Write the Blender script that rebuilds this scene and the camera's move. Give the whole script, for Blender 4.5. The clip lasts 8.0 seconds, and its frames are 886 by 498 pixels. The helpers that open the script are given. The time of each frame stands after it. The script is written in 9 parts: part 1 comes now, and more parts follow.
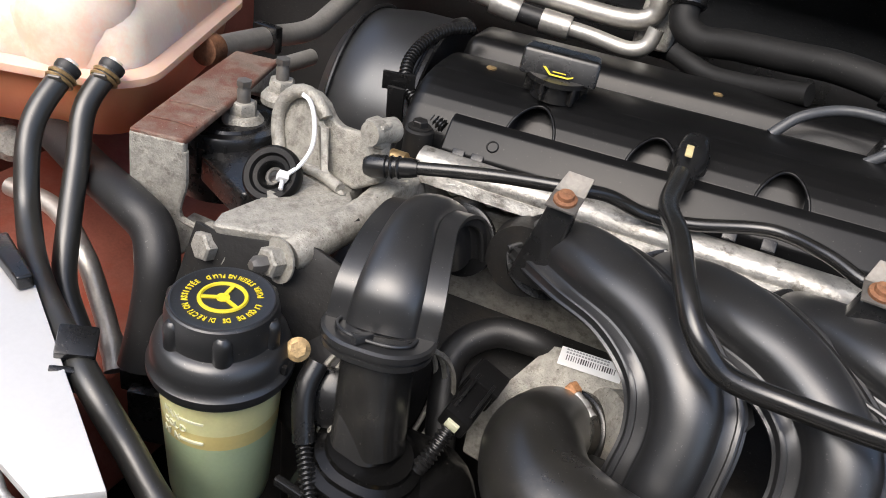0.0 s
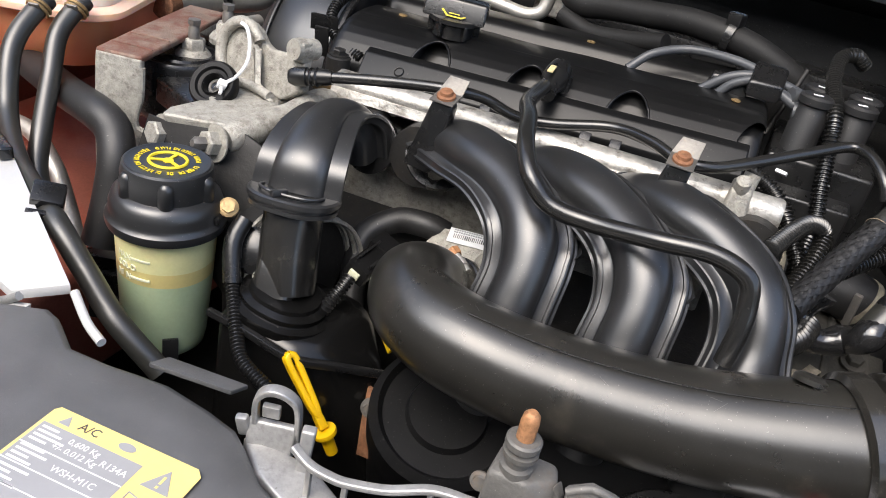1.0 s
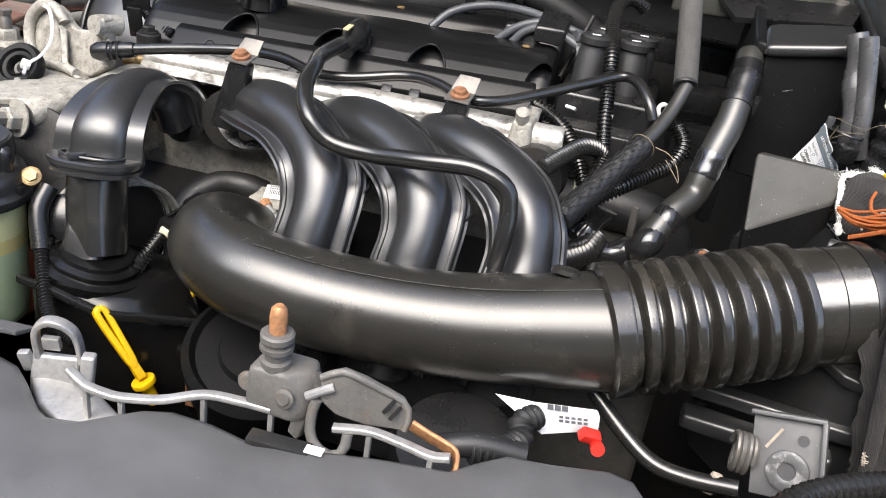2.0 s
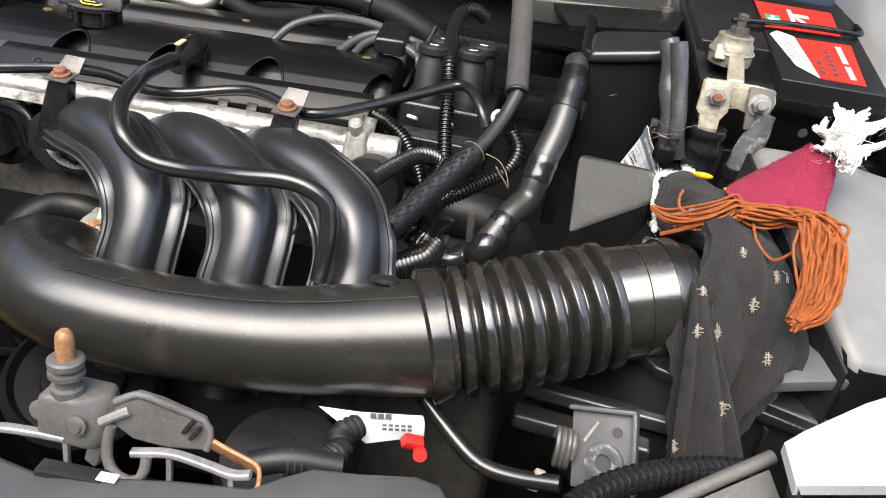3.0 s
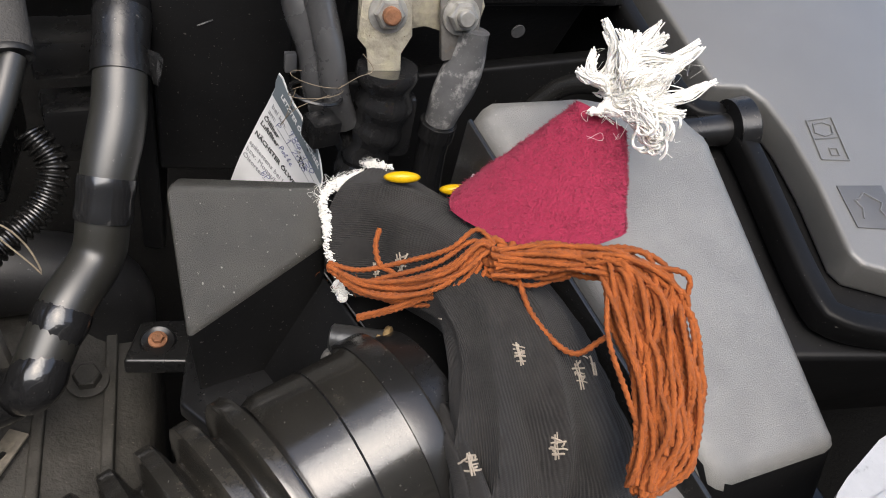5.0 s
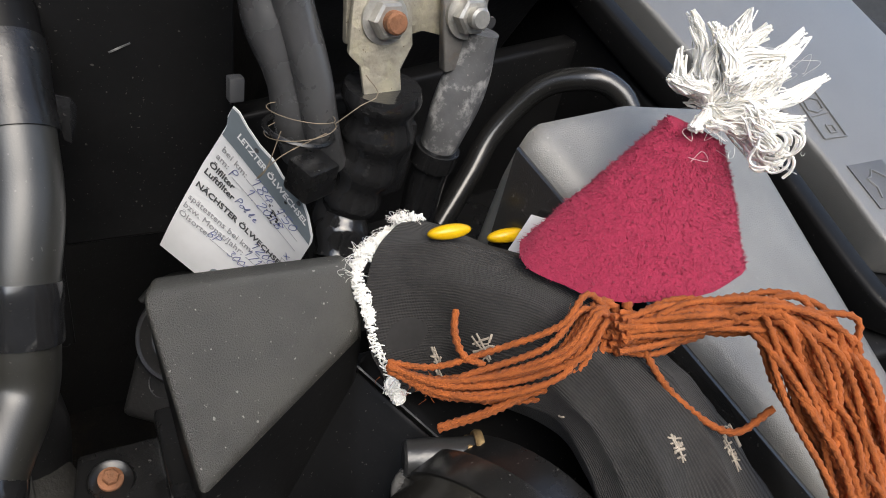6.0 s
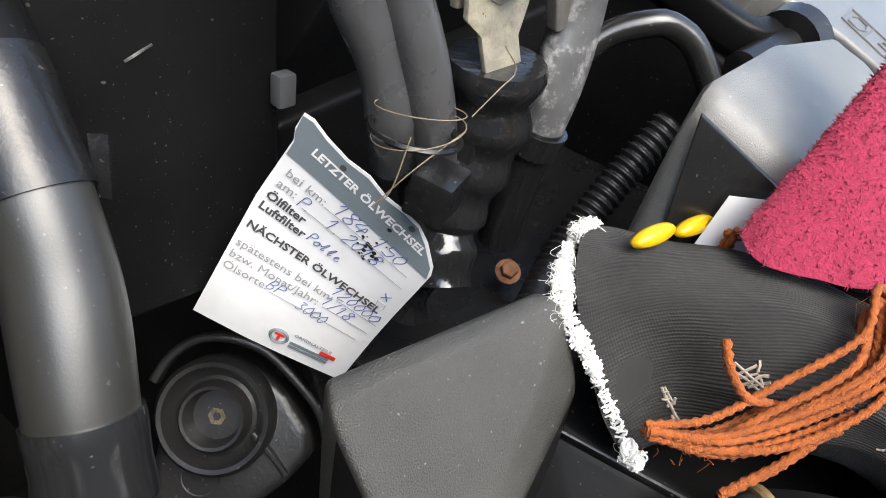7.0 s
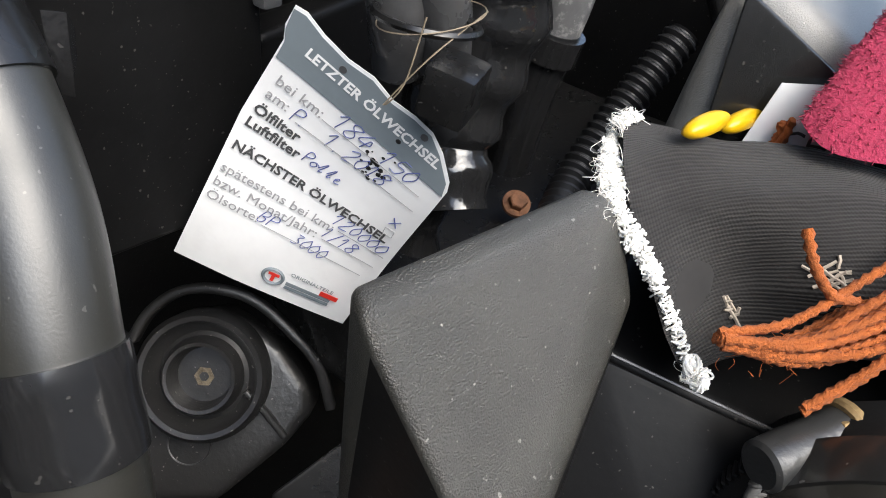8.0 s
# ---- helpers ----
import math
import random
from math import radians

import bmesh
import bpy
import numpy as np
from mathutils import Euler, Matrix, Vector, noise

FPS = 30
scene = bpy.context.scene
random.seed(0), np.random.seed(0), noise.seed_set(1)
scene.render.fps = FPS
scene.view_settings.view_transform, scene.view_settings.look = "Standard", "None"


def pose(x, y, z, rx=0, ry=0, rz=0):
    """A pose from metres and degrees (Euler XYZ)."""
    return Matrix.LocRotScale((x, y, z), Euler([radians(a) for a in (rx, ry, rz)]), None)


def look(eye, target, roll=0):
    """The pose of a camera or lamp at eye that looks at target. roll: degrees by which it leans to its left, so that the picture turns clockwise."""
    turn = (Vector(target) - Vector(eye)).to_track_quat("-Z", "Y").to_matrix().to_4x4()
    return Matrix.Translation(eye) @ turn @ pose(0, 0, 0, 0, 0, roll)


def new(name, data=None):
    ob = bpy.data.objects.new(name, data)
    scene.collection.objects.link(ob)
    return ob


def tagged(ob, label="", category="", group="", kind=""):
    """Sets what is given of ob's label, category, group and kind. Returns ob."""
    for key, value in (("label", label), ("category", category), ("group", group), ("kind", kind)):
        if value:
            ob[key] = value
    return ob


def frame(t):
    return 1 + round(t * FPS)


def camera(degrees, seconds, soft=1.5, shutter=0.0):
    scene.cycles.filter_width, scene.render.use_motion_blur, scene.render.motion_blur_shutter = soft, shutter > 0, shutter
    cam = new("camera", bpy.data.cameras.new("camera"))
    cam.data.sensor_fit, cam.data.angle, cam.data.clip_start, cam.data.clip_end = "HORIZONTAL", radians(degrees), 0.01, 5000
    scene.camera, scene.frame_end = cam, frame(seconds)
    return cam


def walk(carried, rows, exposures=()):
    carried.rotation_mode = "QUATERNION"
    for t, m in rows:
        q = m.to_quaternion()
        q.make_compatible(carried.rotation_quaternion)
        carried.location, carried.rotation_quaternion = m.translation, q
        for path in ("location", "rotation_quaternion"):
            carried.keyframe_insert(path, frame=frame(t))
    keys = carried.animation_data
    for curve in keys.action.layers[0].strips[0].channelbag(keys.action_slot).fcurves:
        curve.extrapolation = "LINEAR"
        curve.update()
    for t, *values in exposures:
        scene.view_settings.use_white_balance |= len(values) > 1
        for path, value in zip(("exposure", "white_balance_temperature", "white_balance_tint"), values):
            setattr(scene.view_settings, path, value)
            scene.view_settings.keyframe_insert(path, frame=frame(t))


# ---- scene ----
cam = camera(58.7, 8.0, 1.0)
PATH = [
    (0, (0.068, 0.033, 1.02), (-0.52, 1.617, -0.049), 11.1),
    (0.5, (0.105, -0.006, 1.0), (-0.538, 1.593, -0.016), 11.5),
    (1, (0.189, -0.089, 0.995), (-0.362, 1.567, 0.018), 12.5),
    (1.5, (0.266, -0.103, 0.983), (-0.188, 1.61, 0.055), 10.4),
    (1.7, (0.285, -0.108, 0.977), (-0.16, 1.609, 0.053), 9.6),
    (2.8, (0.355, -0.103, 0.992), (0.125, 1.68, 0.115), 10.6),
    (3, (0.371, -0.093, 0.991), (0.156, 1.696, 0.125), 9.7),
    (3.5, (0.388, -0.032, 1.005), (0.431, 1.751, 0.1), 9.4),
    (4, (0.385, 0.07, 0.992), (0.567, 1.782, -0.025), 8.4),
    (4.5, (0.412, 0.186, 0.978), (0.745, 1.807, -0.146), 6.3),
    (4.7, (0.413, 0.207, 0.978), (0.829, 1.783, -0.18), 7.2),
    (5.8, (0.348, 0.296, 0.971), (1.381, 1.636, -0.096), 12.2),
    (6, (0.353, 0.33, 0.951), (1.374, 1.627, -0.178), 11.1),
    (6.5, (0.339, 0.391, 0.943), (1.418, 1.598, -0.231), 9.6),
    (7, (0.324, 0.431, 0.915), (1.602, 1.462, -0.227), 8.7),
    (7.5, (0.32, 0.45, 0.881), (1.631, 1.415, -0.282), 7.2),
    (8, (0.326, 0.446, 0.885), (1.642, 1.393, -0.286), 7.9),
]
walk(cam, [(t, look(eye, target, roll)) for t, eye, target, roll in PATH], [(0.0, 1.0, 6500, 10), (0.5, 0.92, 6500, 10), (1.0, 1.25, 6450, 9), (1.5, 1.6, 6450, 9), (1.7, 1.6, 6450, 9), (2.8, 1.5, 6450, 9), (3.0, 1.45, 6450, 9), (3.5, 0.88, 6500, 10), (4.0, 0.68, 6500, 10), (4.7, 0.85, 6500, 10), (5.8, 0.73, 6450, 8), (6.0, 0.80, 6420, 8), (6.5, 1.18, 6350, 7), (7.0, 1.5, 6300, 7), (7.5, 1.38, 6300, 7), (8.0, 1.4, 6300, 7)])

# ---- world and light ----
world = bpy.data.worlds.new("sky")
scene.world = world
world.use_nodes = True
_bg = world.node_tree.nodes["Background"]
_sky = world.node_tree.nodes.new("ShaderNodeTexSky")
_sky.sky_type, _sky.sun_disc = "NISHITA", False
_sky.sun_elevation, _sky.sun_rotation = radians(55), radians(190)
_sky.air_density, _sky.dust_density, _sky.ozone_density = 1.0, 4.0, 1.0
world.node_tree.links.new(_sky.outputs[0], _bg.inputs[0])
_bg.inputs[1].default_value = 0.15
sun = new("sun", bpy.data.lights.new("sun", "SUN"))
sun.data.energy, sun.data.angle, sun.data.color = 1.6, radians(60), (1.0, 0.985, 0.96)
sun.matrix_basis = look((-0.25, -1.25, 2.4), (0.2, 0.45, 0.75))


# ---- materials ----
def mat(name, col, rough=0.5, metal=0.0, var=0.25, scale=25.0, bump=0.15, bscale=350.0, dust=0.0, dustcol=(0.35, 0.33, 0.30),
        rvar=0.12, stain=None, stain_amt=0.5, stain_scale=18.0, stain_edge=0.55, spec=0.5, coat=0.0, sss=0.0, trans=0.0, sheen=0.0, knit=None, coat_rough=0.03):
    """Procedural surface: two scales of colour change, fine relief, dust specks and stains with edges of their own."""
    m = bpy.data.materials.new(name)
    m.use_nodes = True
    nt = m.node_tree
    n, l = nt.nodes, nt.links
    b = n["Principled BSDF"]
    tc = n.new("ShaderNodeTexCoord")

    def noise_tex(s, detail=4.0, rgh=0.6):
        t = n.new("ShaderNodeTexNoise")
        t.inputs["Scale"].default_value, t.inputs["Detail"].default_value, t.inputs["Roughness"].default_value = s, detail, rgh
        l.new(tc.outputs["Object"], t.inputs["Vector"])
        return t.outputs["Fac"]

    def ramp(fac, lo, hi, a=(0, 0, 0, 1), c=(1, 1, 1, 1)):
        r = n.new("ShaderNodeValToRGB")
        r.color_ramp.elements[0].position, r.color_ramp.elements[1].position = lo, hi
        r.color_ramp.elements[0].color, r.color_ramp.elements[1].color = a, c
        l.new(fac, r.inputs[0])
        return r.outputs[0]

    def mix(fac, a, c):
        x = n.new("ShaderNodeMix")
        x.data_type = "RGBA"
        for sock, val in ((x.inputs[0], fac), (x.inputs[6], a), (x.inputs[7], c)):
            if isinstance(val, (tuple, float)):
                sock.default_value = val
            else:
                l.new(val, sock)
        return x.outputs[2]

    lo = tuple(c * (1 - var) for c in col) + (1,)
    hi = tuple(min(1, c * (1 + var)) for c in col) + (1,)
    big = noise_tex(scale)
    fine = noise_tex(bscale, 3.0)
    colour = ramp(big, 0.3, 0.7, lo, hi)
    colour = mix(ramp(fine, 0.35, 0.75, (0, 0, 0, 1), (0.35, 0.35, 0.35, 1)), colour, tuple(min(1, c * (1 + 2 * var)) for c in col) + (1,))
    if stain:
        patch = ramp(noise_tex(stain_scale, 8.0, 0.7), stain_edge, stain_edge + 0.12)
        amount = n.new("ShaderNodeMath")
        amount.operation = "MULTIPLY"
        l.new(patch, amount.inputs[0])
        amount.inputs[1].default_value = stain_amt
        colour = mix(amount.outputs[0], colour, tuple(stain) + (1,))
    if dust:
        fine_specks = ramp(noise_tex(900.0, 2.0), 0.70, 0.76)
        grit = ramp(noise_tex(620.0, 1.0), 0.735, 0.765)
        join = n.new("ShaderNodeMath")
        join.operation = "MULTIPLY_ADD"
        l.new(grit, join.inputs[0])
        join.inputs[1].default_value = 2.0
        l.new(fine_specks, join.inputs[2])
        specks = join.outputs[0]
        film = ramp(noise_tex(9.0, 6.0), 0.35, 0.8, (0, 0, 0, 1), (0.12, 0.12, 0.12, 1))
        both = n.new("ShaderNodeMath")
        both.operation = "ADD"
        l.new(specks, both.inputs[0])
        l.new(film, both.inputs[1])
        amount = n.new("ShaderNodeMath")
        amount.operation = "MULTIPLY"
        l.new(both.outputs[0], amount.inputs[0])
        amount.inputs[1].default_value = dust
        colour = mix(amount.outputs[0], colour, tuple(dustcol) + (1,))
    l.new(colour, b.inputs["Base Color"])
    r = n.new("ShaderNodeMapRange")
    r.inputs["To Min"].default_value, r.inputs["To Max"].default_value = max(0.02, rough - rvar), min(1, rough + rvar)
    l.new(noise_tex(scale * 1.7, 5.0), r.inputs["Value"])
    l.new(r.outputs[0], b.inputs["Roughness"])
    b.inputs["Metallic"].default_value = metal
    b.inputs["Specular IOR Level"].default_value = spec
    b.inputs["Coat Weight"].default_value, b.inputs["Coat Roughness"].default_value = coat, coat_rough
    b.inputs["Transmission Weight"].default_value = trans
    if sheen:
        b.inputs["Sheen Weight"].default_value = sheen
        b.inputs["Sheen Roughness"].default_value = 0.6
    if sss:
        b.inputs["Subsurface Weight"].default_value = sss
        b.inputs["Subsurface Radius"].default_value = (1.0, 0.6, 0.3)
        b.inputs["Subsurface Scale"].default_value = 0.03 if sss >= 0.5 else 0.004
    if bump:
        bp = n.new("ShaderNodeBump")
        bp.inputs["Strength"].default_value, bp.inputs["Distance"].default_value = bump, 0.001
        l.new(fine, bp.inputs["Height"])
        if knit:
            waves = []
            for axis, s in zip("XY", knit):
                w = n.new("ShaderNodeTexWave")
                w.bands_direction = axis
                w.inputs["Scale"].default_value, w.inputs["Distortion"].default_value, w.inputs["Detail"].default_value = s, 1.6, 2.0
                l.new(tc.outputs["UV"], w.inputs["Vector"])
                waves.append(w.outputs["Fac"])
            both = n.new("ShaderNodeMath")
            both.operation = "MULTIPLY_ADD"
            l.new(waves[1], both.inputs[0])
            both.inputs[1].default_value = 0.18
            l.new(waves[0], both.inputs[2])
            l.new(both.outputs[0], bp.inputs["Height"])
            bp.inputs["Distance"].default_value = 0.0008
            groove_shade = n.new("ShaderNodeMapRange")
            groove_shade.inputs["To Min"].default_value, groove_shade.inputs["To Max"].default_value = 0.70, 1.12
            l.new(waves[0], groove_shade.inputs["Value"])
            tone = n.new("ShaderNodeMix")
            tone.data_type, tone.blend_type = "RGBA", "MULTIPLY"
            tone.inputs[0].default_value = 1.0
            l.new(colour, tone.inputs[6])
            l.new(groove_shade.outputs[0], tone.inputs[7])
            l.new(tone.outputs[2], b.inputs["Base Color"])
        l.new(bp.outputs[0], b.inputs["Normal"])
    return m


BLACK = mat("black plastic", (0.009, 0.009, 0.0092), 0.28, dust=0.10, bump=0.10, spec=0.6)
SATIN = mat("satin black plastic", (0.016, 0.0162, 0.0168), 0.34, dust=0.12, bump=0.05, bscale=900, rvar=0.05, spec=1.0)
GLOSS = mat("glossy black plastic", (0.013, 0.0127, 0.012), 0.24, dust=0.08, bump=0.04, rvar=0.08, spec=0.8, stain=(0.06, 0.055, 0.045), stain_amt=0.2, stain_scale=25, stain_edge=0.55)
DUCTM = mat("black moulded duct plastic", (0.0045, 0.0044, 0.0043), 0.22, dust=0.05, bump=0.03, rvar=0.06, spec=0.42, stain=(0.04, 0.036, 0.03), stain_amt=0.10, stain_scale=25, stain_edge=0.58)
BELLOWM = mat("dirty shiny bellows rubber", (0.021, 0.0196, 0.0168), 0.18, dust=0.09, bump=0.05, rvar=0.08, spec=1.0, stain=(0.085, 0.075, 0.058), stain_amt=0.4, stain_scale=22, stain_edge=0.50)
PIPEM = mat("black moulded intake pipe", (0.0175, 0.0165, 0.0143), 0.29, dust=0.15, bump=0.04, rvar=0.06, spec=0.8, stain=(0.10, 0.085, 0.066), stain_amt=0.42, stain_scale=15, stain_edge=0.55)
COVERM = mat("dull black cover plastic", (0.005, 0.0051, 0.0054), 0.31, dust=0.08, bump=0.04, bscale=800, rvar=0.05, spec=0.28)
RUBBER = mat("black rubber", (0.012, 0.012, 0.0125), 0.5, dust=0.18, bump=0.12, bscale=500, spec=0.6)
CABLEM = mat("shiny cable sheath", (0.052, 0.052, 0.053), 0.28, dust=0.12, bump=0.05, bscale=800, spec=1.0)
HOSEM = mat("dusty rubber hose", (0.023, 0.0225, 0.0195), 0.36, dust=0.14, bump=0.05, bscale=1500, dustcol=(0.25, 0.24, 0.22), spec=0.9)
NUTM = mat("bright zinc nut", (0.40, 0.39, 0.36), 0.42, metal=0.7, var=0.2, scale=150, bump=0.3, stain=(0.30, 0.22, 0.12), stain_amt=0.3, stain_scale=140)
HEATM = mat("matt heater hose rubber", (0.0085, 0.0085, 0.0085), 0.6, dust=0.10, bump=0.10, bscale=600, spec=0.3)
HOUSEM = mat("dark zinc screw housing", (0.050, 0.050, 0.049), 0.30, metal=0.4, var=0.2, bump=0.2, spec=0.8, stain=(0.30, 0.295, 0.28), stain_amt=0.7, stain_scale=120, stain_edge=0.60)
DARK = mat("grimy dark metal", (0.014, 0.0135, 0.013), 0.55, metal=0.2, dust=0.12, bump=0.5, bscale=160, stain=(0.05, 0.038, 0.026), stain_amt=0.5)
MATTE = mat("textured grey black plastic", (0.088, 0.088, 0.089), 0.42, dust=0.14, bump=0.28, bscale=3200, rvar=0.05, spec=0.9)
LEDGEM = mat("olive grey ledge paint", (0.036, 0.037, 0.030), 0.42, var=0.2, scale=30, dust=0.2, bump=0.1, spec=0.6)
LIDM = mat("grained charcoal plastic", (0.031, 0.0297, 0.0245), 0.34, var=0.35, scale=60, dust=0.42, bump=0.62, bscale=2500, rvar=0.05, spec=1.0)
DOMEM = mat("dusty grained lid plastic with painted sky sheen", (0.165, 0.161, 0.149), 0.36, coat=0.8, coat_rough=0.42, var=0.20, scale=60, dust=0.30, bump=0.5, bscale=2400, rvar=0.05, spec=1.0)
RECESSM = mat("dull black plastic and painted shade", (0.0062, 0.0062, 0.0064), 0.40, dust=0.09, bump=0.05, rvar=0.05, spec=0.15)
MOUNTM = mat("dusty black moulding", (0.018, 0.018, 0.0183), 0.34, dust=0.35, bump=0.15, bscale=500, spec=0.7, stain=(0.16, 0.15, 0.135), stain_amt=0.6, stain_scale=70, stain_edge=0.66)
ALU = mat("cast aluminium", (0.36, 0.345, 0.305), 0.60, metal=0.35, var=0.32, scale=130, bump=0.8, bscale=620, dust=0.7, dustcol=(0.09, 0.08, 0.065), stain=(0.13, 0.115, 0.09), stain_amt=0.55, stain_scale=120, stain_edge=0.52)
ALUR = mat("rusty cast bracket", (0.20, 0.145, 0.115), 0.70, metal=0.3, var=0.25, scale=60, bump=0.7, bscale=700, dust=0.7, dustcol=(0.34, 0.31, 0.27), stain=(0.16, 0.055, 0.035), stain_amt=0.8, stain_scale=34, stain_edge=0.44)
GEARM = mat("dusty gearbox casting", (0.060, 0.057, 0.050), 0.65, metal=0.2, var=0.3, scale=70, bump=0.6, bscale=500, dust=0.3, dustcol=(0.2, 0.18, 0.15), stain=(0.02, 0.018, 0.015), stain_amt=0.6, stain_scale=40)
RAILM = mat("flaking plated fuel rail steel", (0.47, 0.455, 0.42), 0.46, metal=0.65, var=0.3, scale=70, bump=0.9, bscale=200, stain=(0.13, 0.115, 0.095), stain_amt=0.75, stain_scale=85, stain_edge=0.52)
STEEL = mat("zinc plated steel", (0.19, 0.18, 0.165), 0.54, metal=0.7, var=0.25, bump=0.3, stain=(0.28, 0.18, 0.09), stain_amt=0.35, stain_scale=90)
FLANGE = mat("dull silver flange", (0.37, 0.365, 0.355), 0.38, metal=0.5, var=0.25, scale=60, bump=0.25, dust=0.3, dustcol=(0.16, 0.15, 0.13), stain=(0.15, 0.14, 0.125), stain_amt=0.45, stain_scale=150, stain_edge=0.58)
PIPEALU = mat("dull aluminium tube", (0.50, 0.48, 0.44), 0.45, metal=0.8, var=0.2, bump=0.2, dust=0.1)
RUST = mat("rusty steel", (0.22, 0.10, 0.05), 0.75, metal=0.2, var=0.45, scale=120, bump=0.8, bscale=500, stain=(0.35, 0.20, 0.11), stain_amt=0.6, stain_scale=140)
COPPER = mat("copper coloured pin", (0.42, 0.21, 0.10), 0.5, metal=0.35, var=0.4, scale=250, bump=0.5, stain=(0.16, 0.09, 0.05), stain_amt=0.5, stain_scale=220)
SILVER = mat("silver body paint", (0.56, 0.555, 0.545), 0.33, metal=0.15, var=0.06, scale=8, bump=0.03, coat=0.5, dust=0.08, dustcol=(0.6, 0.59, 0.57))
LAMPBR = mat("scratched silver bracket paint", (0.56, 0.555, 0.545), 0.38, metal=0.2, var=0.10, scale=20, bump=0.08, coat=0.3, dust=0.25, dustcol=(0.35, 0.34, 0.33), stain=(0.22, 0.215, 0.21), stain_amt=0.6, stain_scale=130, stain_edge=0.60)
INNER = mat("inner wing paint with red tank reflections", (0.30, 0.105, 0.075), 0.45, metal=0.2, var=0.3, scale=12, bump=0.2, coat=0.2, stain=(0.30, 0.055, 0.026), stain_amt=0.6, stain_scale=9, stain_edge=0.48)
GREYP = mat("grey painted latch", (0.14, 0.135, 0.125), 0.6, metal=0.3, var=0.25, bump=0.5, dust=0.3, stain=(0.2, 0.13, 0.08), stain_amt=0.3, stain_scale=60)
TANKM = mat("translucent coolant tank plastic", (0.96, 0.76, 0.64), 0.35, var=0.08, scale=15, bump=0.05, sss=0.6, coat=0.2, stain=(1.0, 0.46, 0.28), stain_amt=0.55, stain_scale=9, stain_edge=0.50)
TANKRIM = mat("milky pink tank rim", (0.93, 0.55, 0.43), 0.32, var=0.08, scale=20, bump=0.05, sss=0.5, coat=0.3)
COOLANT = mat("orange coolant in tank", (1.0, 0.34, 0.17), 0.35, var=0.08, scale=15, bump=0.05, sss=0.7, coat=0.2)
RESM = mat("yellowed reservoir plastic", (0.62, 0.60, 0.31), 0.38, var=0.10, scale=20, bump=0.06, sss=0.25, coat=0.15)
FLUID = mat("green power steering fluid", (0.37, 0.46, 0.29), 0.38, var=0.10, scale=20, bump=0.06, sss=0.25, coat=0.15)
FLUID2 = mat("amber fluid band", (0.56, 0.47, 0.19), 0.38, var=0.10, scale=20, bump=0.06, sss=0.25, coat=0.15)
EMBOSS = mat("embossed pale marks", (0.62, 0.62, 0.45), 0.45, var=0.05)
YELLOW = mat("yellow plastic", (0.70, 0.42, 0.005), 0.30, var=0.08, bump=0.05)
PRINTY = mat("yellow print", (0.75, 0.60, 0.03), 0.5, var=0.05, bump=0)
CREAM = mat("cream paint", (0.62, 0.52, 0.27), 0.5, var=0.12, scale=200, bump=0.1)
LABELY = mat("yellow label paper", (0.78, 0.60, 0.22), 0.5, var=0.05, bump=0.05)
WHITE = mat("white paper", (0.78, 0.78, 0.78), 0.6, var=0.05, scale=30, bump=0.15, bscale=120, stain=(0.45, 0.45, 0.46), stain_amt=0.35, stain_scale=45, stain_edge=0.6)
GREYPRINT = mat("grey print", (0.16, 0.19, 0.21), 0.6, var=0.08, bump=0)
TEXTGREY = mat("grey text print", (0.30, 0.30, 0.31), 0.6, var=0.05, bump=0)
TEXTBLACK = mat("black print", (0.06, 0.06, 0.062), 0.6, var=0.05, bump=0)
INK = mat("blue ink", (0.06, 0.08, 0.25), 0.6, var=0.2, bump=0)
REDP = mat("red print", (0.62, 0.03, 0.02), 0.45, var=0.06, bump=0.05)
GREENP = mat("green print", (0.02, 0.35, 0.15), 0.5, var=0.05, bump=0)
LEADM = mat("grey ignition lead", (0.060, 0.064, 0.070), 0.40, var=0.12, dust=0.15, bump=0.05)
FUSEM = mat("pale grained fuse box lid", (0.15, 0.147, 0.139), 0.36, coat=1.0, coat_rough=0.40, var=0.08, bump=0.4, bscale=2200, rvar=0.05, spec=0.9)
FOAM = mat("grey foam sleeve", (0.060, 0.058, 0.055), 0.85, var=0.2, dust=0.15, bump=0.8, bscale=500)
TAPE = mat("shiny black tape", (0.013, 0.013, 0.0135), 0.15, bump=0.40, bscale=110, dust=0.06, rvar=0.06, spec=0.8)
TAPEB = mat("smooth black tape band", (0.013, 0.013, 0.0135), 0.16, bump=0.10, bscale=60, dust=0.05, rvar=0.04, spec=1.0)
SHRINK = mat("grey heat shrink", (0.085, 0.085, 0.086), 0.35, var=0.3, scale=60, bump=0.5, bscale=150, dust=0.3, coat=0.3, stain=(0.46, 0.45, 0.43), stain_amt=0.7, stain_scale=75, stain_edge=0.52)
BATTM = mat("battery case plastic", (0.012, 0.012, 0.0125), 0.36, dust=0.15, bump=0.2, spec=0.6)
CLAMPM = mat("corroded battery clamp", (0.36, 0.33, 0.26), 0.5, metal=0.55, var=0.35, scale=110, bump=0.6, bscale=300, stain=(0.50, 0.46, 0.32), stain_amt=0.6, stain_scale=90, stain_edge=0.5, dust=0.4, dustcol=(0.12, 0.09, 0.05))
BRASS = mat("tarnished yellow zinc", (0.36, 0.25, 0.12), 0.42, metal=0.6, var=0.35, scale=200, bump=0.4, stain=(0.16, 0.10, 0.055), stain_amt=0.6, stain_scale=160)
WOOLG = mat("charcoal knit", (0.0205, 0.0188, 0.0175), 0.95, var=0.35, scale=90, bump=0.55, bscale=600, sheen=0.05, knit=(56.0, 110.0))
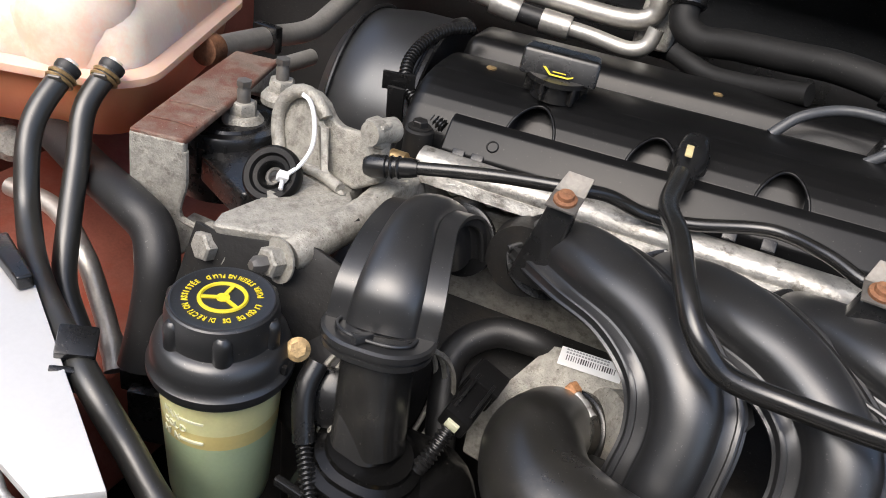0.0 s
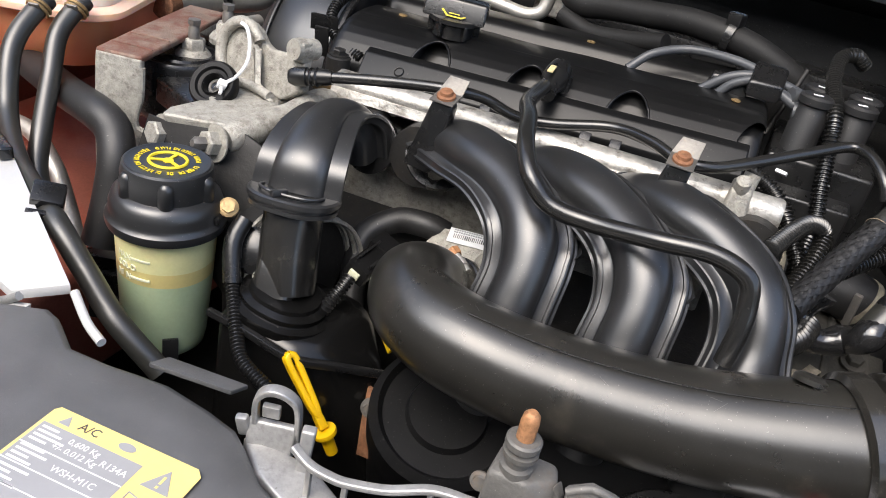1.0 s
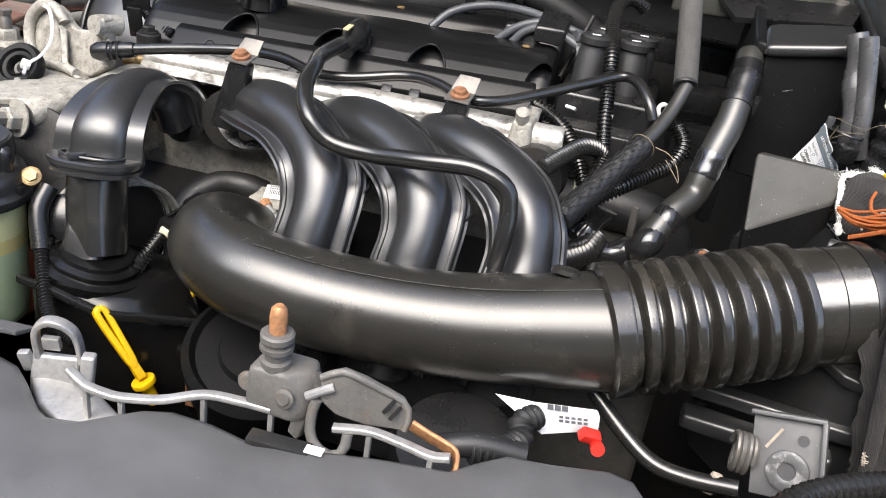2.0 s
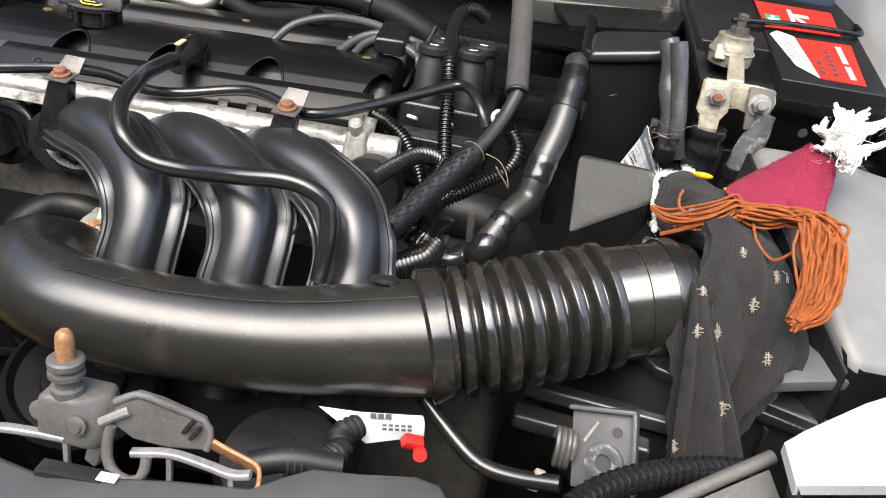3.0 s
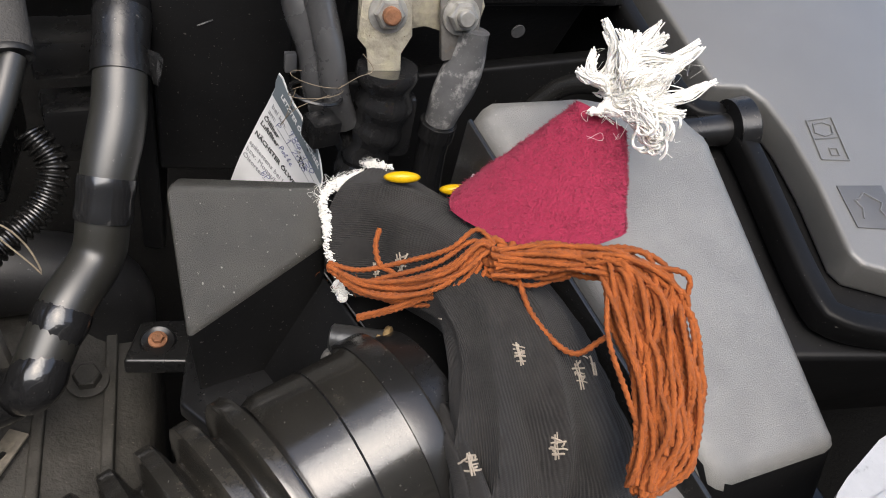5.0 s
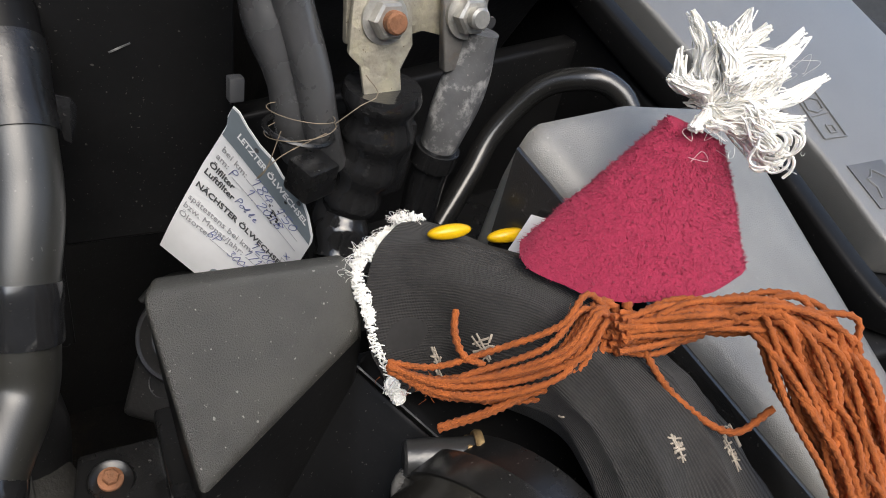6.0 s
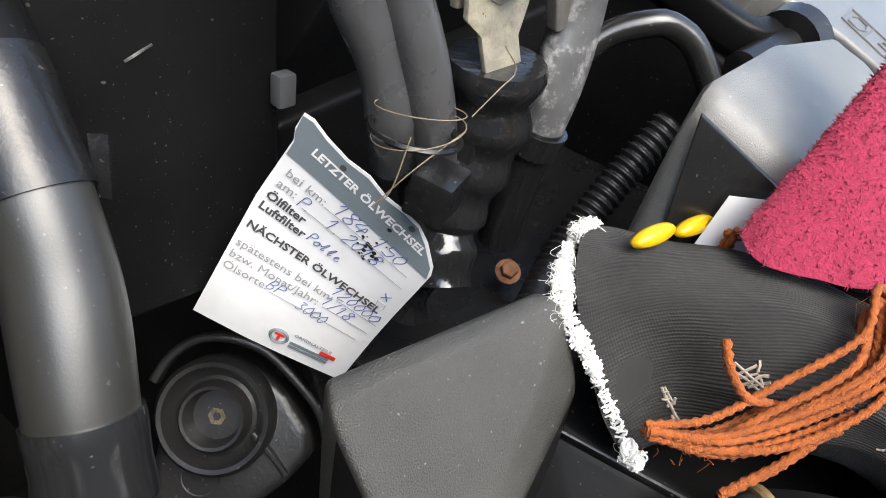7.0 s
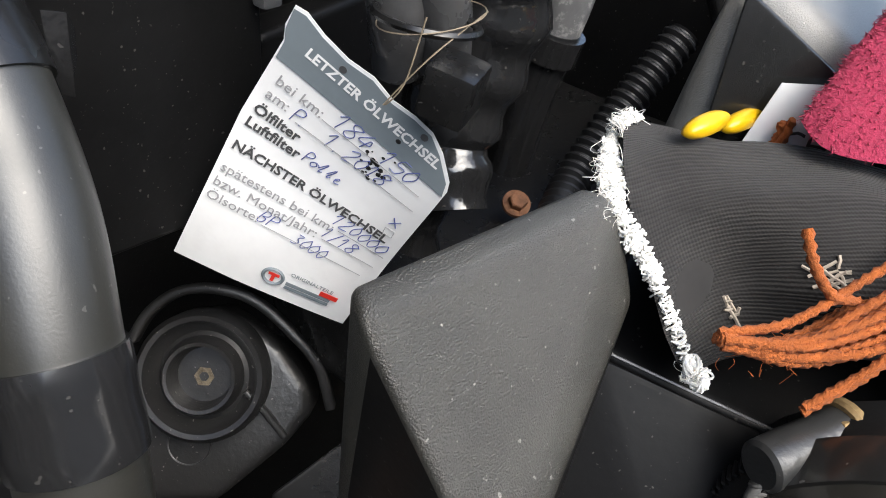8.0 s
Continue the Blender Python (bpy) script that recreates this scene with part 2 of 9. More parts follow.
WOOLW = mat("white yarn", (0.92, 0.895, 0.83), 0.95, var=0.05, scale=80, bump=0.2, sheen=0.3, sss=0.12)
WOOLO = mat("rust orange yarn", (0.34, 0.086, 0.014), 0.95, var=0.30, scale=200, bump=0.7, bscale=1800, sheen=0.05)
FELT = mat("crimson felt", (0.275, 0.015, 0.051), 0.98, var=0.16, scale=450, bump=0.75, bscale=950, sheen=0.08)
BEIGE = mat("beige thread", (0.36, 0.31, 0.25), 0.95, var=0.3, scale=200, bump=0.5)
TIE = mat("brownish tie wire", (0.20, 0.16, 0.11), 0.7, var=0.3, scale=200, bump=0.2)
LOOMM = mat("dirty cream steel", (0.24, 0.215, 0.175), 0.6, metal=0.2, var=0.35, scale=90, bump=0.4, stain=(0.07, 0.06, 0.045), stain_amt=0.7, stain_scale=70)
KHAKI = mat("dirty khaki screw", (0.11, 0.09, 0.06), 0.7, var=0.4, scale=300, bump=0.6)
ASPHALT = mat("asphalt", (0.05, 0.05, 0.05), 0.9, var=0.3, scale=3, bump=0.8, bscale=90)
YARD = mat("rendered wall", (0.17, 0.165, 0.155), 0.9, var=0.25, scale=2, bump=0.6, bscale=60)
FIELD = mat("black underbonnet lining", (0.015, 0.015, 0.015), 0.8, var=0.3, scale=12, bump=0.6, dust=0.1)


# ---- mesh tools ----
ORIG = {}


def thing(name, at, label, category, group="", kind=""):
    ob = new(name)
    ob.empty_display_size = 0.02
    ob.location = at
    ORIG[ob] = Vector(at)
    return tagged(ob, label, category, group, kind)


def shift(ob, d, s=1.0):
    """Set a finished thing down a little way off."""
    ob.location = ob.location + Vector(d)
    ob.scale = (s, s, s)


def finish(me, angle=38):
    """Smooth faces with sharp creases."""
    for p in me.polygons:
        p.use_smooth = True
    me.set_sharp_from_angle(angle=radians(angle))


def part(name, bm, material, parent=None, label="", at=None, angle=38):
    """One mesh object under a thing or part; the bmesh is in world metres."""
    o = ORIG[parent] if parent is not None else Vector(at if at is not None else (0, 0, 0))
    bmesh.ops.translate(bm, verts=bm.verts, vec=-o)
    bmesh.ops.recalc_face_normals(bm, faces=bm.faces)
    me = bpy.data.meshes.new(name)
    bm.to_mesh(me)
    bm.free()
    for m in (material if isinstance(material, (list, tuple)) else [material]):
        me.materials.append(m)
    finish(me, angle)
    ob = new(name, me)
    ORIG[ob] = o
    if parent is not None:
        ob.parent = parent
    else:
        ob.location = o
    return tagged(ob, label)


def solo(name, bm, material, at, label, category, group="", kind="", angle=38):
    return tagged(part(name, bm, material, None, label, at, angle), label, category, group, kind)


def merge(*bms):
    out = bms[0]
    for b in bms[1:]:
        me = bpy.data.meshes.new("tmp")
        b.to_mesh(me)
        out.from_mesh(me)
        b.free()
        bpy.data.meshes.remove(me)
    return out


def paint(bm, i):
    for f in bm.faces:
        f.material_index = i
    return bm


def moved(bm, m):
    bmesh.ops.transform(bm, matrix=m, verts=bm.verts)
    return bm


def bevelled(bm, w, seg=2):
    if w > 0:
        bmesh.ops.bevel(bm, geom=list(bm.edges), offset=w, offset_type="OFFSET", segments=seg, profile=0.6, affect="EDGES", clamp_overlap=True)
    return bm


def box(c, size, rot=(0, 0, 0), bevel=0.002, seg=2):
    bm = bmesh.new()
    bmesh.ops.create_cube(bm, size=1.0)
    bmesh.ops.scale(bm, verts=bm.verts, vec=size)
    bevelled(bm, bevel, seg)
    return moved(bm, pose(*c, *rot))


def hull(points, bevel=0.003, seg=3):
    bm = bmesh.new()
    for p in points:
        bm.verts.new(p)
    r = bmesh.ops.convex_hull(bm, input=bm.verts)
    bmesh.ops.delete(bm, geom=[v for v in bm.verts if not v.link_faces], context="VERTS")
    bmesh.ops.dissolve_limit(bm, angle_limit=radians(4), verts=bm.verts, edges=bm.edges)
    return bevelled(bm, bevel, seg)


def slab(poly, vec, bevel=0.002, seg=2):
    """A polygon of 3D corners, thickened along vec."""
    bm = bmesh.new()
    vs = [bm.verts.new(p) for p in poly]
    f = bm.faces.new(vs)
    ext = bmesh.ops.extrude_face_region(bm, geom=[f])
    bmesh.ops.translate(bm, verts=[g for g in ext["geom"] if isinstance(g, bmesh.types.BMVert)], vec=vec)
    bmesh.ops.recalc_face_normals(bm, faces=bm.faces)
    return bevelled(bm, bevel, seg)


def lathe(profile, at=(0, 0, 0), axis=(0, 0, 1), seg=40, closed=True):
    """A profile of (radius, height) turned about an axis through at."""
    bm = bmesh.new()
    rot = Vector((0, 0, 1)).rotation_difference(Vector(axis).normalized()).to_matrix().to_4x4()
    m = Matrix.Translation(at) @ rot
    rings = []
    for r, z in profile:
        if r < 1e-6:
            rings.append([bm.verts.new(m @ Vector((0, 0, z)))])
        else:
            rings.append([bm.verts.new(m @ Vector((r * math.cos(2 * math.pi * k / seg), r * math.sin(2 * math.pi * k / seg), z))) for k in range(seg)])
    for a, b in zip(rings, rings[1:]):
        for k in range(seg):
            q = [a[k % len(a)], a[(k + 1) % len(a)], b[(k + 1) % len(b)], b[k % len(b)]]
            q = list(dict.fromkeys(q))
            if len(q) > 2:
                bm.faces.new(q)
    if closed:
        for ring in (rings[0], rings[-1]):
            if len(ring) > 2:
                bm.faces.new(ring)
    return bm


def curve(pts, n):
    """Catmull-Rom through pts, n even steps."""
    P = [Vector(p) for p in pts]
    if len(P) == 2:
        return [P[0].lerp(P[1], i / n) for i in range(n + 1)]
    P = [2 * P[0] - P[1]] + P + [2 * P[-1] - P[-2]]
    fine = []
    for i in range(1, len(P) - 2):
        a, b, c, d = P[i - 1:i + 3]
        for k in range(24):
            t = k / 24
            fine.append(0.5 * (2 * b + (c - a) * t + (2 * a - 5 * b + 4 * c - d) * t * t + (3 * b - a - 3 * c + d) * t ** 3))
    fine.append(P[-2])
    s = [0.0]
    for a, b in zip(fine, fine[1:]):
        s.append(s[-1] + (b - a).length)
    out, j = [], 0
    for i in range(n + 1):
        want = s[-1] * i / n
        while j < len(s) - 2 and s[j + 1] < want:
            j += 1
        t = 0 if s[j + 1] == s[j] else (want - s[j]) / (s[j + 1] - s[j])
        out.append(fine[j].lerp(fine[j + 1], min(1, t)))
    return out


def length_of(pts):
    c = curve(pts, 60)
    return sum((b - a).length for a, b in zip(c, c[1:]))


def sweep(pts, prof, n=40, up=None, caps=True):
    """Sweeps prof(s) -> [(a, b), ...] along a smooth line; a runs sideways, b along up."""
    C = curve(pts, n)
    bm = bmesh.new()
    rings, nrm = [], None
    for i, c in enumerate(C):
        t = (C[min(i + 1, n)] - C[max(i - 1, 0)]).normalized()
        ref = Vector(up) if up is not None else nrm
        if ref is None:
            ref = Vector((0, 0, 1)) if abs(t.z) < 0.9 else Vector((0, 1, 0))
        nrm = (ref - t * ref.dot(t)).normalized()
        side = t.cross(nrm)
        rings.append([bm.verts.new(c + side * a + nrm * b) for a, b in prof(i / n)])
    m = len(rings[0])
    for a, b in zip(rings, rings[1:]):
        for k in range(m):
            bm.faces.new((a[k], a[(k + 1) % m], b[(k + 1) % m], b[k]))
    if caps:
        bm.faces.new(rings[0][::-1])
        bm.faces.new(rings[-1])
    return bm


def ring(r, seg, rb=None):
    rb = r if rb is None else rb
    return [(r * math.cos(2 * math.pi * k / seg), rb * math.sin(2 * math.pi * k / seg)) for k in range(seg)]


def tube(pts, r, seg=14, step=0.006, wob=0.0, caps=True):
    n = max(4, int(length_of(pts) / step))
    f = r if callable(r) else (lambda s: r * (1 + wob * math.sin(s * 40) * math.sin(s * 17 + 1)))
    return sweep(pts, lambda s: ring(f(s), seg), n, caps=caps)


def conduit(pts, r, pitch=0.0035, amp=0.0009, seg=14):
    """Ribbed flexible conduit."""
    L = length_of(pts)
    k = max(3, round(L / pitch))

    def f(s):
        w = math.sin(2 * math.pi * k * s)
        return r + amp * max(-1, min(1, 1.6 * w))
    return sweep(pts, lambda s: ring(f(s), seg), k * 5)


def torus(at, axis, R, r, seg=32, rs=10, arc=1.0, start=0.0):
    rot = Vector((0, 0, 1)).rotation_difference(Vector(axis).normalized()).to_matrix()
    bm = bmesh.new()
    rings = []
    cnt = seg if arc >= 1 else seg + 1
    for i in range(cnt):
        a = start + 2 * math.pi * arc * i / seg
        rings.append([bm.verts.new(Vector(at) + rot @ Vector(((R + r * math.cos(2 * math.pi * k / rs)) * math.cos(a), (R + r * math.cos(2 * math.pi * k / rs)) * math.sin(a), r * math.sin(2 * math.pi * k / rs)))) for k in range(rs)])
    for i in range(cnt if arc >= 1 else cnt - 1):
        a, b = rings[i], rings[(i + 1) % cnt]
        for k in range(rs):
            bm.faces.new((a[k], a[(k + 1) % rs], b[(k + 1) % rs], b[k]))
    return bm


def bolt(at, axis, r=0.006, h=0.006, washer=1.5, stud=0.0):
    """Hex head on a washer, with a stud end if wanted."""
    bm = lathe([(r * washer, 0), (r * washer, 0.0015), (r * 1.1, 0.0018)], at, axis, 24)
    head = lathe([(r, 0), (r, h * 0.85), (r * 0.86, h)], Vector(at) + Vector(axis).normalized() * 0.0015, axis, 6)
    out = merge(bm, head)
    if stud:
        out = merge(out, lathe([(r * 0.45, h * 0.5), (r * 0.45, h + stud * 0.9), (r * 0.35, h + stud)], at, axis, 14))
    return out


def letters(text, size, m, depth=0.0002, bold=0.0):
    """Flat raised lettering; m places its x (reading), y (up) plane."""
    c = bpy.data.curves.new("letters", "FONT")
    c.body, c.size, c.extrude, c.resolution_u = text, size, depth, 2
    c.align_x, c.offset = "LEFT", bold
    ob = new("letters", c)
    me = bpy.data.meshes.new_from_object(ob)
    bm = bmesh.new()
    bm.from_mesh(me)
    bpy.data.objects.remove(ob)
    bpy.data.meshes.remove(me)
    bpy.data.curves.remove(c)
    return moved(bm, m)


def plane_frame(o, ex, ey):
    """Matrix with x along ex and y along ey (made square), at o."""
    ex = Vector(ex).normalized()
    ey = Vector(ey)
    ey = (ey - ex * ey.dot(ex)).normalized()
    ez = ex.cross(ey)
    return Matrix(((ex.x, ey.x, ez.x, o[0]), (ex.y, ey.y, ez.y, o[1]), (ex.z, ey.z, ez.z, o[2]), (0, 0, 0, 1)))


def flat(m, x0, y0, x1, y1, d=0.0002, lift=0.0):
    """A thin plate in the plane of m."""
    return moved(box(((x0 + x1) / 2, (y0 + y1) / 2, lift + d / 2), (x1 - x0, y1 - y0, d), bevel=0), m)


def plate(m, poly, d=0.0003, lift=0.0, bevel=0.0):
    return moved(slab([(x, y, lift) for x, y in poly], (0, 0, d), bevel), m)


ENG = plane_frame((-0.080, 0.582, 0.802), (0.9955, 0.072, 0.037), (-0.07, 1, 0))


def eng(x, y, z):
    """From the engine's own axes (x along the crank, from the first recess) to the world."""
    return ENG @ Vector((x, y, z))

# ---- centre lines of hoses and cables ----
TANKHOSE1 = [(-0.389, 0.425, 0.78), (-0.387, 0.393, 0.756), (-0.379, 0.374, 0.734), (-0.357, 0.351, 0.7), (-0.304, 0.313, 0.69), (-0.216, 0.267, 0.69), (-0.176, 0.256, 0.667), (-0.14, 0.245, 0.65), (-0.104, 0.249, 0.62)]
TANKHOSE2 = [(-0.372, 0.45, 0.78), (-0.371, 0.42, 0.756), (-0.356, 0.395, 0.725), (-0.335, 0.364, 0.69), (-0.316, 0.341, 0.664), (-0.287, 0.326, 0.64)]
BIGHOSE = [(-0.451, 0.453, 0.7), (-0.362, 0.416, 0.705), (-0.303, 0.393, 0.71), (-0.279, 0.387, 0.703), (-0.264, 0.375, 0.685), (-0.26, 0.363, 0.65), (-0.258, 0.348, 0.615)]
ALUPIPE = [(-0.483, 0.432, 0.64), (-0.428, 0.43, 0.641), (-0.374, 0.408, 0.63), (-0.349, 0.397, 0.608), (-0.323, 0.382, 0.586), (-0.305, 0.368, 0.57)]
SILVERPIPE = [(-0.41, 0.602, 0.745), (-0.414, 0.695, 0.735), (-0.41, 0.766, 0.729), (-0.412, 0.819, 0.74), (-0.415, 0.884, 0.76)]
SILVERPIPE2 = [(-0.38, 0.669, 0.72), (-0.374, 0.72, 0.72)]
VACTUBE = [(-0.152, 0.455, 0.775), (-0.115, 0.464, 0.783), (-0.067, 0.473, 0.792), (-0.022, 0.478, 0.799), (0.001, 0.495, 0.795), (0.026, 0.51, 0.784), (0.055, 0.518, 0.785), (0.101, 0.53, 0.794), (0.135, 0.515, 0.798), (0.161, 0.5, 0.796), (0.185, 0.505, 0.797), (0.212, 0.532, 0.802), (0.248, 0.566, 0.812), (0.277, 0.59, 0.82), (0.293, 0.577, 0.82), (0.305, 0.56, 0.81), (0.311, 0.555, 0.798)]
BREATHER = [(0.034, 0.570, 0.808), (0.0359, 0.5381, 0.8065), (0.0384, 0.4901, 0.8055), (0.0530, 0.4475, 0.8085), (0.0658, 0.4060, 0.8050), (0.0800, 0.3840, 0.7930), (0.0990, 0.3810, 0.7790), (0.1299, 0.3820, 0.7770), (0.1707, 0.3750, 0.7844), (0.2053, 0.3774, 0.7875), (0.2285, 0.3777, 0.7804), (0.2350, 0.3752, 0.7646), (0.2363, 0.3696, 0.7480), (0.2350, 0.3660, 0.7250)]
METALTUBE = [(0.331, 0.585, 0.825), (0.325, 0.567, 0.808), (0.316, 0.546, 0.792), (0.304, 0.525, 0.779)]
BRAID = [(0.309, 0.52, 0.786), (0.286, 0.477, 0.763), (0.265, 0.43, 0.744)]
SLEEVE1 = [(0.315, 0.66, 0.891), (0.322, 0.628, 0.86), (0.33, 0.585, 0.824)]
HOSE2 = [(0.376, 0.618, 0.854), (0.376, 0.61, 0.849), (0.376, 0.597, 0.836), (0.374, 0.581, 0.819), (0.372, 0.57, 0.803), (0.366, 0.555, 0.781), (0.363, 0.547, 0.764), (0.359, 0.54, 0.748), (0.346, 0.522, 0.735), (0.332, 0.5, 0.711)]
HOSE2B = [(0.346, 0.522, 0.735), (0.332, 0.5, 0.711), (0.322, 0.508, 0.7), (0.304, 0.503, 0.693), (0.285, 0.505, 0.698)]
CORRU = [(0.276, 0.73, 0.858), (0.264, 0.721, 0.866), (0.253, 0.71, 0.862), (0.252, 0.679, 0.849), (0.261, 0.63, 0.829), (0.267, 0.613, 0.798), (0.271, 0.598, 0.776), (0.277, 0.58, 0.749), (0.274, 0.557, 0.728), (0.276, 0.53, 0.706), (0.285, 0.52, 0.684)]
CORRS = [(0.241, 0.46, 0.768), (0.253, 0.493, 0.772), (0.266, 0.52, 0.774), (0.279, 0.537, 0.765), (0.279, 0.519, 0.751), (0.271, 0.495, 0.736), (0.264, 0.47, 0.722)]
CORR3 = [(0.333, 0.58, 0.791), (0.342, 0.572, 0.778), (0.336, 0.56, 0.763), (0.318, 0.542, 0.754), (0.299, 0.52, 0.746), (0.28, 0.513, 0.728), (0.278, 0.505, 0.707)]
CORR4 = [(0.172, 0.58, 0.784), (0.209, 0.577, 0.782), (0.238, 0.57, 0.77), (0.258, 0.551, 0.752), (0.273, 0.53, 0.732), (0.275, 0.521, 0.71)]
CORR5 = [(0.266, 0.44, 0.705), (0.276, 0.461, 0.702), (0.286, 0.481, 0.701), (0.292, 0.5, 0.704)]
TAPEJOINT = [(0.279, 0.5, 0.699), (0.286, 0.506, 0.717), (0.289, 0.51, 0.73)]
COOLHOSE = [(0.215, 0.590, 0.690), (0.2832, 0.5973, 0.6960), (0.3260, 0.5990, 0.6970), (0.3530, 0.6030, 0.6790), (0.3540, 0.5980, 0.6480), (0.3440, 0.5780, 0.6200), (0.3349, 0.5518, 0.6000)]
LEAD1 = [(0.08, 0.655, 0.812), (0.097, 0.667, 0.829), (0.127, 0.68, 0.839), (0.168, 0.671, 0.843), (0.2, 0.66, 0.84), (0.226, 0.66, 0.834), (0.249, 0.66, 0.829)]
LEAD2 = [(0.148, 0.65, 0.814), (0.168, 0.653, 0.831), (0.191, 0.655, 0.838), (0.218, 0.65, 0.83), (0.243, 0.645, 0.825)]
LEAD3 = [(0.164, 0.65, 0.815), (0.175, 0.651, 0.828), (0.197, 0.65, 0.836), (0.23, 0.645, 0.825), (0.254, 0.64, 0.818)]
CAMWIRE = [(-0.177, 0.66, 0.82), (-0.191, 0.636, 0.819), (-0.199, 0.611, 0.81), (-0.199, 0.589, 0.798), (-0.189, 0.574, 0.786), (-0.168, 0.562, 0.778), (-0.141, 0.55, 0.775)]
ACPIPE1 = [(-0.204, 0.79, 0.83), (-0.147, 0.803, 0.826), (-0.095, 0.811, 0.824), (-0.068, 0.815, 0.827), (-0.055, 0.818, 0.838), (-0.057, 0.82, 0.854), (-0.075, 0.84, 0.865)]
ACPIPE2 = [(-0.236, 0.76, 0.824), (-0.187, 0.773, 0.814), (-0.153, 0.78, 0.81), (-0.107, 0.788, 0.807), (-0.069, 0.793, 0.803), (-0.052, 0.796, 0.81), (-0.048, 0.8, 0.827)]
HEATHOSE = [(-0.029, 0.8, 0.862), (-0.024, 0.789, 0.842), (-0.005, 0.782, 0.833), (0.027, 0.774, 0.839), (0.075, 0.759, 0.846), (0.111, 0.748, 0.851), (0.15, 0.738, 0.85), (0.19, 0.732, 0.842), (0.235, 0.735, 0.82), (0.27, 0.75, 0.78)]
HEATHOSE2 = [(-0.024, 0.78, 0.817), (0.013, 0.765, 0.81), (0.054, 0.75, 0.816), (0.098, 0.73, 0.828)]
LOWTUBE = [(0.321, 0.354, 0.66), (0.347, 0.339, 0.645), (0.37, 0.327, 0.637), (0.394, 0.322, 0.638), (0.423, 0.318, 0.645)]
LOWCORR = [(0.423, 0.242, 0.695), (0.439, 0.258, 0.7), (0.463, 0.274, 0.703), (0.493, 0.288, 0.705), (0.522, 0.297, 0.705)]
LOOPCABLE = [(0.5415, 0.5763, 0.7509), (0.5610, 0.5860, 0.7690), (0.5770, 0.5930, 0.7880), (0.5956, 0.5880, 0.8110), (0.6110, 0.5740, 0.8200), (0.6200, 0.5670, 0.8180), (0.6250, 0.5600, 0.8120), (0.6280, 0.5500, 0.7980), (0.628, 0.54, 0.78)]
BIGCABLE = [(0.4470, 0.5790, 0.8930), (0.4510, 0.5752, 0.8800), (0.4560, 0.5700, 0.8600), (0.4605, 0.5633, 0.8400), (0.4630, 0.5595, 0.8230), (0.4640, 0.5570, 0.7990), (0.4665, 0.5564, 0.7800), (0.4698, 0.5562, 0.7580)]
CABLER = [(0.5300, 0.5580, 0.8560), (0.5285, 0.5580, 0.8400), (0.5230, 0.5560, 0.8240), (0.5185, 0.5560, 0.8080), (0.5177, 0.5600, 0.7865), (0.5190, 0.5640, 0.7600)]
CABLEL = [(0.49, 0.556, 0.836), (0.49, 0.557, 0.814), (0.486, 0.559, 0.797), (0.482, 0.56, 0.781), (0.476, 0.552, 0.766)]
LOWHARN = [(0.259, 0.25, 0.665), (0.277, 0.26, 0.665), (0.285, 0.273, 0.665), (0.283, 0.284, 0.669), (0.291, 0.295, 0.67)]
STRIP1 = [(0.0440, 0.178, 0.694), (0.056, 0.176, 0.689), (0.067, 0.177, 0.687), (0.076, 0.179, 0.686), (0.096, 0.186, 0.687), (0.117, 0.195, 0.692), (0.135, 0.199, 0.692), (0.155, 0.201, 0.692)]
STRIP2 = [(0.19, 0.205, 0.69), (0.21, 0.208, 0.693), (0.23, 0.207, 0.693), (0.246, 0.205, 0.693), (0.256, 0.206, 0.695)]
TAG = [(0.261, 0.304, 0.67), (0.287, 0.311, 0.668), (0.326, 0.328, 0.664), (0.33, 0.319, 0.655), (0.296, 0.298, 0.655)]
HP = [(0.5187, 0.2609, 0.755), (0.5369, 0.2810, 0.755), (0.5636, 0.3077, 0.755), (0.6055, 0.3429, 0.757), (0.6397, 0.3647, 0.759), (0.6760, 0.3780, 0.759), (0.7170, 0.3675, 0.759), (0.6561, 0.3163, 0.755), (0.5905, 0.2602, 0.750), (0.5227, 0.2384, 0.747)]
HPHOLE = [(0.6188, 0.3333, 0.758), (0.6293, 0.3228, 0.758), (0.6522, 0.3409, 0.758), (0.6407, 0.3514, 0.758)]
HAIRL = [(0.508, 0.443, 0.809), (0.502, 0.444, 0.811), (0.49, 0.44, 0.803), (0.476, 0.448, 0.793), (0.461, 0.458, 0.787), (0.451, 0.469, 0.788)]
HAIRR = [(0.505, 0.438, 0.811), (0.523, 0.431, 0.816), (0.54, 0.423, 0.82), (0.549, 0.411, 0.82), (0.548, 0.397, 0.812), (0.548, 0.38, 0.8), (0.544, 0.365, 0.787), (0.537, 0.358, 0.775)]
HAIRX = [(0.514, 0.436, 0.808), (0.517, 0.42, 0.799), (0.526, 0.404, 0.795), (0.535, 0.4, 0.805)]
HAIRY = [(0.473, 0.453, 0.797), (0.468, 0.457, 0.799), (0.467, 0.462, 0.804), (0.469, 0.466, 0.809)]
HAIRZ = [(0.548, 0.402, 0.814), (0.558, 0.395, 0.811), (0.565, 0.387, 0.804)]
HAT = [(0.5020, 0.4815, 0.8148), (0.5108, 0.4455, 0.8098), (0.5557, 0.4370, 0.8222), (0.5440, 0.4745, 0.8580), (0.5625, 0.4640, 0.8505)]
POM = [(0.563, 0.469, 0.870)]
EYE2 = [(0.4845, 0.4965, 0.8135), (0.5095, 0.4965, 0.8065)]
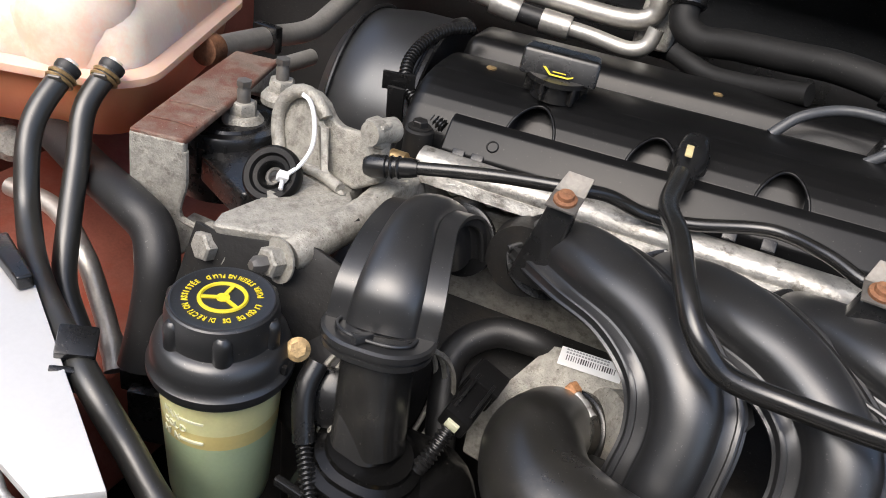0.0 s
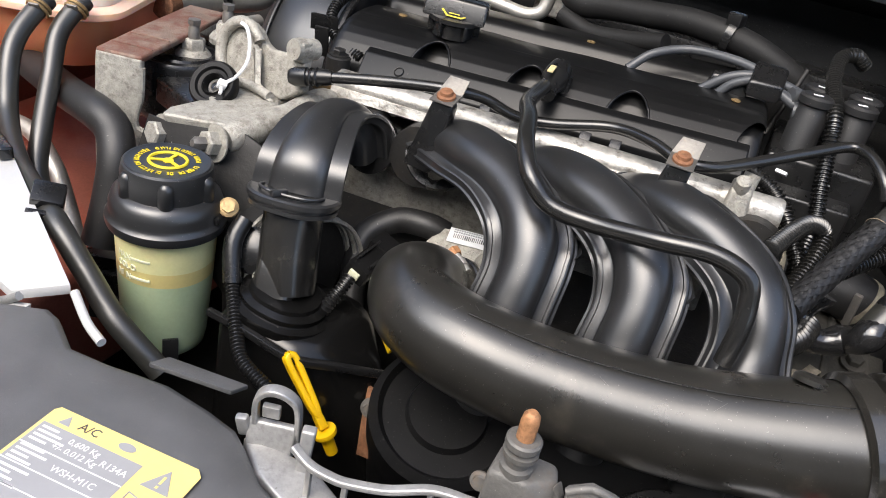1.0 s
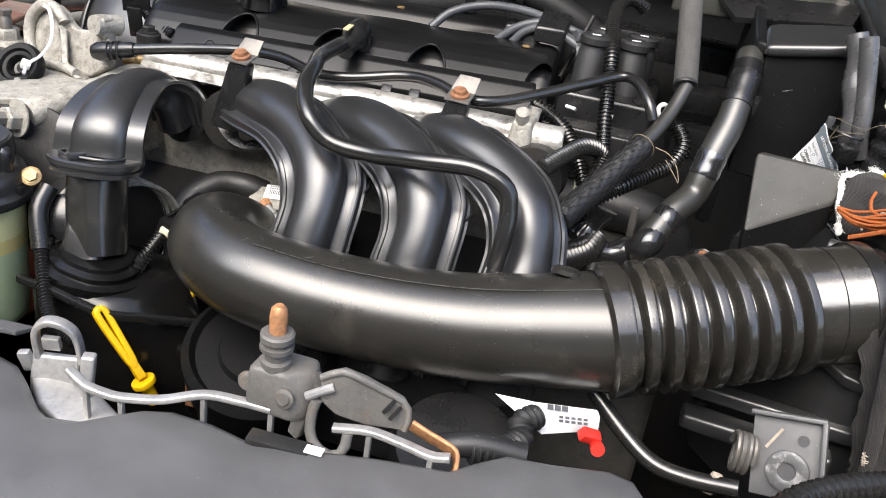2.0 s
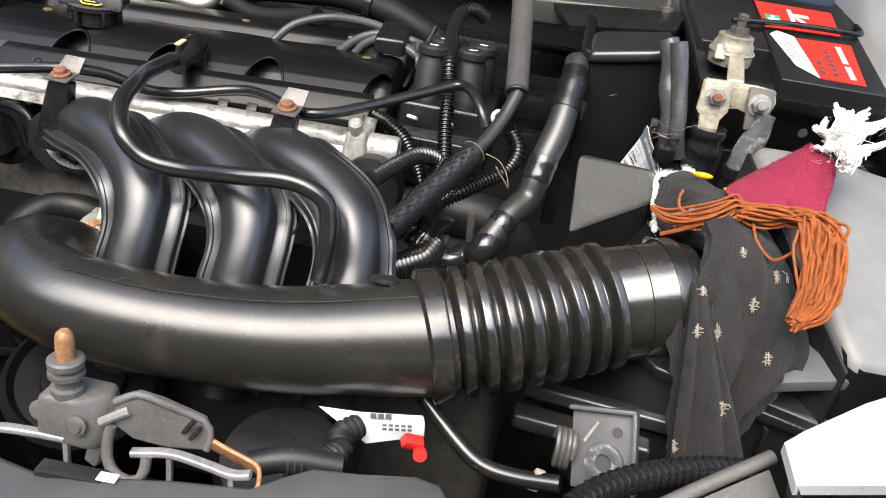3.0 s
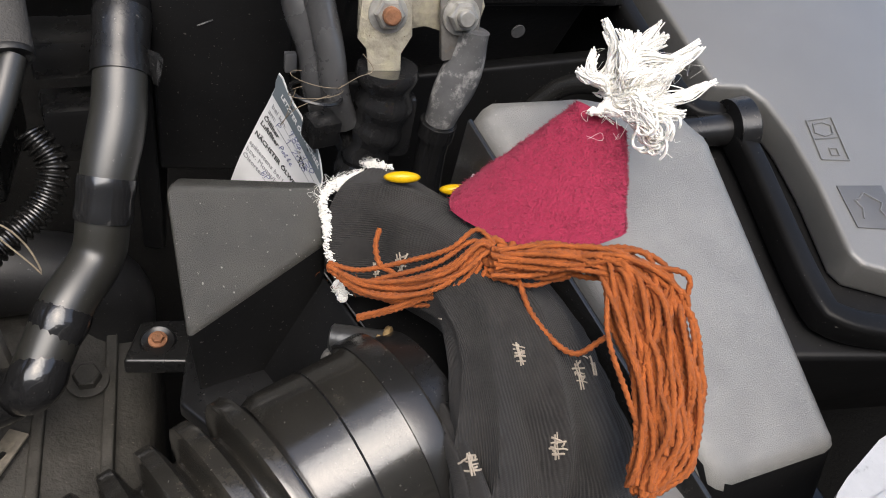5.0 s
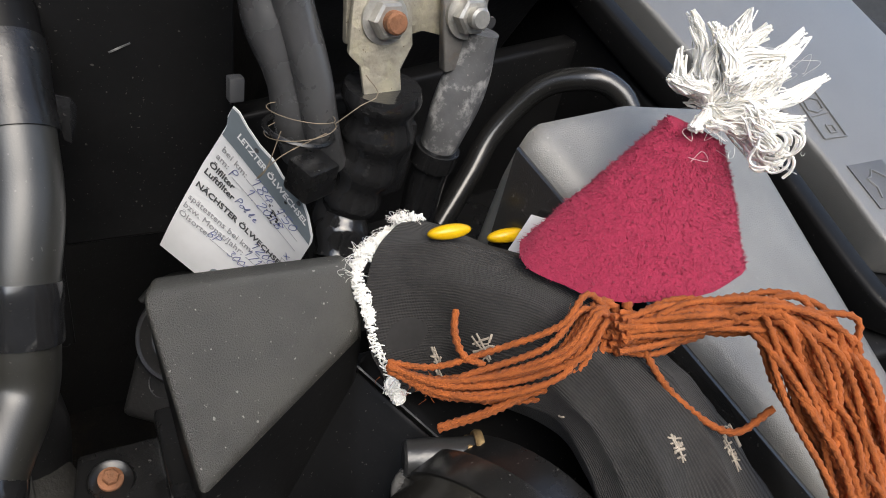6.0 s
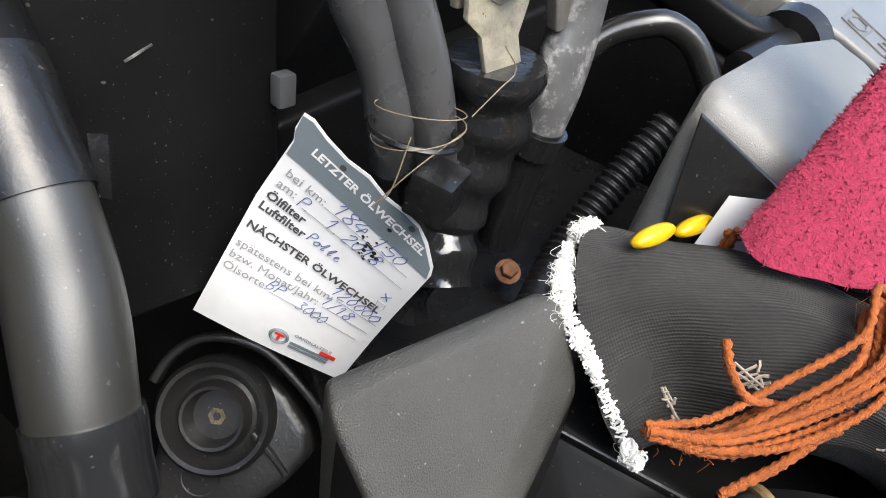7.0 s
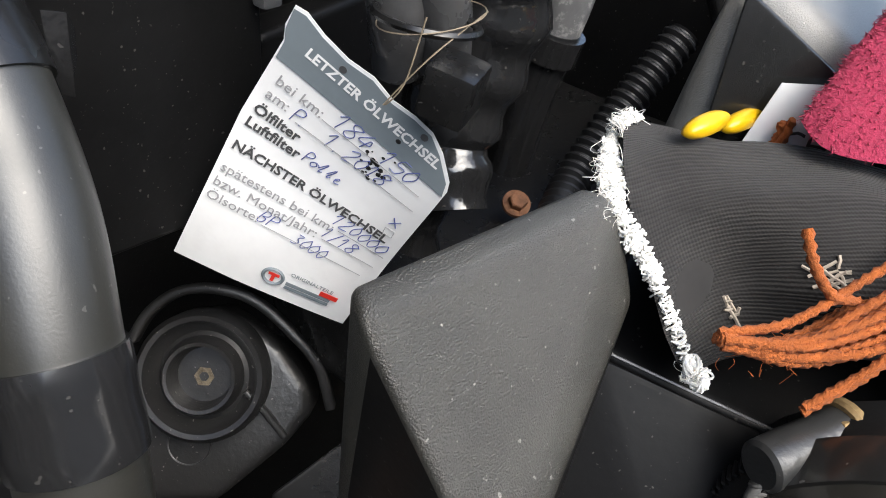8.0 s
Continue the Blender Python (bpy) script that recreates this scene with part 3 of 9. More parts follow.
FRINGE = [(0.486, 0.512, 0.807), (0.476, 0.512, 0.807), (0.458, 0.502, 0.806), (0.452, 0.494, 0.803), (0.454, 0.489, 0.796), (0.455, 0.483, 0.787), (0.457, 0.477, 0.779), (0.458, 0.471, 0.772)]
WIREL = [(-0.031, 0.269, 0.63), (-0.06, 0.279, 0.634), (-0.079, 0.296, 0.644), (-0.102, 0.32, 0.66)]

# ---- setting ----
def strip_sheet(rows, thick=(0, 0, -0.003)):
    """A sheet through rows of points, thickened."""
    bm = bmesh.new()
    g = [[bm.verts.new(p) for p in r] for r in rows]
    for a, b in zip(g, g[1:]):
        for i in range(len(a) - 1):
            bm.faces.new((a[i], a[i + 1], b[i + 1], b[i]))
    faces = list(bm.faces)
    ext = bmesh.ops.extrude_face_region(bm, geom=faces)
    bmesh.ops.translate(bm, verts=[v for v in ext["geom"] if isinstance(v, bmesh.types.BMVert)], vec=thick)
    bmesh.ops.recalc_face_normals(bm, faces=bm.faces)
    return bm


def curve2(pts):
    return [(p.x, p.y) for p in curve([(x, y, 0) for x, y in pts], 24)]


solo("ground", slab([(-40, -40, 0), (40, -40, 0), (40, 40, 0), (-40, 40, 0)], (0, 0, -0.05), 0), ASPHALT, (0, 0, 0), "dark grey asphalt ground under the car", "ground", kind="structure")
for yard_name, c_, sz_ in (("unseen_wall_front", (0.1, -3.2, 1.5), (8.0, 0.2, 3.0)), ("unseen_wall_left", (-3.6, 0.3, 1.5), (0.2, 7.0, 3.0)), ("unseen_wall_right", (3.8, 0.3, 0.5), (0.2, 7.0, 1.0))):
    solo(yard_name, box(c_, sz_, bevel=0.01), YARD, (c_[0], c_[1], 0), "plain unseen wall added round the car", "wall", kind="structure")
solo("bulkhead_wall", box((0.1, 1.0, 0.55), (1.7, 0.06, 0.7), bevel=0.01), FIELD, (0.1, 1.0, 0.2), "black lined bulkhead behind the engine", "bulkhead", kind="structure")
solo("cowl", hull([(-0.75, 0.86, 0.90), (0.95, 0.86, 0.90), (0.95, 1.05, 0.93), (-0.75, 1.05, 0.93), (-0.75, 0.98, 0.87), (0.95, 0.98, 0.87)], 0.006), RECESSM, (0.1, 0.95, 0.87), "black plastic cowl under the windscreen", "cowl", kind="structure")
solo("inner_wing_left", box((-0.66, 0.55, 0.46), (0.04, 0.9, 0.72), bevel=0.008), INNER, (-0.66, 0.55, 0.1), "painted inner wing with reddish reflected light in its colour", "inner wing", kind="structure")
solo("inner_wing_right", box((0.90, 0.55, 0.46), (0.04, 0.9, 0.72), bevel=0.008), FIELD, (0.9, 0.55, 0.1), "black inner wing beside the fuse box", "inner wing", kind="structure")
solo("bay_floor", box((0.1, 0.55, 0.27), (1.6, 0.95, 0.03), bevel=0.005), DARK, (0.1, 0.55, 0.25), "grimy dark undertray of the engine bay", "undertray", kind="structure")
solo("front_panel_wall", box((0.1, 0.12, 0.42), (1.6, 0.05, 0.44), bevel=0.01), FIELD, (0.1, 0.12, 0.2), "black radiator carrier behind the grille", "radiator carrier", kind="structure")
solo("left_chassis_leg", hull([(-0.62, 0.25, 0.55), (-0.36, 0.30, 0.50), (-0.36, 0.9, 0.55), (-0.62, 0.9, 0.60), (-0.62, 0.25, 0.4), (-0.33, 0.3, 0.4), (-0.33, 0.9, 0.4), (-0.62, 0.9, 0.4)], 0.01), INNER, (-0.48, 0.6, 0.4), "painted metal below the coolant tank, reddish reflected light in its colour", "chassis leg", kind="structure")
solo("wing_left", strip_sheet([[(-0.66, -0.05, 0.62), (-0.66, 0.4, 0.80), (-0.66, 1.0, 0.90)], [(-0.74, -0.05, 0.63), (-0.74, 0.4, 0.82), (-0.74, 1.0, 0.92)], [(-0.86, 0.0, 0.5), (-0.86, 0.4, 0.6), (-0.86, 1.0, 0.7)]]), SILVER, (-0.7, 0.5, 0.6), "silver painted front wing", "wing", kind="structure")
solo("wing_right", strip_sheet([[(x, y + dy, z) for x, y in curve2([(0.66, 0.93), (0.672, 0.83), (0.70, 0.765), (0.75, 0.738), (0.85, 0.735), (0.98, 0.745), (1.06, 0.76)])] for dy, z in ((-0.07, 0.74), (-0.03, 0.81), (0.008, 0.872), (0.045, 0.945), (0.075, 0.985), (0.115, 1.005), (0.20, 1.01))]), SILVER, (0.85, 0.75, 0.74), "silver painted inner wing rising behind the fuse box", "wing", kind="structure")

# open bonnet, held up behind the camera's view
bonnet = thing("open_bonnet", (0.1, 1.02, 0.95), "silver bonnet standing open with black lining", "bonnet")
part("skin", slab([(-0.62, 1.03, 0.96), (0.86, 1.03, 0.96), (0.82, 0.45, 1.75), (-0.58, 0.45, 1.75)], (0, 0.012, 0.008), 0.004), SILVER, bonnet)
part("lining", slab([(-0.56, 1.00, 0.98), (0.80, 1.00, 0.98), (0.76, 0.45, 1.71), (-0.52, 0.45, 1.71)], (0, 0.010, 0.006), 0.004), FIELD, bonnet, "black felt lining")

# ---- engine ----
solo("engine_block", hull([(-0.20, 0.43, 0.64), (0.24, 0.46, 0.64), (0.24, 0.72, 0.72), (-0.20, 0.70, 0.72), (-0.20, 0.45, 0.36), (0.24, 0.45, 0.36), (0.24, 0.74, 0.36), (-0.20, 0.72, 0.36)], 0.01), DARK, (0.02, 0.6, 0.36), "grimy dark metal engine block", "engine block")
head = thing("cylinder_head", (0.02, 0.60, 0.64), "dull cast aluminium cylinder head under the valve cover", "cylinder head")
part("casting", hull([eng(-0.09, -0.075, -0.075), eng(0.285, -0.075, -0.075), eng(0.285, 0.17, -0.06), eng(-0.09, 0.17, -0.06), eng(-0.09, -0.07, -0.17), eng(0.285, -0.07, -0.17), eng(0.285, 0.17, -0.17), eng(-0.09, 0.17, -0.17)], 0.006), ALU, head)
for k in range(4):
    part("port_boss", lathe([(0.0, 0), (0.026, 0), (0.028, 0.018), (0.024, 0.03)], eng(0.06 + 0.09 * k - 0.03, -0.105, -0.07), (0, 0.9, -0.1), 24), DARK, head)
part("ear", hull([eng(0.035, -0.11, -0.035), eng(0.062, -0.11, -0.04), eng(0.066, -0.11, -0.075), eng(0.045, -0.115, -0.085), eng(0.035, -0.08, -0.04), eng(0.062, -0.08, -0.04), eng(0.062, -0.08, -0.085), eng(0.04, -0.08, -0.085)], 0.004), ALU, head, "grey cast lug")

VC = [(-0.038, -0.055), (-0.037, -0.047), (-0.035, -0.038), (-0.031, -0.029), (-0.026, -0.021), (-0.020, -0.0135), (-0.013, -0.007), (-0.005, -0.002), (0.003, 0.0015), (0.012, 0.004),
      (0.022, 0.0055), (0.040, 0.0065), (0.060, 0.006), (0.074, 0.002), (0.080, -0.008), (0.094, -0.009), (0.100, 0.003), (0.106, 0.008), (0.112, 0.009), (0.150, 0.008), (0.168, 0.002), (0.178, -0.012), (0.180, -0.05)]
NOTCH = (0.0, 0.091, 0.182, 0.292)


def valve_shell():
    """The cover's long body with arched recesses in its front shoulder."""
    bm = bmesh.new()
    nu, x0, x1 = 520, -0.10, 0.295
    prof = []
    for (a, b), (c, d) in zip(VC, VC[1:]):
        k = 8 if a < 0.02 else 1
        prof += [(a + (c - a) * i / k, b + (d - b) * i / k) for i in range(k)]
    prof.append(VC[-1])
    g = []
    for i in range(nu + 1):
        x = x0 + (x1 - x0) * i / nu
        row = []
        endr = min(1, (x - x0) / 0.012, (x1 - x) / 0.012)
        sink = 0.008 * (1 - math.sqrt(max(0, 1 - (1 - endr) ** 2)))
        for y, z in prof:
            for u0 in NOTCH:
                du = abs(x - u0)
                top = 0.0005 + 0.019 * (math.sqrt(max(0, 1 - (du / 0.0185) ** 2)) - 1)
                if du < 0.0185 and y < 0.02 and z < top + 0.001:
                    y = y + min(0.024, 0.012 + (0.0185 - du) * 6) * min(1, max(0.0, (top + 0.001 - z) / 0.0025))
            if y > 0.012 and 0.02 < y < 0.07:
                z += 0.0006 * math.sin(x * 60)
            row.append(bm.verts.new(eng(x, y, z - sink)))
        g.append(row)
    for a, b in zip(g, g[1:]):
        for k in range(len(a) - 1):
            bm.faces.new((a[k], b[k], b[k + 1], a[k + 1]))
    bm.faces.new(g[0])
    bm.faces.new(g[-1][::-1])
    return bm


cover = thing("valve_cover", eng(0.1, 0.05, -0.05), "black plastic valve cover with arched bolt recesses", "valve cover")
part("shell", valve_shell(), COVERM, cover, angle=50)
for u0 in NOTCH[:3]:
    lip = []
    for k in range(25):
        du = 0.0185 * math.sin(math.pi * (k / 24 - 0.5))
        z_ = 0.0005 + 0.019 * (math.sqrt(max(0.0, 1 - (du / 0.0185) ** 2)) - 1)
        y_ = next((a + (c - a) * (z_ - b) / (d - b) for (a, b), (c, d) in zip(VC, VC[1:]) if b <= z_ <= d), 0.0)
        lip.append(eng(u0 + du, y_ + 0.0006, z_ + 0.0002))
    part("recess_lip", tube(lip, 0.0013, 10, 0.001), COVERM, cover, "rounded lip of a bolt recess")
part("wiring_cover", hull([eng(-0.060, -0.021, -0.0125), eng(0.285, -0.021, -0.0125), eng(0.285, -0.030, -0.0155), eng(-0.060, -0.030, -0.0155), eng(-0.060, -0.046, -0.0325), eng(0.285, -0.046, -0.0325), eng(0.285, -0.049, -0.060), eng(-0.060, -0.049, -0.060), eng(-0.060, -0.02, -0.06), eng(0.285, -0.02, -0.06)], 0.0018), COVERM, cover, "flat black cover strip along the front")
part("strip_mark", torus(eng(-0.022, -0.0385, -0.0238), (ENG.to_3x3() @ Vector((0, -0.73, 0.69))), 0.0042, 0.0005, 24, 5), COVERM, cover, "moulded round mark")
for u in (-0.050, -0.035, 0.060, 0.150, 0.176):
    part("strip_clip", hull([eng(u, -0.0445, -0.030), eng(u + 0.010, -0.0445, -0.030), eng(u + 0.010, -0.051, -0.036), eng(u, -0.051, -0.036), eng(u, -0.052, -0.050), eng(u + 0.010, -0.052, -0.050), eng(u, -0.047, -0.050), eng(u + 0.010, -0.047, -0.050)], 0.0008), BLACK, cover)
for u, v in ((-0.055, 0.04), (0.12, 0.11), (0.265, 0.03)):
    part("bolt_cap", lathe([(0.0042, 0), (0.0042, 0.0010), (0.0025, 0.0016), (0, 0.0016)], eng(u, v, 0.0065 if v < 0.1 else 0.0085), (0, 0, 1), 16), BRASS, cover, "small brown bolt head")
part("rear_clip", hull([eng(0.235, 0.052, 0.0), eng(0.275, 0.05, 0.0), eng(0.275, 0.075, 0.0), eng(0.235, 0.075, 0.0), eng(0.24, 0.055, 0.02), eng(0.27, 0.055, 0.02), eng(0.27, 0.07, 0.02), eng(0.24, 0.07, 0.02)], 0.002), BLACK, cover)

cap_at = eng(0.003, 0.022, 0.006)
oil_cap = thing("oil_filler_cap", cap_at, "black oil filler cap with a yellow oil can mark", "oil cap")
part("neck", lathe([(0.019, -0.002), (0.019, 0.010), (0.024, 0.012), (0.024, 0.016), (0.0, 0.016)], cap_at, (0, 0, 1), 32), BLACK, oil_cap)
for a in range(6):
    part("rib", moved(box((0.0215, 0, 0.006), (0.006, 0.003, 0.013), bevel=0.0008), Matrix.Translation(cap_at) @ pose(0, 0, 0, 0, 0, 60 * a - 100)), BLACK, oil_cap)
CF = plane_frame(cap_at + Vector((0, 0, 0.013)), (0.95, 0.16, 0.0), (-0.16, 0.95, 0.1))
part("grip", moved(hull([(-0.030, -0.012, 0.002), (0.030, -0.012, 0.002), (0.030, -0.003, 0.020), (-0.030, -0.003, 0.020), (0.028, 0.016, 0.018), (-0.028, 0.016, 0.018), (0.027, 0.02, 0.002), (-0.027, 0.02, 0.002)], 0.003), CF), BLACK, oil_cap)
OC = CF @ pose(0, -0.0127, 0.004, 64, 0, 0)
part("oil_can_mark", merge(plate(OC, [(-0.012, 0.007), (-0.010, 0.0075), (-0.005, 0.003), (0.008, 0.003), (0.012, 0.0045), (0.012, 0.0035), (0.008, 0.0018), (-0.006, 0.0018)], 0.0005, 0.0006), flat(OC, -0.004, 0.0045, 0.006, 0.0053, 0.0005, 0.0006)), PRINTY, oil_cap, "yellow printed oil can")

# timing cover at the engine's end
tc = thing("timing_cover", (-0.24, 0.64, 0.62), "rounded black plastic timing belt cover", "timing cover")
part("shell", merge(lathe([(0.0, -0.05), (0.082, -0.05), (0.095, -0.035), (0.100, 0.0), (0.100, 0.035), (0.094, 0.04), (0.0, 0.04)], (-0.235, 0.665, 0.715), (1, 0.07, 0.03), 64), hull([(-0.28, 0.58, 0.45), (-0.2, 0.58, 0.45), (-0.2, 0.75, 0.45), (-0.28, 0.75, 0.45), (-0.28, 0.575, 0.70), (-0.2, 0.575, 0.70), (-0.2, 0.755, 0.70), (-0.28, 0.755, 0.70)], 0.008)), SATIN, tc)
part("rim", torus((-0.195, 0.668, 0.716), (1, 0.07, 0.03), 0.100, 0.004, 72, 8), BLACK, tc, "raised joint rim")
part("inner_rim", torus((-0.270, 0.663, 0.714), (1, 0.07, 0.03), 0.097, 0.002, 72, 8), BLACK, tc)
part("clip", merge(box((-0.192, 0.562, 0.775), (0.014, 0.003, 0.03), (12, 0, 10), 0.001), box((-0.193, 0.565, 0.792), (0.026, 0.003, 0.016), (12, 0, 20), 0.001)), BLACK, tc)
solo("cam_sensor_bolt", merge(lathe([(0.011, -0.03), (0.011, 0.0), (0.008, 0.002), (0.0, 0.002)], (-0.152, 0.527, 0.778), (0, 0, 1), 20), bolt((-0.152, 0.527, 0.779), (0, 0, 1), 0.006, 0.005)), DARK, (-0.152, 0.527, 0.75), "dark bolt on a round boss beside the cover", "bolt")
solo("cam_wiring", conduit(CAMWIRE, 0.0048, 0.0034), BLACK, (-0.18, 0.6, 0.8), "black ribbed conduit looping onto the valve cover", "conduit")

# ---- engine mount ----
mount = thing("engine_mount_bracket", (-0.34, 0.50, 0.63), "rust-tinged folded plate bridging the engine mount", "engine mount")
MB = plane_frame((-0.3253, 0.4176, 0.757), (0.0393, 0.0109, 0.0), (-0.0473, 0.1780, 0.0))


def rounded_slab(poly, vec, bevel):
    """A plate whose corners and rims are worn round."""
    return slab([Vector(p) for p in poly], vec, bevel, 3)


part("top_plate", moved(rounded_slab([(-0.0005, -0.003, 0), (0.0415, -0.003, 0), (0.0425, 0.090, 0), (0.0415, 0.183, 0), (0.0, 0.183, 0), (-0.0015, 0.090, 0)], (0, 0, -0.0065), 0.0028), MB), ALUR, mount, "red-brown rusty top")
part("front_leg", moved(rounded_slab([(-0.0005, -0.0035, -0.002), (0.0415, -0.0035, -0.002), (0.0415, -0.0045, -0.036), (0.0375, -0.0050, -0.050), (0.0355, -0.0055, -0.060), (0.0385, -0.006, -0.067), (0.050, -0.007, -0.070), (0.060, -0.007, -0.076), (0.0585, -0.008, -0.083), (0.046, -0.009, -0.090), (0.037, -0.010, -0.097), (0.036, -0.014, -0.135), (0.003, -0.014, -0.135), (-0.001, -0.007, -0.060)], (0, 0.0075, 0), 0.0026), MB), ALU, mount, "grey speckled front leg with a notch")
part("leg_rim", moved(tube([(0.0405, -0.0005, -0.010), (0.0405, -0.0015, -0.036), (0.0370, -0.002, -0.050), (0.0352, -0.0022, -0.060), (0.0385, -0.003, -0.0665), (0.050, -0.004, -0.0695), (0.060, -0.004, -0.076)], 0.0030, 8), MB), ALU, mount)
part("ear_shelf", moved(rounded_slab([(0.036, -0.004, -0.070), (0.060, -0.004, -0.075), (0.058, 0.022, -0.078), (0.036, 0.022, -0.074)], (0, 0, -0.006), 0.002), MB), ALU, mount)
part("rear_leg", moved(rounded_slab([(0.0, 0.178, -0.002), (0.0415, 0.178, -0.002), (0.050, 0.176, -0.020), (0.052, 0.174, -0.075), (0.0, 0.174, -0.075)], (0, 0.0075, 0), 0.0026), MB), ALU, mount)
part("side_flange", moved(rounded_slab([(0.0375, 0.110, -0.004), (0.0375, 0.182, -0.004), (0.0400, 0.182, -0.040), (0.0390, 0.150, -0.022)], (0.0045, 0, 0), 0.0018), MB), ALU, mount, "turned-down grey side flange")
part("weld_seam", moved(tube([(0.002, 0.052, 0.0002), (0.020, 0.054, 0.0006), (0.040, 0.052, 0.0002)], 0.0011, 8), MB), ALUR, mount)
part("weld_seam", moved(tube([(0.002, 0.020, 0.0002), (0.020, 0.021, 0.0006), (0.040, 0.019, 0.0002)], 0.0009, 8), MB), ALUR, mount)
part("rubber_cushion", lathe([(0.0, -0.060), (0.046, -0.060), (0.0485, -0.050), (0.0465, -0.036), (0.0495, -0.024), (0.0500, -0.006), (0.0475, -0.002), (0.040, -0.0022), (0.0385, -0.0042), (0.034, -0.0042), (0.0325, -0.002), (0.022, -0.0015), (0.020, -0.004), (0.0, -0.004)], (-0.3160, 0.512, 0.741), (0, 0, 1), 56), BLACK, mount, "round black rubber cushion")
part("arm", hull([(-0.300, 0.460, 0.728), (-0.235, 0.428, 0.732), (-0.215, 0.455, 0.734), (-0.262, 0.53, 0.734), (-0.300, 0.53, 0.73), (-0.300, 0.460, 0.704), (-0.235, 0.428, 0.706), (-0.215, 0.455, 0.706), (-0.262, 0.53, 0.70), (-0.300, 0.53, 0.70)], 0.004), BLACK, mount, "black coated mount arm")
for k in range(6):
    a = radians(-118 + 13 * k)
    part("rib", moved(box((0.0490, 0, 0.721), (0.005, 0.0030, 0.028), bevel=0.001), Matrix.Translation((-0.3160, 0.512, 0)) @ pose(0, 0, 0, 0, 0, math.degrees(a))), BLACK, mount)
for at in ((-0.303, 0.515, 0.738), (-0.293, 0.552, 0.75)):
    s = thing("mount_stud", at, "grey flanged nut on a threaded stud", "nut", "studs on the engine mount")
    part("nut", merge(lathe([(0.017, -0.004), (0.017, 0.001), (0.013, 0.006)], at, (0, 0, 1), 28), lathe([(0.0115, 0.004), (0.0115, 0.014), (0.010, 0.016)], at, (0, 0, 1), 6)), ALU, s)
    part("stud", merge(lathe([(0.0055, 0.014), (0.0055, 0.026), (0.0048, 0.027), (0.0048, 0.030)], at, (0, 0, 1), 12), lathe([(0.0062, 0.0295), (0.0062, 0.034)], at, (0, 0, 1), 6)), STEEL, s)

sup = thing("aluminium_support", (-0.19, 0.42, 0.70), "grey cast aluminium engine support with an arched web", "engine support")
part("arm", rounded_slab([(-0.2100, 0.365, 0.747), (-0.163, 0.385, 0.747), (-0.148, 0.4365, 0.749), (-0.1660, 0.457, 0.750), (-0.2085, 0.408, 0.748), (-0.2150, 0.380, 0.747)], (0.004, 0.006, -0.022), 0.0035), ALU, sup)
part("arm_rear", hull([(-0.2085, 0.410, 0.746), (-0.166, 0.455, 0.748), (-0.168, 0.480, 0.746), (-0.232, 0.482, 0.746), (-0.232, 0.455, 0.742), (-0.21, 0.41, 0.70), (-0.166, 0.45, 0.70), (-0.166, 0.49, 0.70), (-0.232, 0.49, 0.70)], 0.005), ALU, sup)
part("ridge", lathe([(0.0, 0.0), (0.0105, 0.0), (0.0125, 0.004), (0.0130, 0.040), (0.0115, 0.072), (0.0, 0.074)], (-0.1640, 0.384, 0.734), (0.24, 0.95, 0.12), 28), ALU, sup, "rounded bolt tunnel")
part("ridge_slot", tube([(-0.1535, 0.3935, 0.7405), (-0.1440, 0.432, 0.7460)], 0.0032, 8), DARK, sup, "grimy slot beside the bolt tunnel")
part("web", rounded_slab([(-0.2495, 0.487, 0.764), (-0.2470, 0.491, 0.7815), (-0.2314, 0.491, 0.7960), (-0.2202, 0.488, 0.7965), (-0.2100, 0.484, 0.7935), (-0.2010, 0.481, 0.7850), (-0.1937, 0.4795, 0.7820), (-0.1720, 0.475, 0.7850), (-0.1603, 0.473, 0.8000), (-0.1490, 0.4650, 0.7900), (-0.1460, 0.4610, 0.7620), (-0.1662, 0.461, 0.748), (-0.2089, 0.471, 0.7446), (-0.2364, 0.4795, 0.746)], (0.0020, 0.0095, -0.0020), 0.0030), ALU, sup)
part("rim", tube([(-0.2385, 0.476, 0.744), (-0.2475, 0.484, 0.764), (-0.2462, 0.487, 0.7800), (-0.2360, 0.4875, 0.7920), (-0.2230, 0.4855, 0.7955), (-0.2110, 0.481, 0.7925), (-0.2030, 0.478, 0.7850)], 0.0052, 12), ALU, sup, "rounded raised rim")
part("gusset", rounded_slab([(-0.2075, 0.4735, 0.7840), (-0.2035, 0.4715, 0.7800), (-0.1890, 0.4560, 0.7580), (-0.1680, 0.4450, 0.7500), (-0.1690, 0.4580, 0.7470), (-0.2020, 0.4730, 0.7480)], (0.0045, 0.0020, 0.0005), 0.0016), ALU, sup, "slanting cast gusset")
part("gusset", tube([(-0.2390, 0.4700, 0.7480), (-0.2180, 0.4640, 0.7500), (-0.1900, 0.4570, 0.7530), (-0.1690, 0.4490, 0.7530)], 0.0042, 10), ALU, sup)
part("lug", merge(lathe([(0.0085, -0.004), (0.0090, 0.0), (0.0090, 0.020), (0.007, 0.022), (0, 0.022)], (-0.1560, 0.463, 0.7950), (0.25, 0.93, -0.1), 18), hull([(-0.166, 0.464, 0.802), (-0.148, 0.460, 0.803), (-0.146, 0.474, 0.802), (-0.164, 0.480, 0.801), (-0.164, 0.466, 0.784), (-0.148, 0.462, 0.784), (-0.147, 0.475, 0.784), (-0.164, 0.48, 0.784)], 0.003)), ALU, sup)
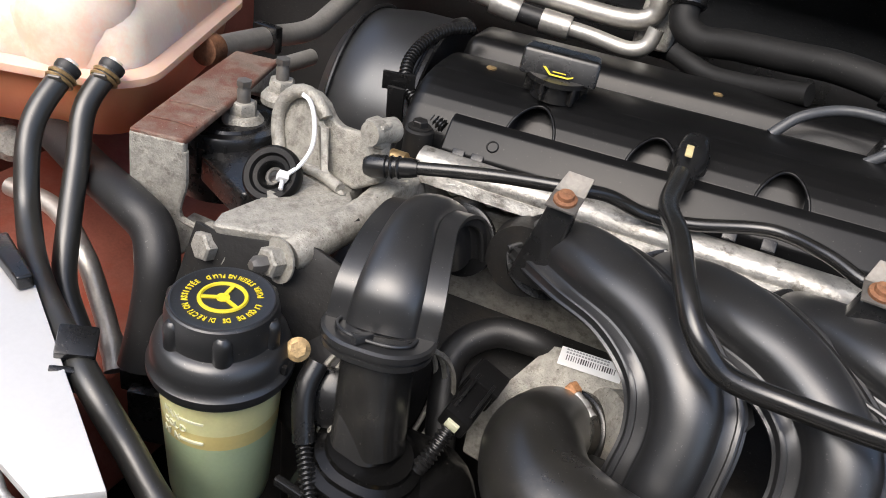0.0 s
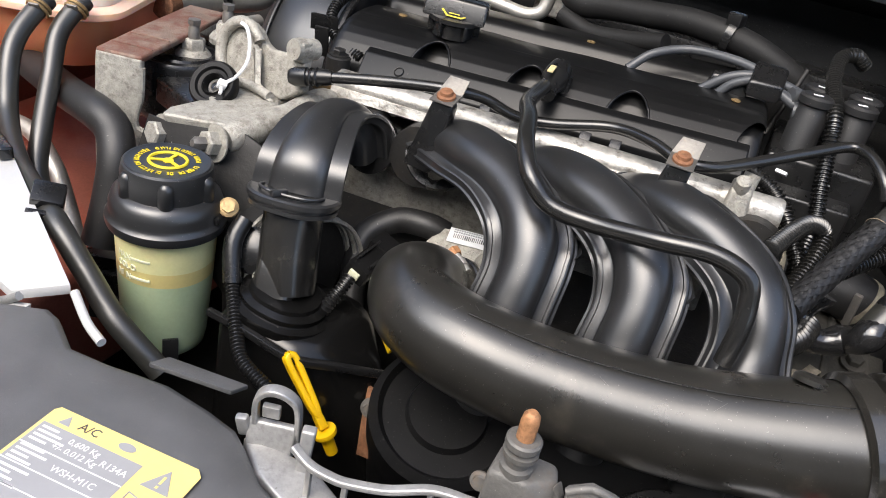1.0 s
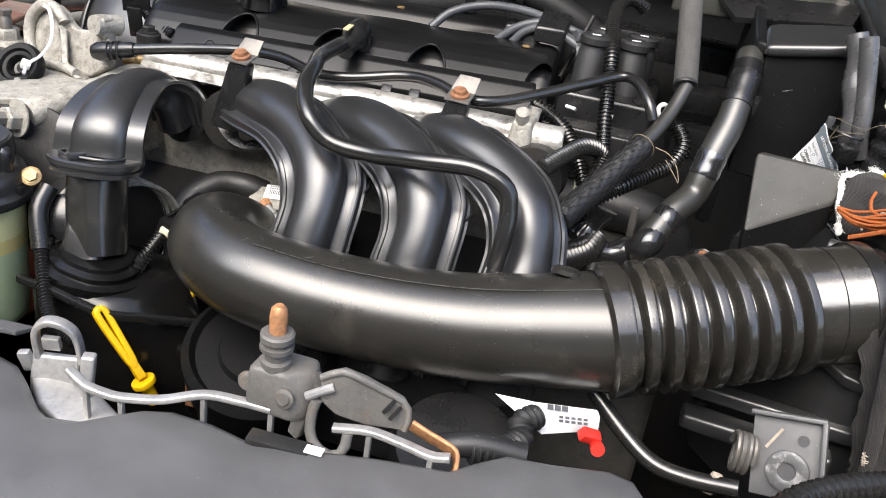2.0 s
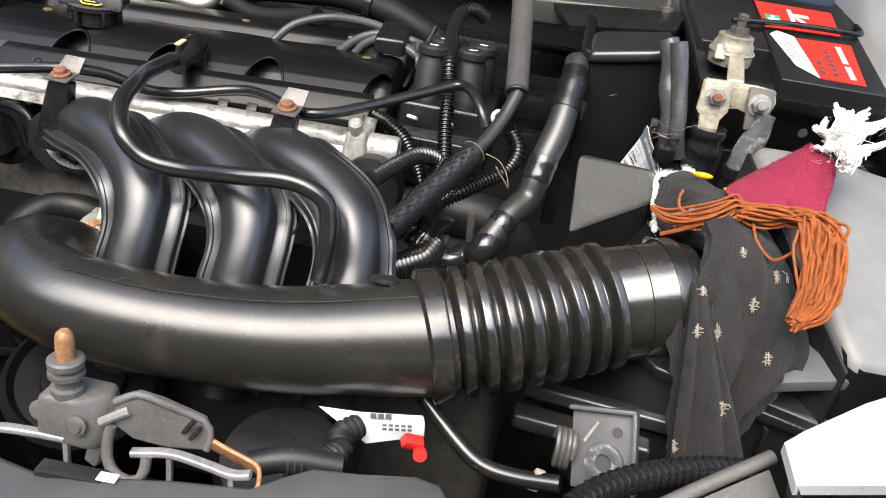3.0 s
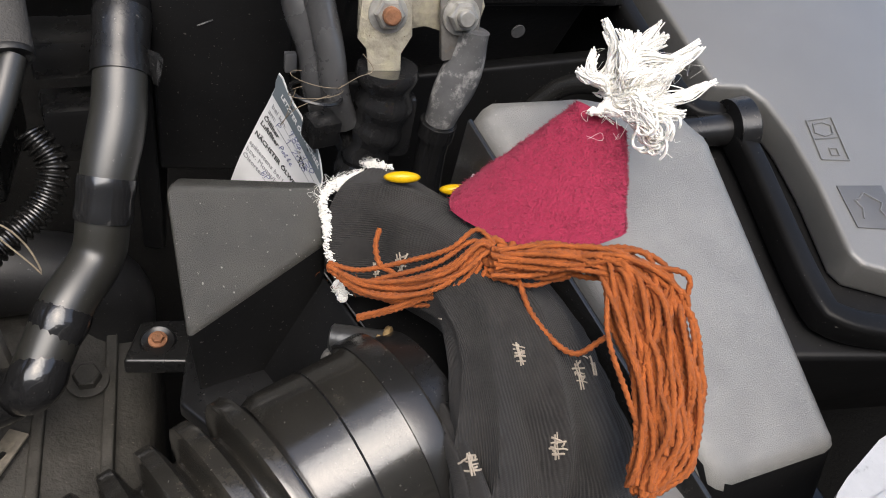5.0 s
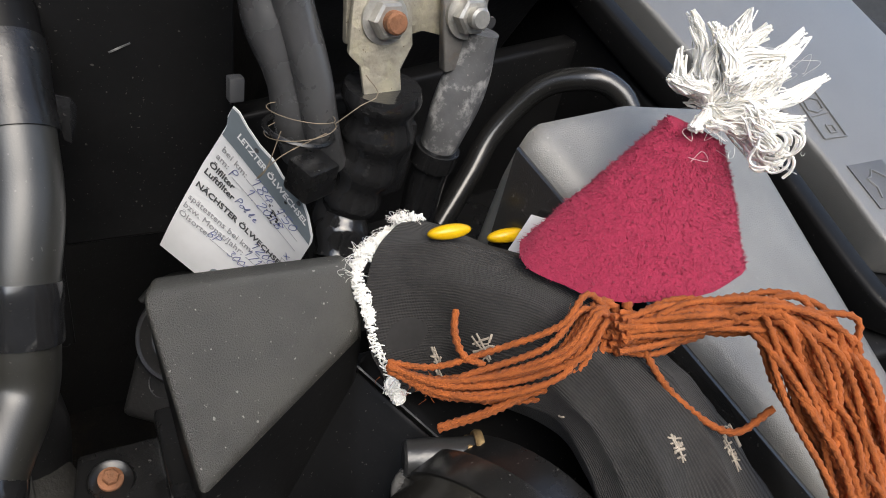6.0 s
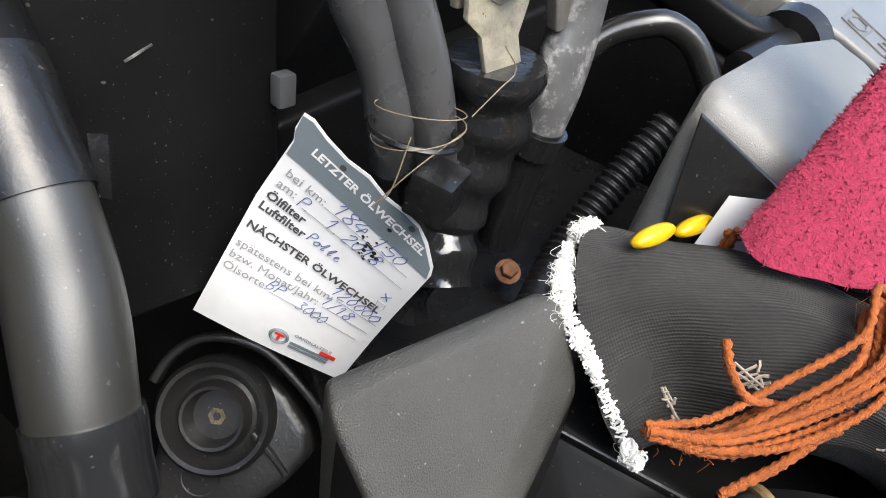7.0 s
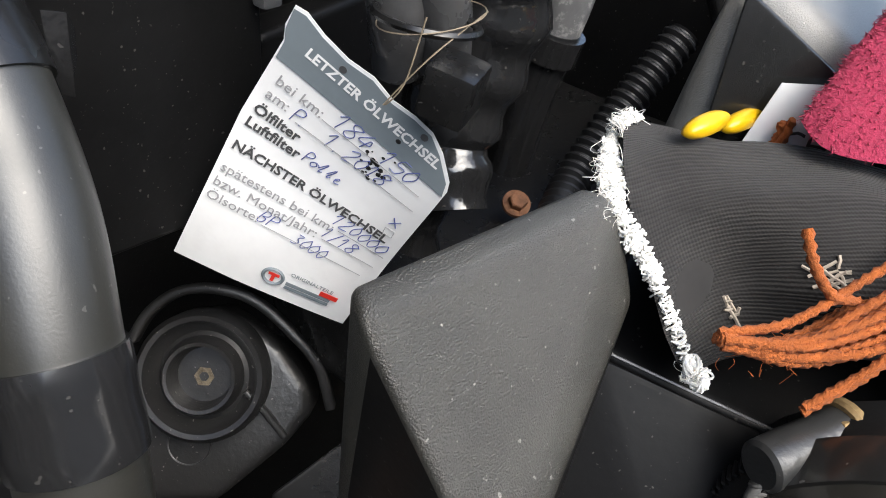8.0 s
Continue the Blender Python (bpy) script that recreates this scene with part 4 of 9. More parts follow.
part("side_block", hull([(-0.160, 0.446, 0.748), (-0.137, 0.455, 0.760), (-0.130, 0.505, 0.757), (-0.155, 0.50, 0.757), (-0.150, 0.44, 0.68), (-0.128, 0.455, 0.68), (-0.12, 0.51, 0.68), (-0.155, 0.5, 0.68)], 0.006), ALU, sup)
for at, ax in (((-0.213, 0.372, 0.727), (-0.3, -1, 0.2)), ((-0.1660, 0.3770, 0.7330), (-0.3, -1, 0.2))):
    b = thing("support_bolt", at, "grey hex bolt with flange on the support", "bolt", "support bolts")
    part("head", bolt(at, ax, 0.010, 0.010, 1.5), ALU, b)
    if at[0] > -0.2:
        part("tip", lathe([(0.0055, 0.010), (0.0055, 0.018), (0.003, 0.022), (0, 0.022)], at, ax, 6), STEEL, b)
gr = thing("rubber_grommet", (-0.216, 0.432, 0.735), "black rubber ring held by a white cable tie", "grommet")
GA = (0.05, -0.72, 0.62)
part("ring", lathe([(0.0075, -0.004), (0.0075, 0.003), (0.009, 0.005), (0.0105, 0.003), (0.0135, 0.0035), (0.015, 0.006), (0.019, 0.0062), (0.021, 0.004), (0.0215, 0.0), (0.020, -0.005)], (-0.214, 0.434, 0.752), GA, 44, False), RECESSM, gr)
part("insert", torus((-0.2135, 0.436, 0.7505), GA, 0.0058, 0.0016, 24, 8), GREYP, gr, "dull metal insert")
tie = thing("cable_tie", (-0.205, 0.44, 0.75), "off-white nylon cable tie round the bracket", "cable tie")
part("strap", sweep([(-0.2235, 0.478, 0.7965), (-0.2130, 0.472, 0.7960), (-0.2020, 0.462, 0.7880), (-0.1960, 0.452, 0.7750), (-0.1965, 0.440, 0.7650), (-0.2010, 0.430, 0.7590)], lambda s: [(-0.0015, -0.0006), (0.0015, -0.0006), (0.0015, 0.0006), (-0.0015, 0.0006)], 30, up=(-0.3, -0.8, 0.5)), WHITE, tie)
part("lock", box((-0.2025, 0.4285, 0.7580), (0.0075, 0.0065, 0.0070), (30, 20, 40), 0.0014), WHITE, tie)
part("tail", tube([(-0.2025, 0.4285, 0.7580), (-0.2000, 0.4240, 0.7540), (-0.1990, 0.4215, 0.7525)], 0.0015, 6), WHITE, tie)
solo("mount_plate", rounded_slab([(-0.228, 0.372, 0.739), (-0.205, 0.368, 0.7405), (-0.150, 0.392, 0.742), (-0.112, 0.402, 0.722), (-0.098, 0.388, 0.695), (-0.120, 0.366, 0.662), (-0.205, 0.346, 0.645), (-0.238, 0.362, 0.690)], (0.001, 0.005, -0.003), 0.0012), DARK, (-0.17, 0.37, 0.65), "black steel plate with rust spots below the support", "plate")
solo("plate_rust", rounded_slab([(-0.118, 0.381, 0.695), (-0.104, 0.386, 0.698), (-0.106, 0.372, 0.676), (-0.120, 0.366, 0.668)], (0.0, -0.0012, 0.0008), 0.0004), RUST, (-0.112, 0.376, 0.668), "thin rusty shim on the steel plate", "shim")
solo("cap_nut", merge(lathe([(0.0075, 0), (0.0075, 0.004), (0.005, 0.005)], (-0.125, 0.342, 0.705), (0.4, -0.6, 0.6), 20), lathe([(0.005, 0.004), (0.005, 0.008)], (-0.125, 0.342, 0.705), (0.4, -0.6, 0.6), 6)), BRASS, (-0.125, 0.345, 0.70), "cream and brass round fitting behind the reservoir", "fitting")

# ---- coolant tank and left hoses ----
tank = thing("coolant_tank", (-0.47, 0.50, 0.74), "translucent coolant expansion tank part full of orange fluid", "coolant tank")
TK = plane_frame((-0.489, 0.516, 0.768), (-0.36, 0.93, 0.0), (-0.93, -0.36, 0.0))


def rounded(u0, u1, v0, v1, r, n=6):
    out = []
    for cx, cy, a0 in ((u1 - r, v1 - r, 0), (u0 + r, v1 - r, 90), (u0 + r, v0 + r, 180), (u1 - r, v0 + r, 270)):
        out += [(cx + r * math.cos(radians(a0 + 90 * k / n)), cy + r * math.sin(radians(a0 + 90 * k / n))) for k in range(n + 1)]
    return out


def stack(levels, m):
    """Rounded-rectangle levels (u0, u1, v0, v1, r, z) skinned one over another."""
    bm = bmesh.new()
    rows = [[bm.verts.new(m @ Vector((x, y, L[5]))) for x, y in rounded(*L[:5])] for L in levels]
    for a, b in zip(rows, rows[1:]):
        for k in range(len(a)):
            bm.faces.new((a[k], a[(k + 1) % len(a)], b[(k + 1) % len(a)], b[k]))
    bm.faces.new(rows[0][::-1])
    bm.faces.new(rows[-1])
    return bm


part("lower_half", stack([(-0.05, 0.12, -0.06, 0.10, 0.03, -0.075), (-0.085, 0.16, -0.085, 0.13, 0.035, -0.06), (-0.095, 0.17, -0.095, 0.14, 0.035, -0.012)], TK), COOLANT, tank, "orange fluid showing through the lower half", angle=60)
part("seam", stack([(-0.100, 0.175, -0.100, 0.145, 0.04, -0.012), (-0.106, 0.181, -0.106, 0.151, 0.042, -0.009), (-0.106, 0.181, -0.106, 0.151, 0.042, -0.003), (-0.100, 0.175, -0.100, 0.145, 0.04, 0.0)], TK), TANKRIM, tank, "welded rim round the tank", angle=60)
part("upper_half", stack([(-0.094, 0.17, -0.094, 0.14, 0.035, 0.0), (-0.090, 0.165, -0.090, 0.135, 0.035, 0.03), (-0.07, 0.15, -0.07, 0.12, 0.035, 0.052), (-0.04, 0.12, -0.04, 0.09, 0.03, 0.06)], TK), TANKM, tank, angle=60)
for u in (-0.055, 0.03):
    part("lobe", lathe([(0.0, -0.02), (0.045, -0.02), (0.048, 0.02), (0.040, 0.045), (0.024, 0.058), (0, 0.062)], TK @ Vector((u, -0.035, 0.012)), (0, 0, 1), 32), TANKM, tank, angle=60)
for pth, nm in ((TANKHOSE1, 0), (TANKHOSE2, 1)):
    h = thing("coolant_hose", pth[-1], "thin black rubber hose clipped to the coolant tank", "hose", "tank hoses")
    part("hose", tube(pth, 0.0085, 16), HOSEM, h)
    d = (Vector(pth[1]) - Vector(pth[0])).normalized()
    part("spigot", lathe([(0.0055, -0.003), (0.0055, 0.004)], pth[0], d, 16), TANKM, h, "pale tank spigot")
    part("end_bead", lathe([(0.0085, 0.0), (0.0095, 0.001), (0.0095, 0.005), (0.0085, 0.007)], pth[0], d, 20), RUBBER, h)
    cl = part("clamp", merge(torus(Vector(pth[0]) + d * 0.010, d, 0.0092, 0.0016, 28, 6), torus(Vector(pth[0]) + d * 0.014, d, 0.0092, 0.0016, 28, 6)), BRASS, h, "spring clamp with brown grease")
    part("clamp_tab", box(Vector(pth[0]) + d * 0.011 + Vector((0.004, -0.009, 0.003)), (0.009, 0.002, 0.006), (30, 0, 20), 0.0006), STEEL, cl)
solo("radiator_hose", tube(BIGHOSE, 0.0155, 24), RUBBER, BIGHOSE[-1], "thick black rubber hose beside the reservoir", "hose")
solo("hose_bracket", merge(box((-0.272, 0.372, 0.585), (0.035, 0.03, 0.02), (0, 0, 20), 0.002), box((-0.262, 0.365, 0.56), (0.03, 0.03, 0.05), (0, 0, 20), 0.002)), BLACK, (-0.27, 0.37, 0.54), "black plastic clip block round the hose", "bracket")
solo("return_pipe", tube(ALUPIPE, lambda s: 0.0085 + 0.0012 * (abs(s - 0.9) < 0.03), 16), PIPEALU, ALUPIPE[-1], "dull grey metal pipe among the hoses", "pipe")
solo("hose_clip", merge(box((-0.232, 0.276, 0.694), (0.022, 0.02, 0.024), (20, 10, 40), 0.002), box((-0.225, 0.262, 0.685), (0.02, 0.004, 0.026), (20, 10, 40), 0.001)), BLACK, (-0.23, 0.27, 0.68), "black plastic clip holding the hose", "clip")
vp = thing("vacuum_pipe_left", (-0.41, 0.70, 0.72), "bent dull silver metal pipe behind the mount", "pipe")
part("pipe", tube(SILVERPIPE, 0.0115, 18), PIPEALU, vp)
part("union", lathe([(0.010, -0.012), (0.014, -0.010), (0.014, 0.008), (0.011, 0.012)], SILVERPIPE[0], (-0.05, 1, -0.1), 20), RUST, vp, "brown corroded union")
part("clip", box(Vector(SILVERPIPE[1]) + Vector((0, 0, 0)), (0.03, 0.012, 0.028), (0, 0, 0), 0.002), BLACK, vp)
solo("small_pipe", tube(SILVERPIPE2, 0.0085, 16), PIPEALU, SILVERPIPE2[0], "short dull silver pipe under the larger one", "pipe")
solo("power_steering_union", merge(lathe([(0.02, 0), (0.02, 0.02), (0.015, 0.024), (0.015, 0.045), (0.011, 0.05)], (-0.52, 0.47, 0.66), (0.6, -0.5, 0.3), 24)), ALU, (-0.52, 0.47, 0.64), "round metal fitting at the hose end", "fitting")

# ---- power steering reservoir ----
RX, RY = -0.1655, 0.323
res = thing("power_steering_reservoir", (RX, RY, 0.575), "translucent yellow-green fluid reservoir with a black screw cap", "reservoir")
part("body", lathe([(0.0361, 0.660), (0.0368, 0.674), (0.037, 0.69)], (RX, RY, 0), seg=56, closed=False), RESM, res, "pale yellow upper wall")
part("amber_band", lathe([(0.0355, 0.648), (0.0362, 0.6602)], (RX, RY, 0), seg=56, closed=False), FLUID2, res, "amber fluid line")
part("fluid", lathe([(0.0, 0.578), (0.027, 0.578), (0.031, 0.582), (0.0325, 0.590), (0.0356, 0.6482)], (RX, RY, 0), seg=56, closed=False), FLUID, res, "green fluid through the wall")
part("collar", lathe([(0.036, 0.686), (0.0425, 0.687), (0.0435, 0.690), (0.0435, 0.694), (0.0415, 0.696), (0.0405, 0.699), (0.0408, 0.704), (0.0385, 0.711), (0.0345, 0.714), (0.030, 0.715), (0.0, 0.715)], (RX, RY, 0), seg=64), SATIN, res, "stepped black collar")
pcap = part("cap", lathe([(0.0305, 0.713), (0.0325, 0.714), (0.0328, 0.728), (0.0315, 0.7345), (0.029, 0.736), (0.027, 0.7355), (0.0, 0.7355)], (RX, RY, 0), seg=64), SATIN, res, "black ribbed screw cap")
for k in range(6):
    a = radians(309 + 60 * k)
    part("grip", lathe([(0.0048, 0.7125), (0.0058, 0.7140), (0.0058, 0.7270), (0.0050, 0.7300), (0.0030, 0.7318), (0.0, 0.7320)], (RX + 0.0305 * math.cos(a), RY + 0.0305 * math.sin(a), 0), seg=20), SATIN, pcap)
part("cap_rim", torus((RX, RY, 0.7352), (0, 0, 1), 0.0295, 0.0009, 64, 6), SATIN, pcap)
wheel = merge(torus((RX, RY, 0.7358), (0, 0, 1), 0.0132, 0.0013, 48, 6), lathe([(0.0038, 0), (0.0038, 0.0007), (0, 0.0007)], (RX, RY, 0.7355), seg=24))
for a in (100, 215, 345):
    wheel = merge(wheel, moved(box((0.0078, 0, 0.7361), (0.0115, 0.0024, 0.0008), bevel=0), Matrix.Translation((RX, RY, 0)) @ pose(0, 0, 0, 0, 0, a)))
part("wheel_mark", wheel, PRINTY, pcap, "yellow steering wheel symbol")


def ring_text(text, r, a0, span, size, inward=False):
    """Words set round the cap, their heads pointing outward or inward."""
    out = None
    for i, ch in enumerate(text):
        if ch == " ":
            continue
        a = a0 + span * i / (len(text) - 1)
        turn = pose(0, r + size * 0.7, 0, 0, 0, 180) if inward else pose(0, r, 0)
        g = letters(ch, size, Matrix.Translation((RX, RY, 0.7358)) @ pose(0, 0, 0, 0, 0, a - 90) @ turn @ pose(-size * 0.2, 0, 0) @ Matrix.Diagonal((0.68, 1, 1, 1)), 0.0002, 0.0001)
        out = g if out is None else merge(out, g)
    return out


part("cap_text", ring_text("POWER STEERING FLUID", 0.0190, 40, 112, 0.0052, True), PRINTY, pcap, "yellow printed words")
part("cap_text", ring_text("LIQUIDE DE DIRECTION ASSISTÉE", 0.0195, 16, -204, 0.0052), PRINTY, pcap, "yellow printed words")
for z, wtxt in ((0.668, "MAX"), (0.660, "COLD"), (0.652, "MIN")):
    rr = 0.0366
    for i, ch in enumerate(wtxt):
        a = -112 + i * 7.0
        part("level_text", letters(ch, 0.0068, Matrix.Translation((RX, RY, z)) @ pose(0, 0, 0, 0, 0, a + 90) @ pose(0, -rr, 0, 90, 0, 0), 0.0004), EMBOSS, res)
    if wtxt != "COLD":
        part("level_mark", merge(*[moved(box((0, -rr, z + 0.002), (0.0016, 0.0014, 0.0019), bevel=0.0004), Matrix.Translation((RX, RY, 0)) @ pose(0, 0, 0, 0, 0, a)) for a in range(0, 23, 2)]), EMBOSS, res)
part("retainer", merge(box((RX + 0.028, RY - 0.026, 0.592), (0.012, 0.003, 0.022), (-8, 0, 45), 0.001), box((RX + 0.031, RY - 0.030, 0.582), (0.012, 0.010, 0.003), (0, 0, 45), 0.0006)), BLACK, res, "black plastic retaining tab")
part("latch", box((RX + 0.041, RY + 0.004, 0.700), (0.005, 0.003, 0.006), (0, 0, 10), 0.0005), BLACK, res)

# ---- fuel rail ----
RA, RB = Vector((-0.140, 0.512, 0.762)), Vector((0.205, 0.528, 0.770))
rail = thing("fuel_rail", (0.03, 0.52, 0.75), "silvery plated fuel rail with flaking finish", "fuel rail")
part("tube", sweep([RA, RB], lambda s: [(-0.011, -0.010), (0.011, -0.010), (0.0115, -0.006), (0.0115, 0.004), (0.008, 0.009), (0.003, 0.0108), (-0.004, 0.0105), (-0.009, 0.008), (-0.0115, 0.003), (-0.0115, -0.006)], 60, up=(0, -0.25, 1)), RAILM, rail)
part("weld_flange", sweep([RA + Vector((0, -0.013, -0.005)), RB + Vector((0, -0.013, -0.005))], lambda s: [(-0.0015, -0.0045 - 0.0025 * math.sin(s * 47) * math.sin(s * 113)), (0.0015, -0.0045), (0.002, 0.004), (-0.001, 0.005)], 120, up=(0, 0.55, 1)), RAILM, rail, "uneven welded lower lip")
part("end_block", merge(hull([(0.200, 0.505, 0.752), (0.222, 0.508, 0.754), (0.222, 0.545, 0.756), (0.200, 0.543, 0.754), (0.203, 0.51, 0.785), (0.219, 0.512, 0.786), (0.219, 0.54, 0.787), (0.203, 0.54, 0.786)], 0.004), lathe([(0.006, 0), (0.006, 0.02), (0.004, 0.022), (0, 0.022)], (0.210, 0.520, 0.775), (0, -0.5, 1), 14), lathe([(0.0065, 0), (0.0065, 0.012), (0, 0.012)], (0.214, 0.535, 0.780), (0.1, 0.3, 1), 14)), ALU, rail, "grey cast end block")
part("end_plug", lathe([(0.0135, 0), (0.0135, 0.024), (0.0125, 0.026), (0.008, 0.026), (0.008, 0.022), (0, 0.022)], (0.219, 0.528, 0.768), (1, 0.06, 0.02), 28), RAILM, rail, "bright round end plug")
part("left_stub", lathe([(0.005, 0), (0.0075, 0.002), (0.0075, 0.014), (0.005, 0.016), (0.005, 0.03)], (-0.165, 0.508, 0.757), (1, 0.05, 0.02), 16), BRASS, rail)
for k in range(4):
    c = RA.lerp(RB, 0.13 + 0.245 * k)
    part("injector", lathe([(0.009, 0), (0.011, 0.01), (0.011, 0.03), (0.008, 0.034)], c + Vector((0.0, -0.004, -0.042)), (0, -0.2, 1), 18), DARK, rail)

vac = thing("vacuum_tube", VACTUBE[0], "thin glossy black plastic tube above the fuel rail", "tube")
part("tube", tube(VACTUBE, 0.0046, 14, 0.005), GLOSS, vac)
d = (Vector(VACTUBE[1]) - Vector(VACTUBE[0])).normalized()
part("connector", merge(lathe([(0.0, -0.004), (0.006, -0.003), (0.008, 0.002), (0.008, 0.012), (0.0068, 0.013), (0.0068, 0.028), (0.0058, 0.034)], VACTUBE[0], d, 20), torus(Vector(VACTUBE[0]) + d * 0.016, d, 0.0068, 0.0012, 24, 6), torus(Vector(VACTUBE[0]) + d * 0.021, d, 0.0068, 0.0012, 24, 6)), BLACK, vac, "black quick connector")

br = thing("breather_hose", BREATHER[0], "shiny black breather hose curving down over the runners", "hose")
part("hose", tube(BREATHER[1:], 0.0064, 16, 0.004), GLOSS, br)
elb = part("elbow", merge(lathe([(0.0, -0.012), (0.010, -0.010), (0.0115, 0.0), (0.0115, 0.012), (0.0085, 0.02), (0.008, 0.035)], Vector(BREATHER[0]) + Vector((0.002, 0.004, 0.002)), Vector(BREATHER[1]) - Vector(BREATHER[0]) + Vector((0, 0, -0.008)), 24), box(Vector(BREATHER[0]) + Vector((0.002, 0.008, -0.016)), (0.026, 0.012, 0.036), (0, 0, 5), 0.004)), BLACK, br, "black rubber elbow")
part("paint_mark", box(Vector(BREATHER[0]).lerp(Vector(BREATHER[1]), 0.50) + Vector((0.0, -0.001, 0.0112)), (0.0050, 0.017, 0.0016), (3, 0, 6), 0.0005), CREAM, elb, "cream paint mark")

# ---- intake manifold ----
man = thing("intake_manifold", (0.10, 0.40, 0.60), "black plastic intake manifold with curved runners", "intake manifold")


def flanged(left, right, n=56, high=0.021, flange=0.0115, deep=0.016):
    """A moulded shell between two edge lines: stepped weld flanges and a domed crown."""
    Lc, Rc = curve(left, n), curve(right, n)
    mid = [(a + b) / 2 for a, b in zip(Lc, Rc)]
    bm = bmesh.new()
    rows = []
    for i in range(n + 1):
        t = (mid[min(i + 1, n)] - mid[max(i - 1, 0)]).normalized()
        a = (Rc[i] - Lc[i])
        hw = a.length / 2
        a.normalize()
        up = t.cross(a).normalized()
        e = hw - flange
        side = [(hw + 0.0022, -0.0050), (hw + 0.0026, -0.0026), (hw + 0.0008, -0.0020), (hw, -0.0004), (hw - 0.0004, 0.0026), (hw - 0.0016, 0.0032), (hw - 0.0036, 0.0030), (hw - 0.0042, 0.0014), (e + 0.0022, 0.0014), (e + 0.0008, 0.0022), (e, 0.0040)]
        dome = [(e * math.cos(math.pi * k / 22), 0.0040 + (high - 0.004) * math.sin(math.pi * k / 22) ** 0.85) for k in range(1, 22)]
        under = [(-e * math.cos(math.pi * k / 10), -0.0055 - (deep - 0.0055) * math.sin(math.pi * k / 10)) for k in range(0, 11)]
        prof = side + dome + [(-x, y) for x, y in side[::-1]] + under
        rows.append([bm.verts.new(mid[i] + a * x + up * y) for x, y in prof])
    m = len(rows[0])
    for p, q in zip(rows, rows[1:]):
        for k in range(m):
            bm.faces.new((p[k], p[(k + 1) % m], q[(k + 1) % m], q[k]))
    bm.faces.new(rows[0][::-1])
    bm.faces.new(rows[-1])
    return bm


EDGE_L = [(-0.048, 0.478, 0.740), (-0.030, 0.452, 0.750), (-0.002, 0.427, 0.7555), (0.030, 0.410, 0.7555), (0.055, 0.392, 0.745), (0.0650, 0.381, 0.722), (0.064, 0.368, 0.698), (0.062, 0.358, 0.668), (0.062, 0.352, 0.62)]
EDGE_R = [(-0.003, 0.512, 0.752), (0.025, 0.490, 0.768), (0.056, 0.464, 0.774), (0.090, 0.436, 0.765), (0.116, 0.407, 0.750), (0.1220, 0.390, 0.733), (0.1217, 0.375, 0.706), (0.1210, 0.364, 0.676), (0.1210, 0.356, 0.62)]
LAST_R = [(-0.003, 0.512, 0.752), (0.025, 0.484, 0.772), (0.0504, 0.460, 0.775), (0.0888, 0.441, 0.759), (0.1104, 0.414, 0.738), (0.1175, 0.400, 0.714), (0.1225, 0.385, 0.694), (0.1210, 0.371, 0.672), (0.1210, 0.360, 0.62)]
for step, right in ((0, EDGE_R), (1, EDGE_R), (2, LAST_R)):
    off = Vector((0.080, 0.004, 0.003)) * step
    left = [Vector(p) + off for p in EDGE_L]
    r = part("runner", flanged(left, [Vector(p) + off for p in right]), SATIN, man, "curved black runner with flat weld flanges", angle=32)
    c = (left[0] + Vector(right[0]) + off) / 2
    part("throat", lathe([(0.020, -0.004), (0.030, -0.004), (0.031, 0.006), (0.029, 0.014), (0.022, 0.020)], c + Vector((0.0, 0.0, -0.010)), (-0.3, 0.75, -0.5), 32), BLACK, r, "black joint ring at the cylinder head")
    part("start_lip", tube([left[0] + Vector((-0.002, -0.002, 0.002)), c + Vector((-0.002, 0.002, 0.006)), Vector(right[0]) + off], 0.0022, 8), SATIN, r)
    if step:
        part("mould_mark", torus(c + Vector((-0.020, -0.028, 0.022)), (0.1, -0.4, 1), 0.0035, 0.0004, 20, 5), SATIN, r)
for x0 in (0.112, 0.192):
    part("web", slab([(x0, 0.440, 0.735), (x0 + 0.010, 0.412, 0.746), (x0 + 0.014, 0.400, 0.744), (x0 + 0.010, 0.396, 0.738), (x0 - 0.008, 0.425, 0.730)], (0.0, 0.003, -0.004), 0.001), SATIN, man)
# first runner: a short arch on its own stack
LEFT1 = [(-0.1165, 0.362, 0.7235), (-0.117, 0.371, 0.744), (-0.122, 0.398, 0.755), (-0.1265, 0.430, 0.758), (-0.126, 0.452, 0.756), (-0.118, 0.468, 0.743), (-0.113, 0.476, 0.718)]
RIGHT1 = [(-0.0550, 0.379, 0.7240), (-0.0570, 0.386, 0.744), (-0.0665, 0.410, 0.757), (-0.0760, 0.438, 0.762), (-0.0755, 0.460, 0.760), (-0.0700, 0.476, 0.748), (-0.0660, 0.482, 0.722)]
r1 = part("runner", flanged(LEFT1, RIGHT1, 48, 0.021, 0.0105, 0.013), SATIN, man, "short arched black runner", angle=32)
part("mouth_plate", lathe([(0.0, -0.002), (0.024, -0.002), (0.0265, -0.001), (0.0265, 0.003), (0.024, 0.0045), (0.0, 0.0045)], (-0.088, 0.487, 0.727), (0.15, 0.9, -0.30), 44), BLACK, r1, "round joint plate at the cylinder head")
RF = plane_frame((-0.085, 0.366, 0.7225), (1, 0.14, 0.03), (-0.14, 1, -0.16))
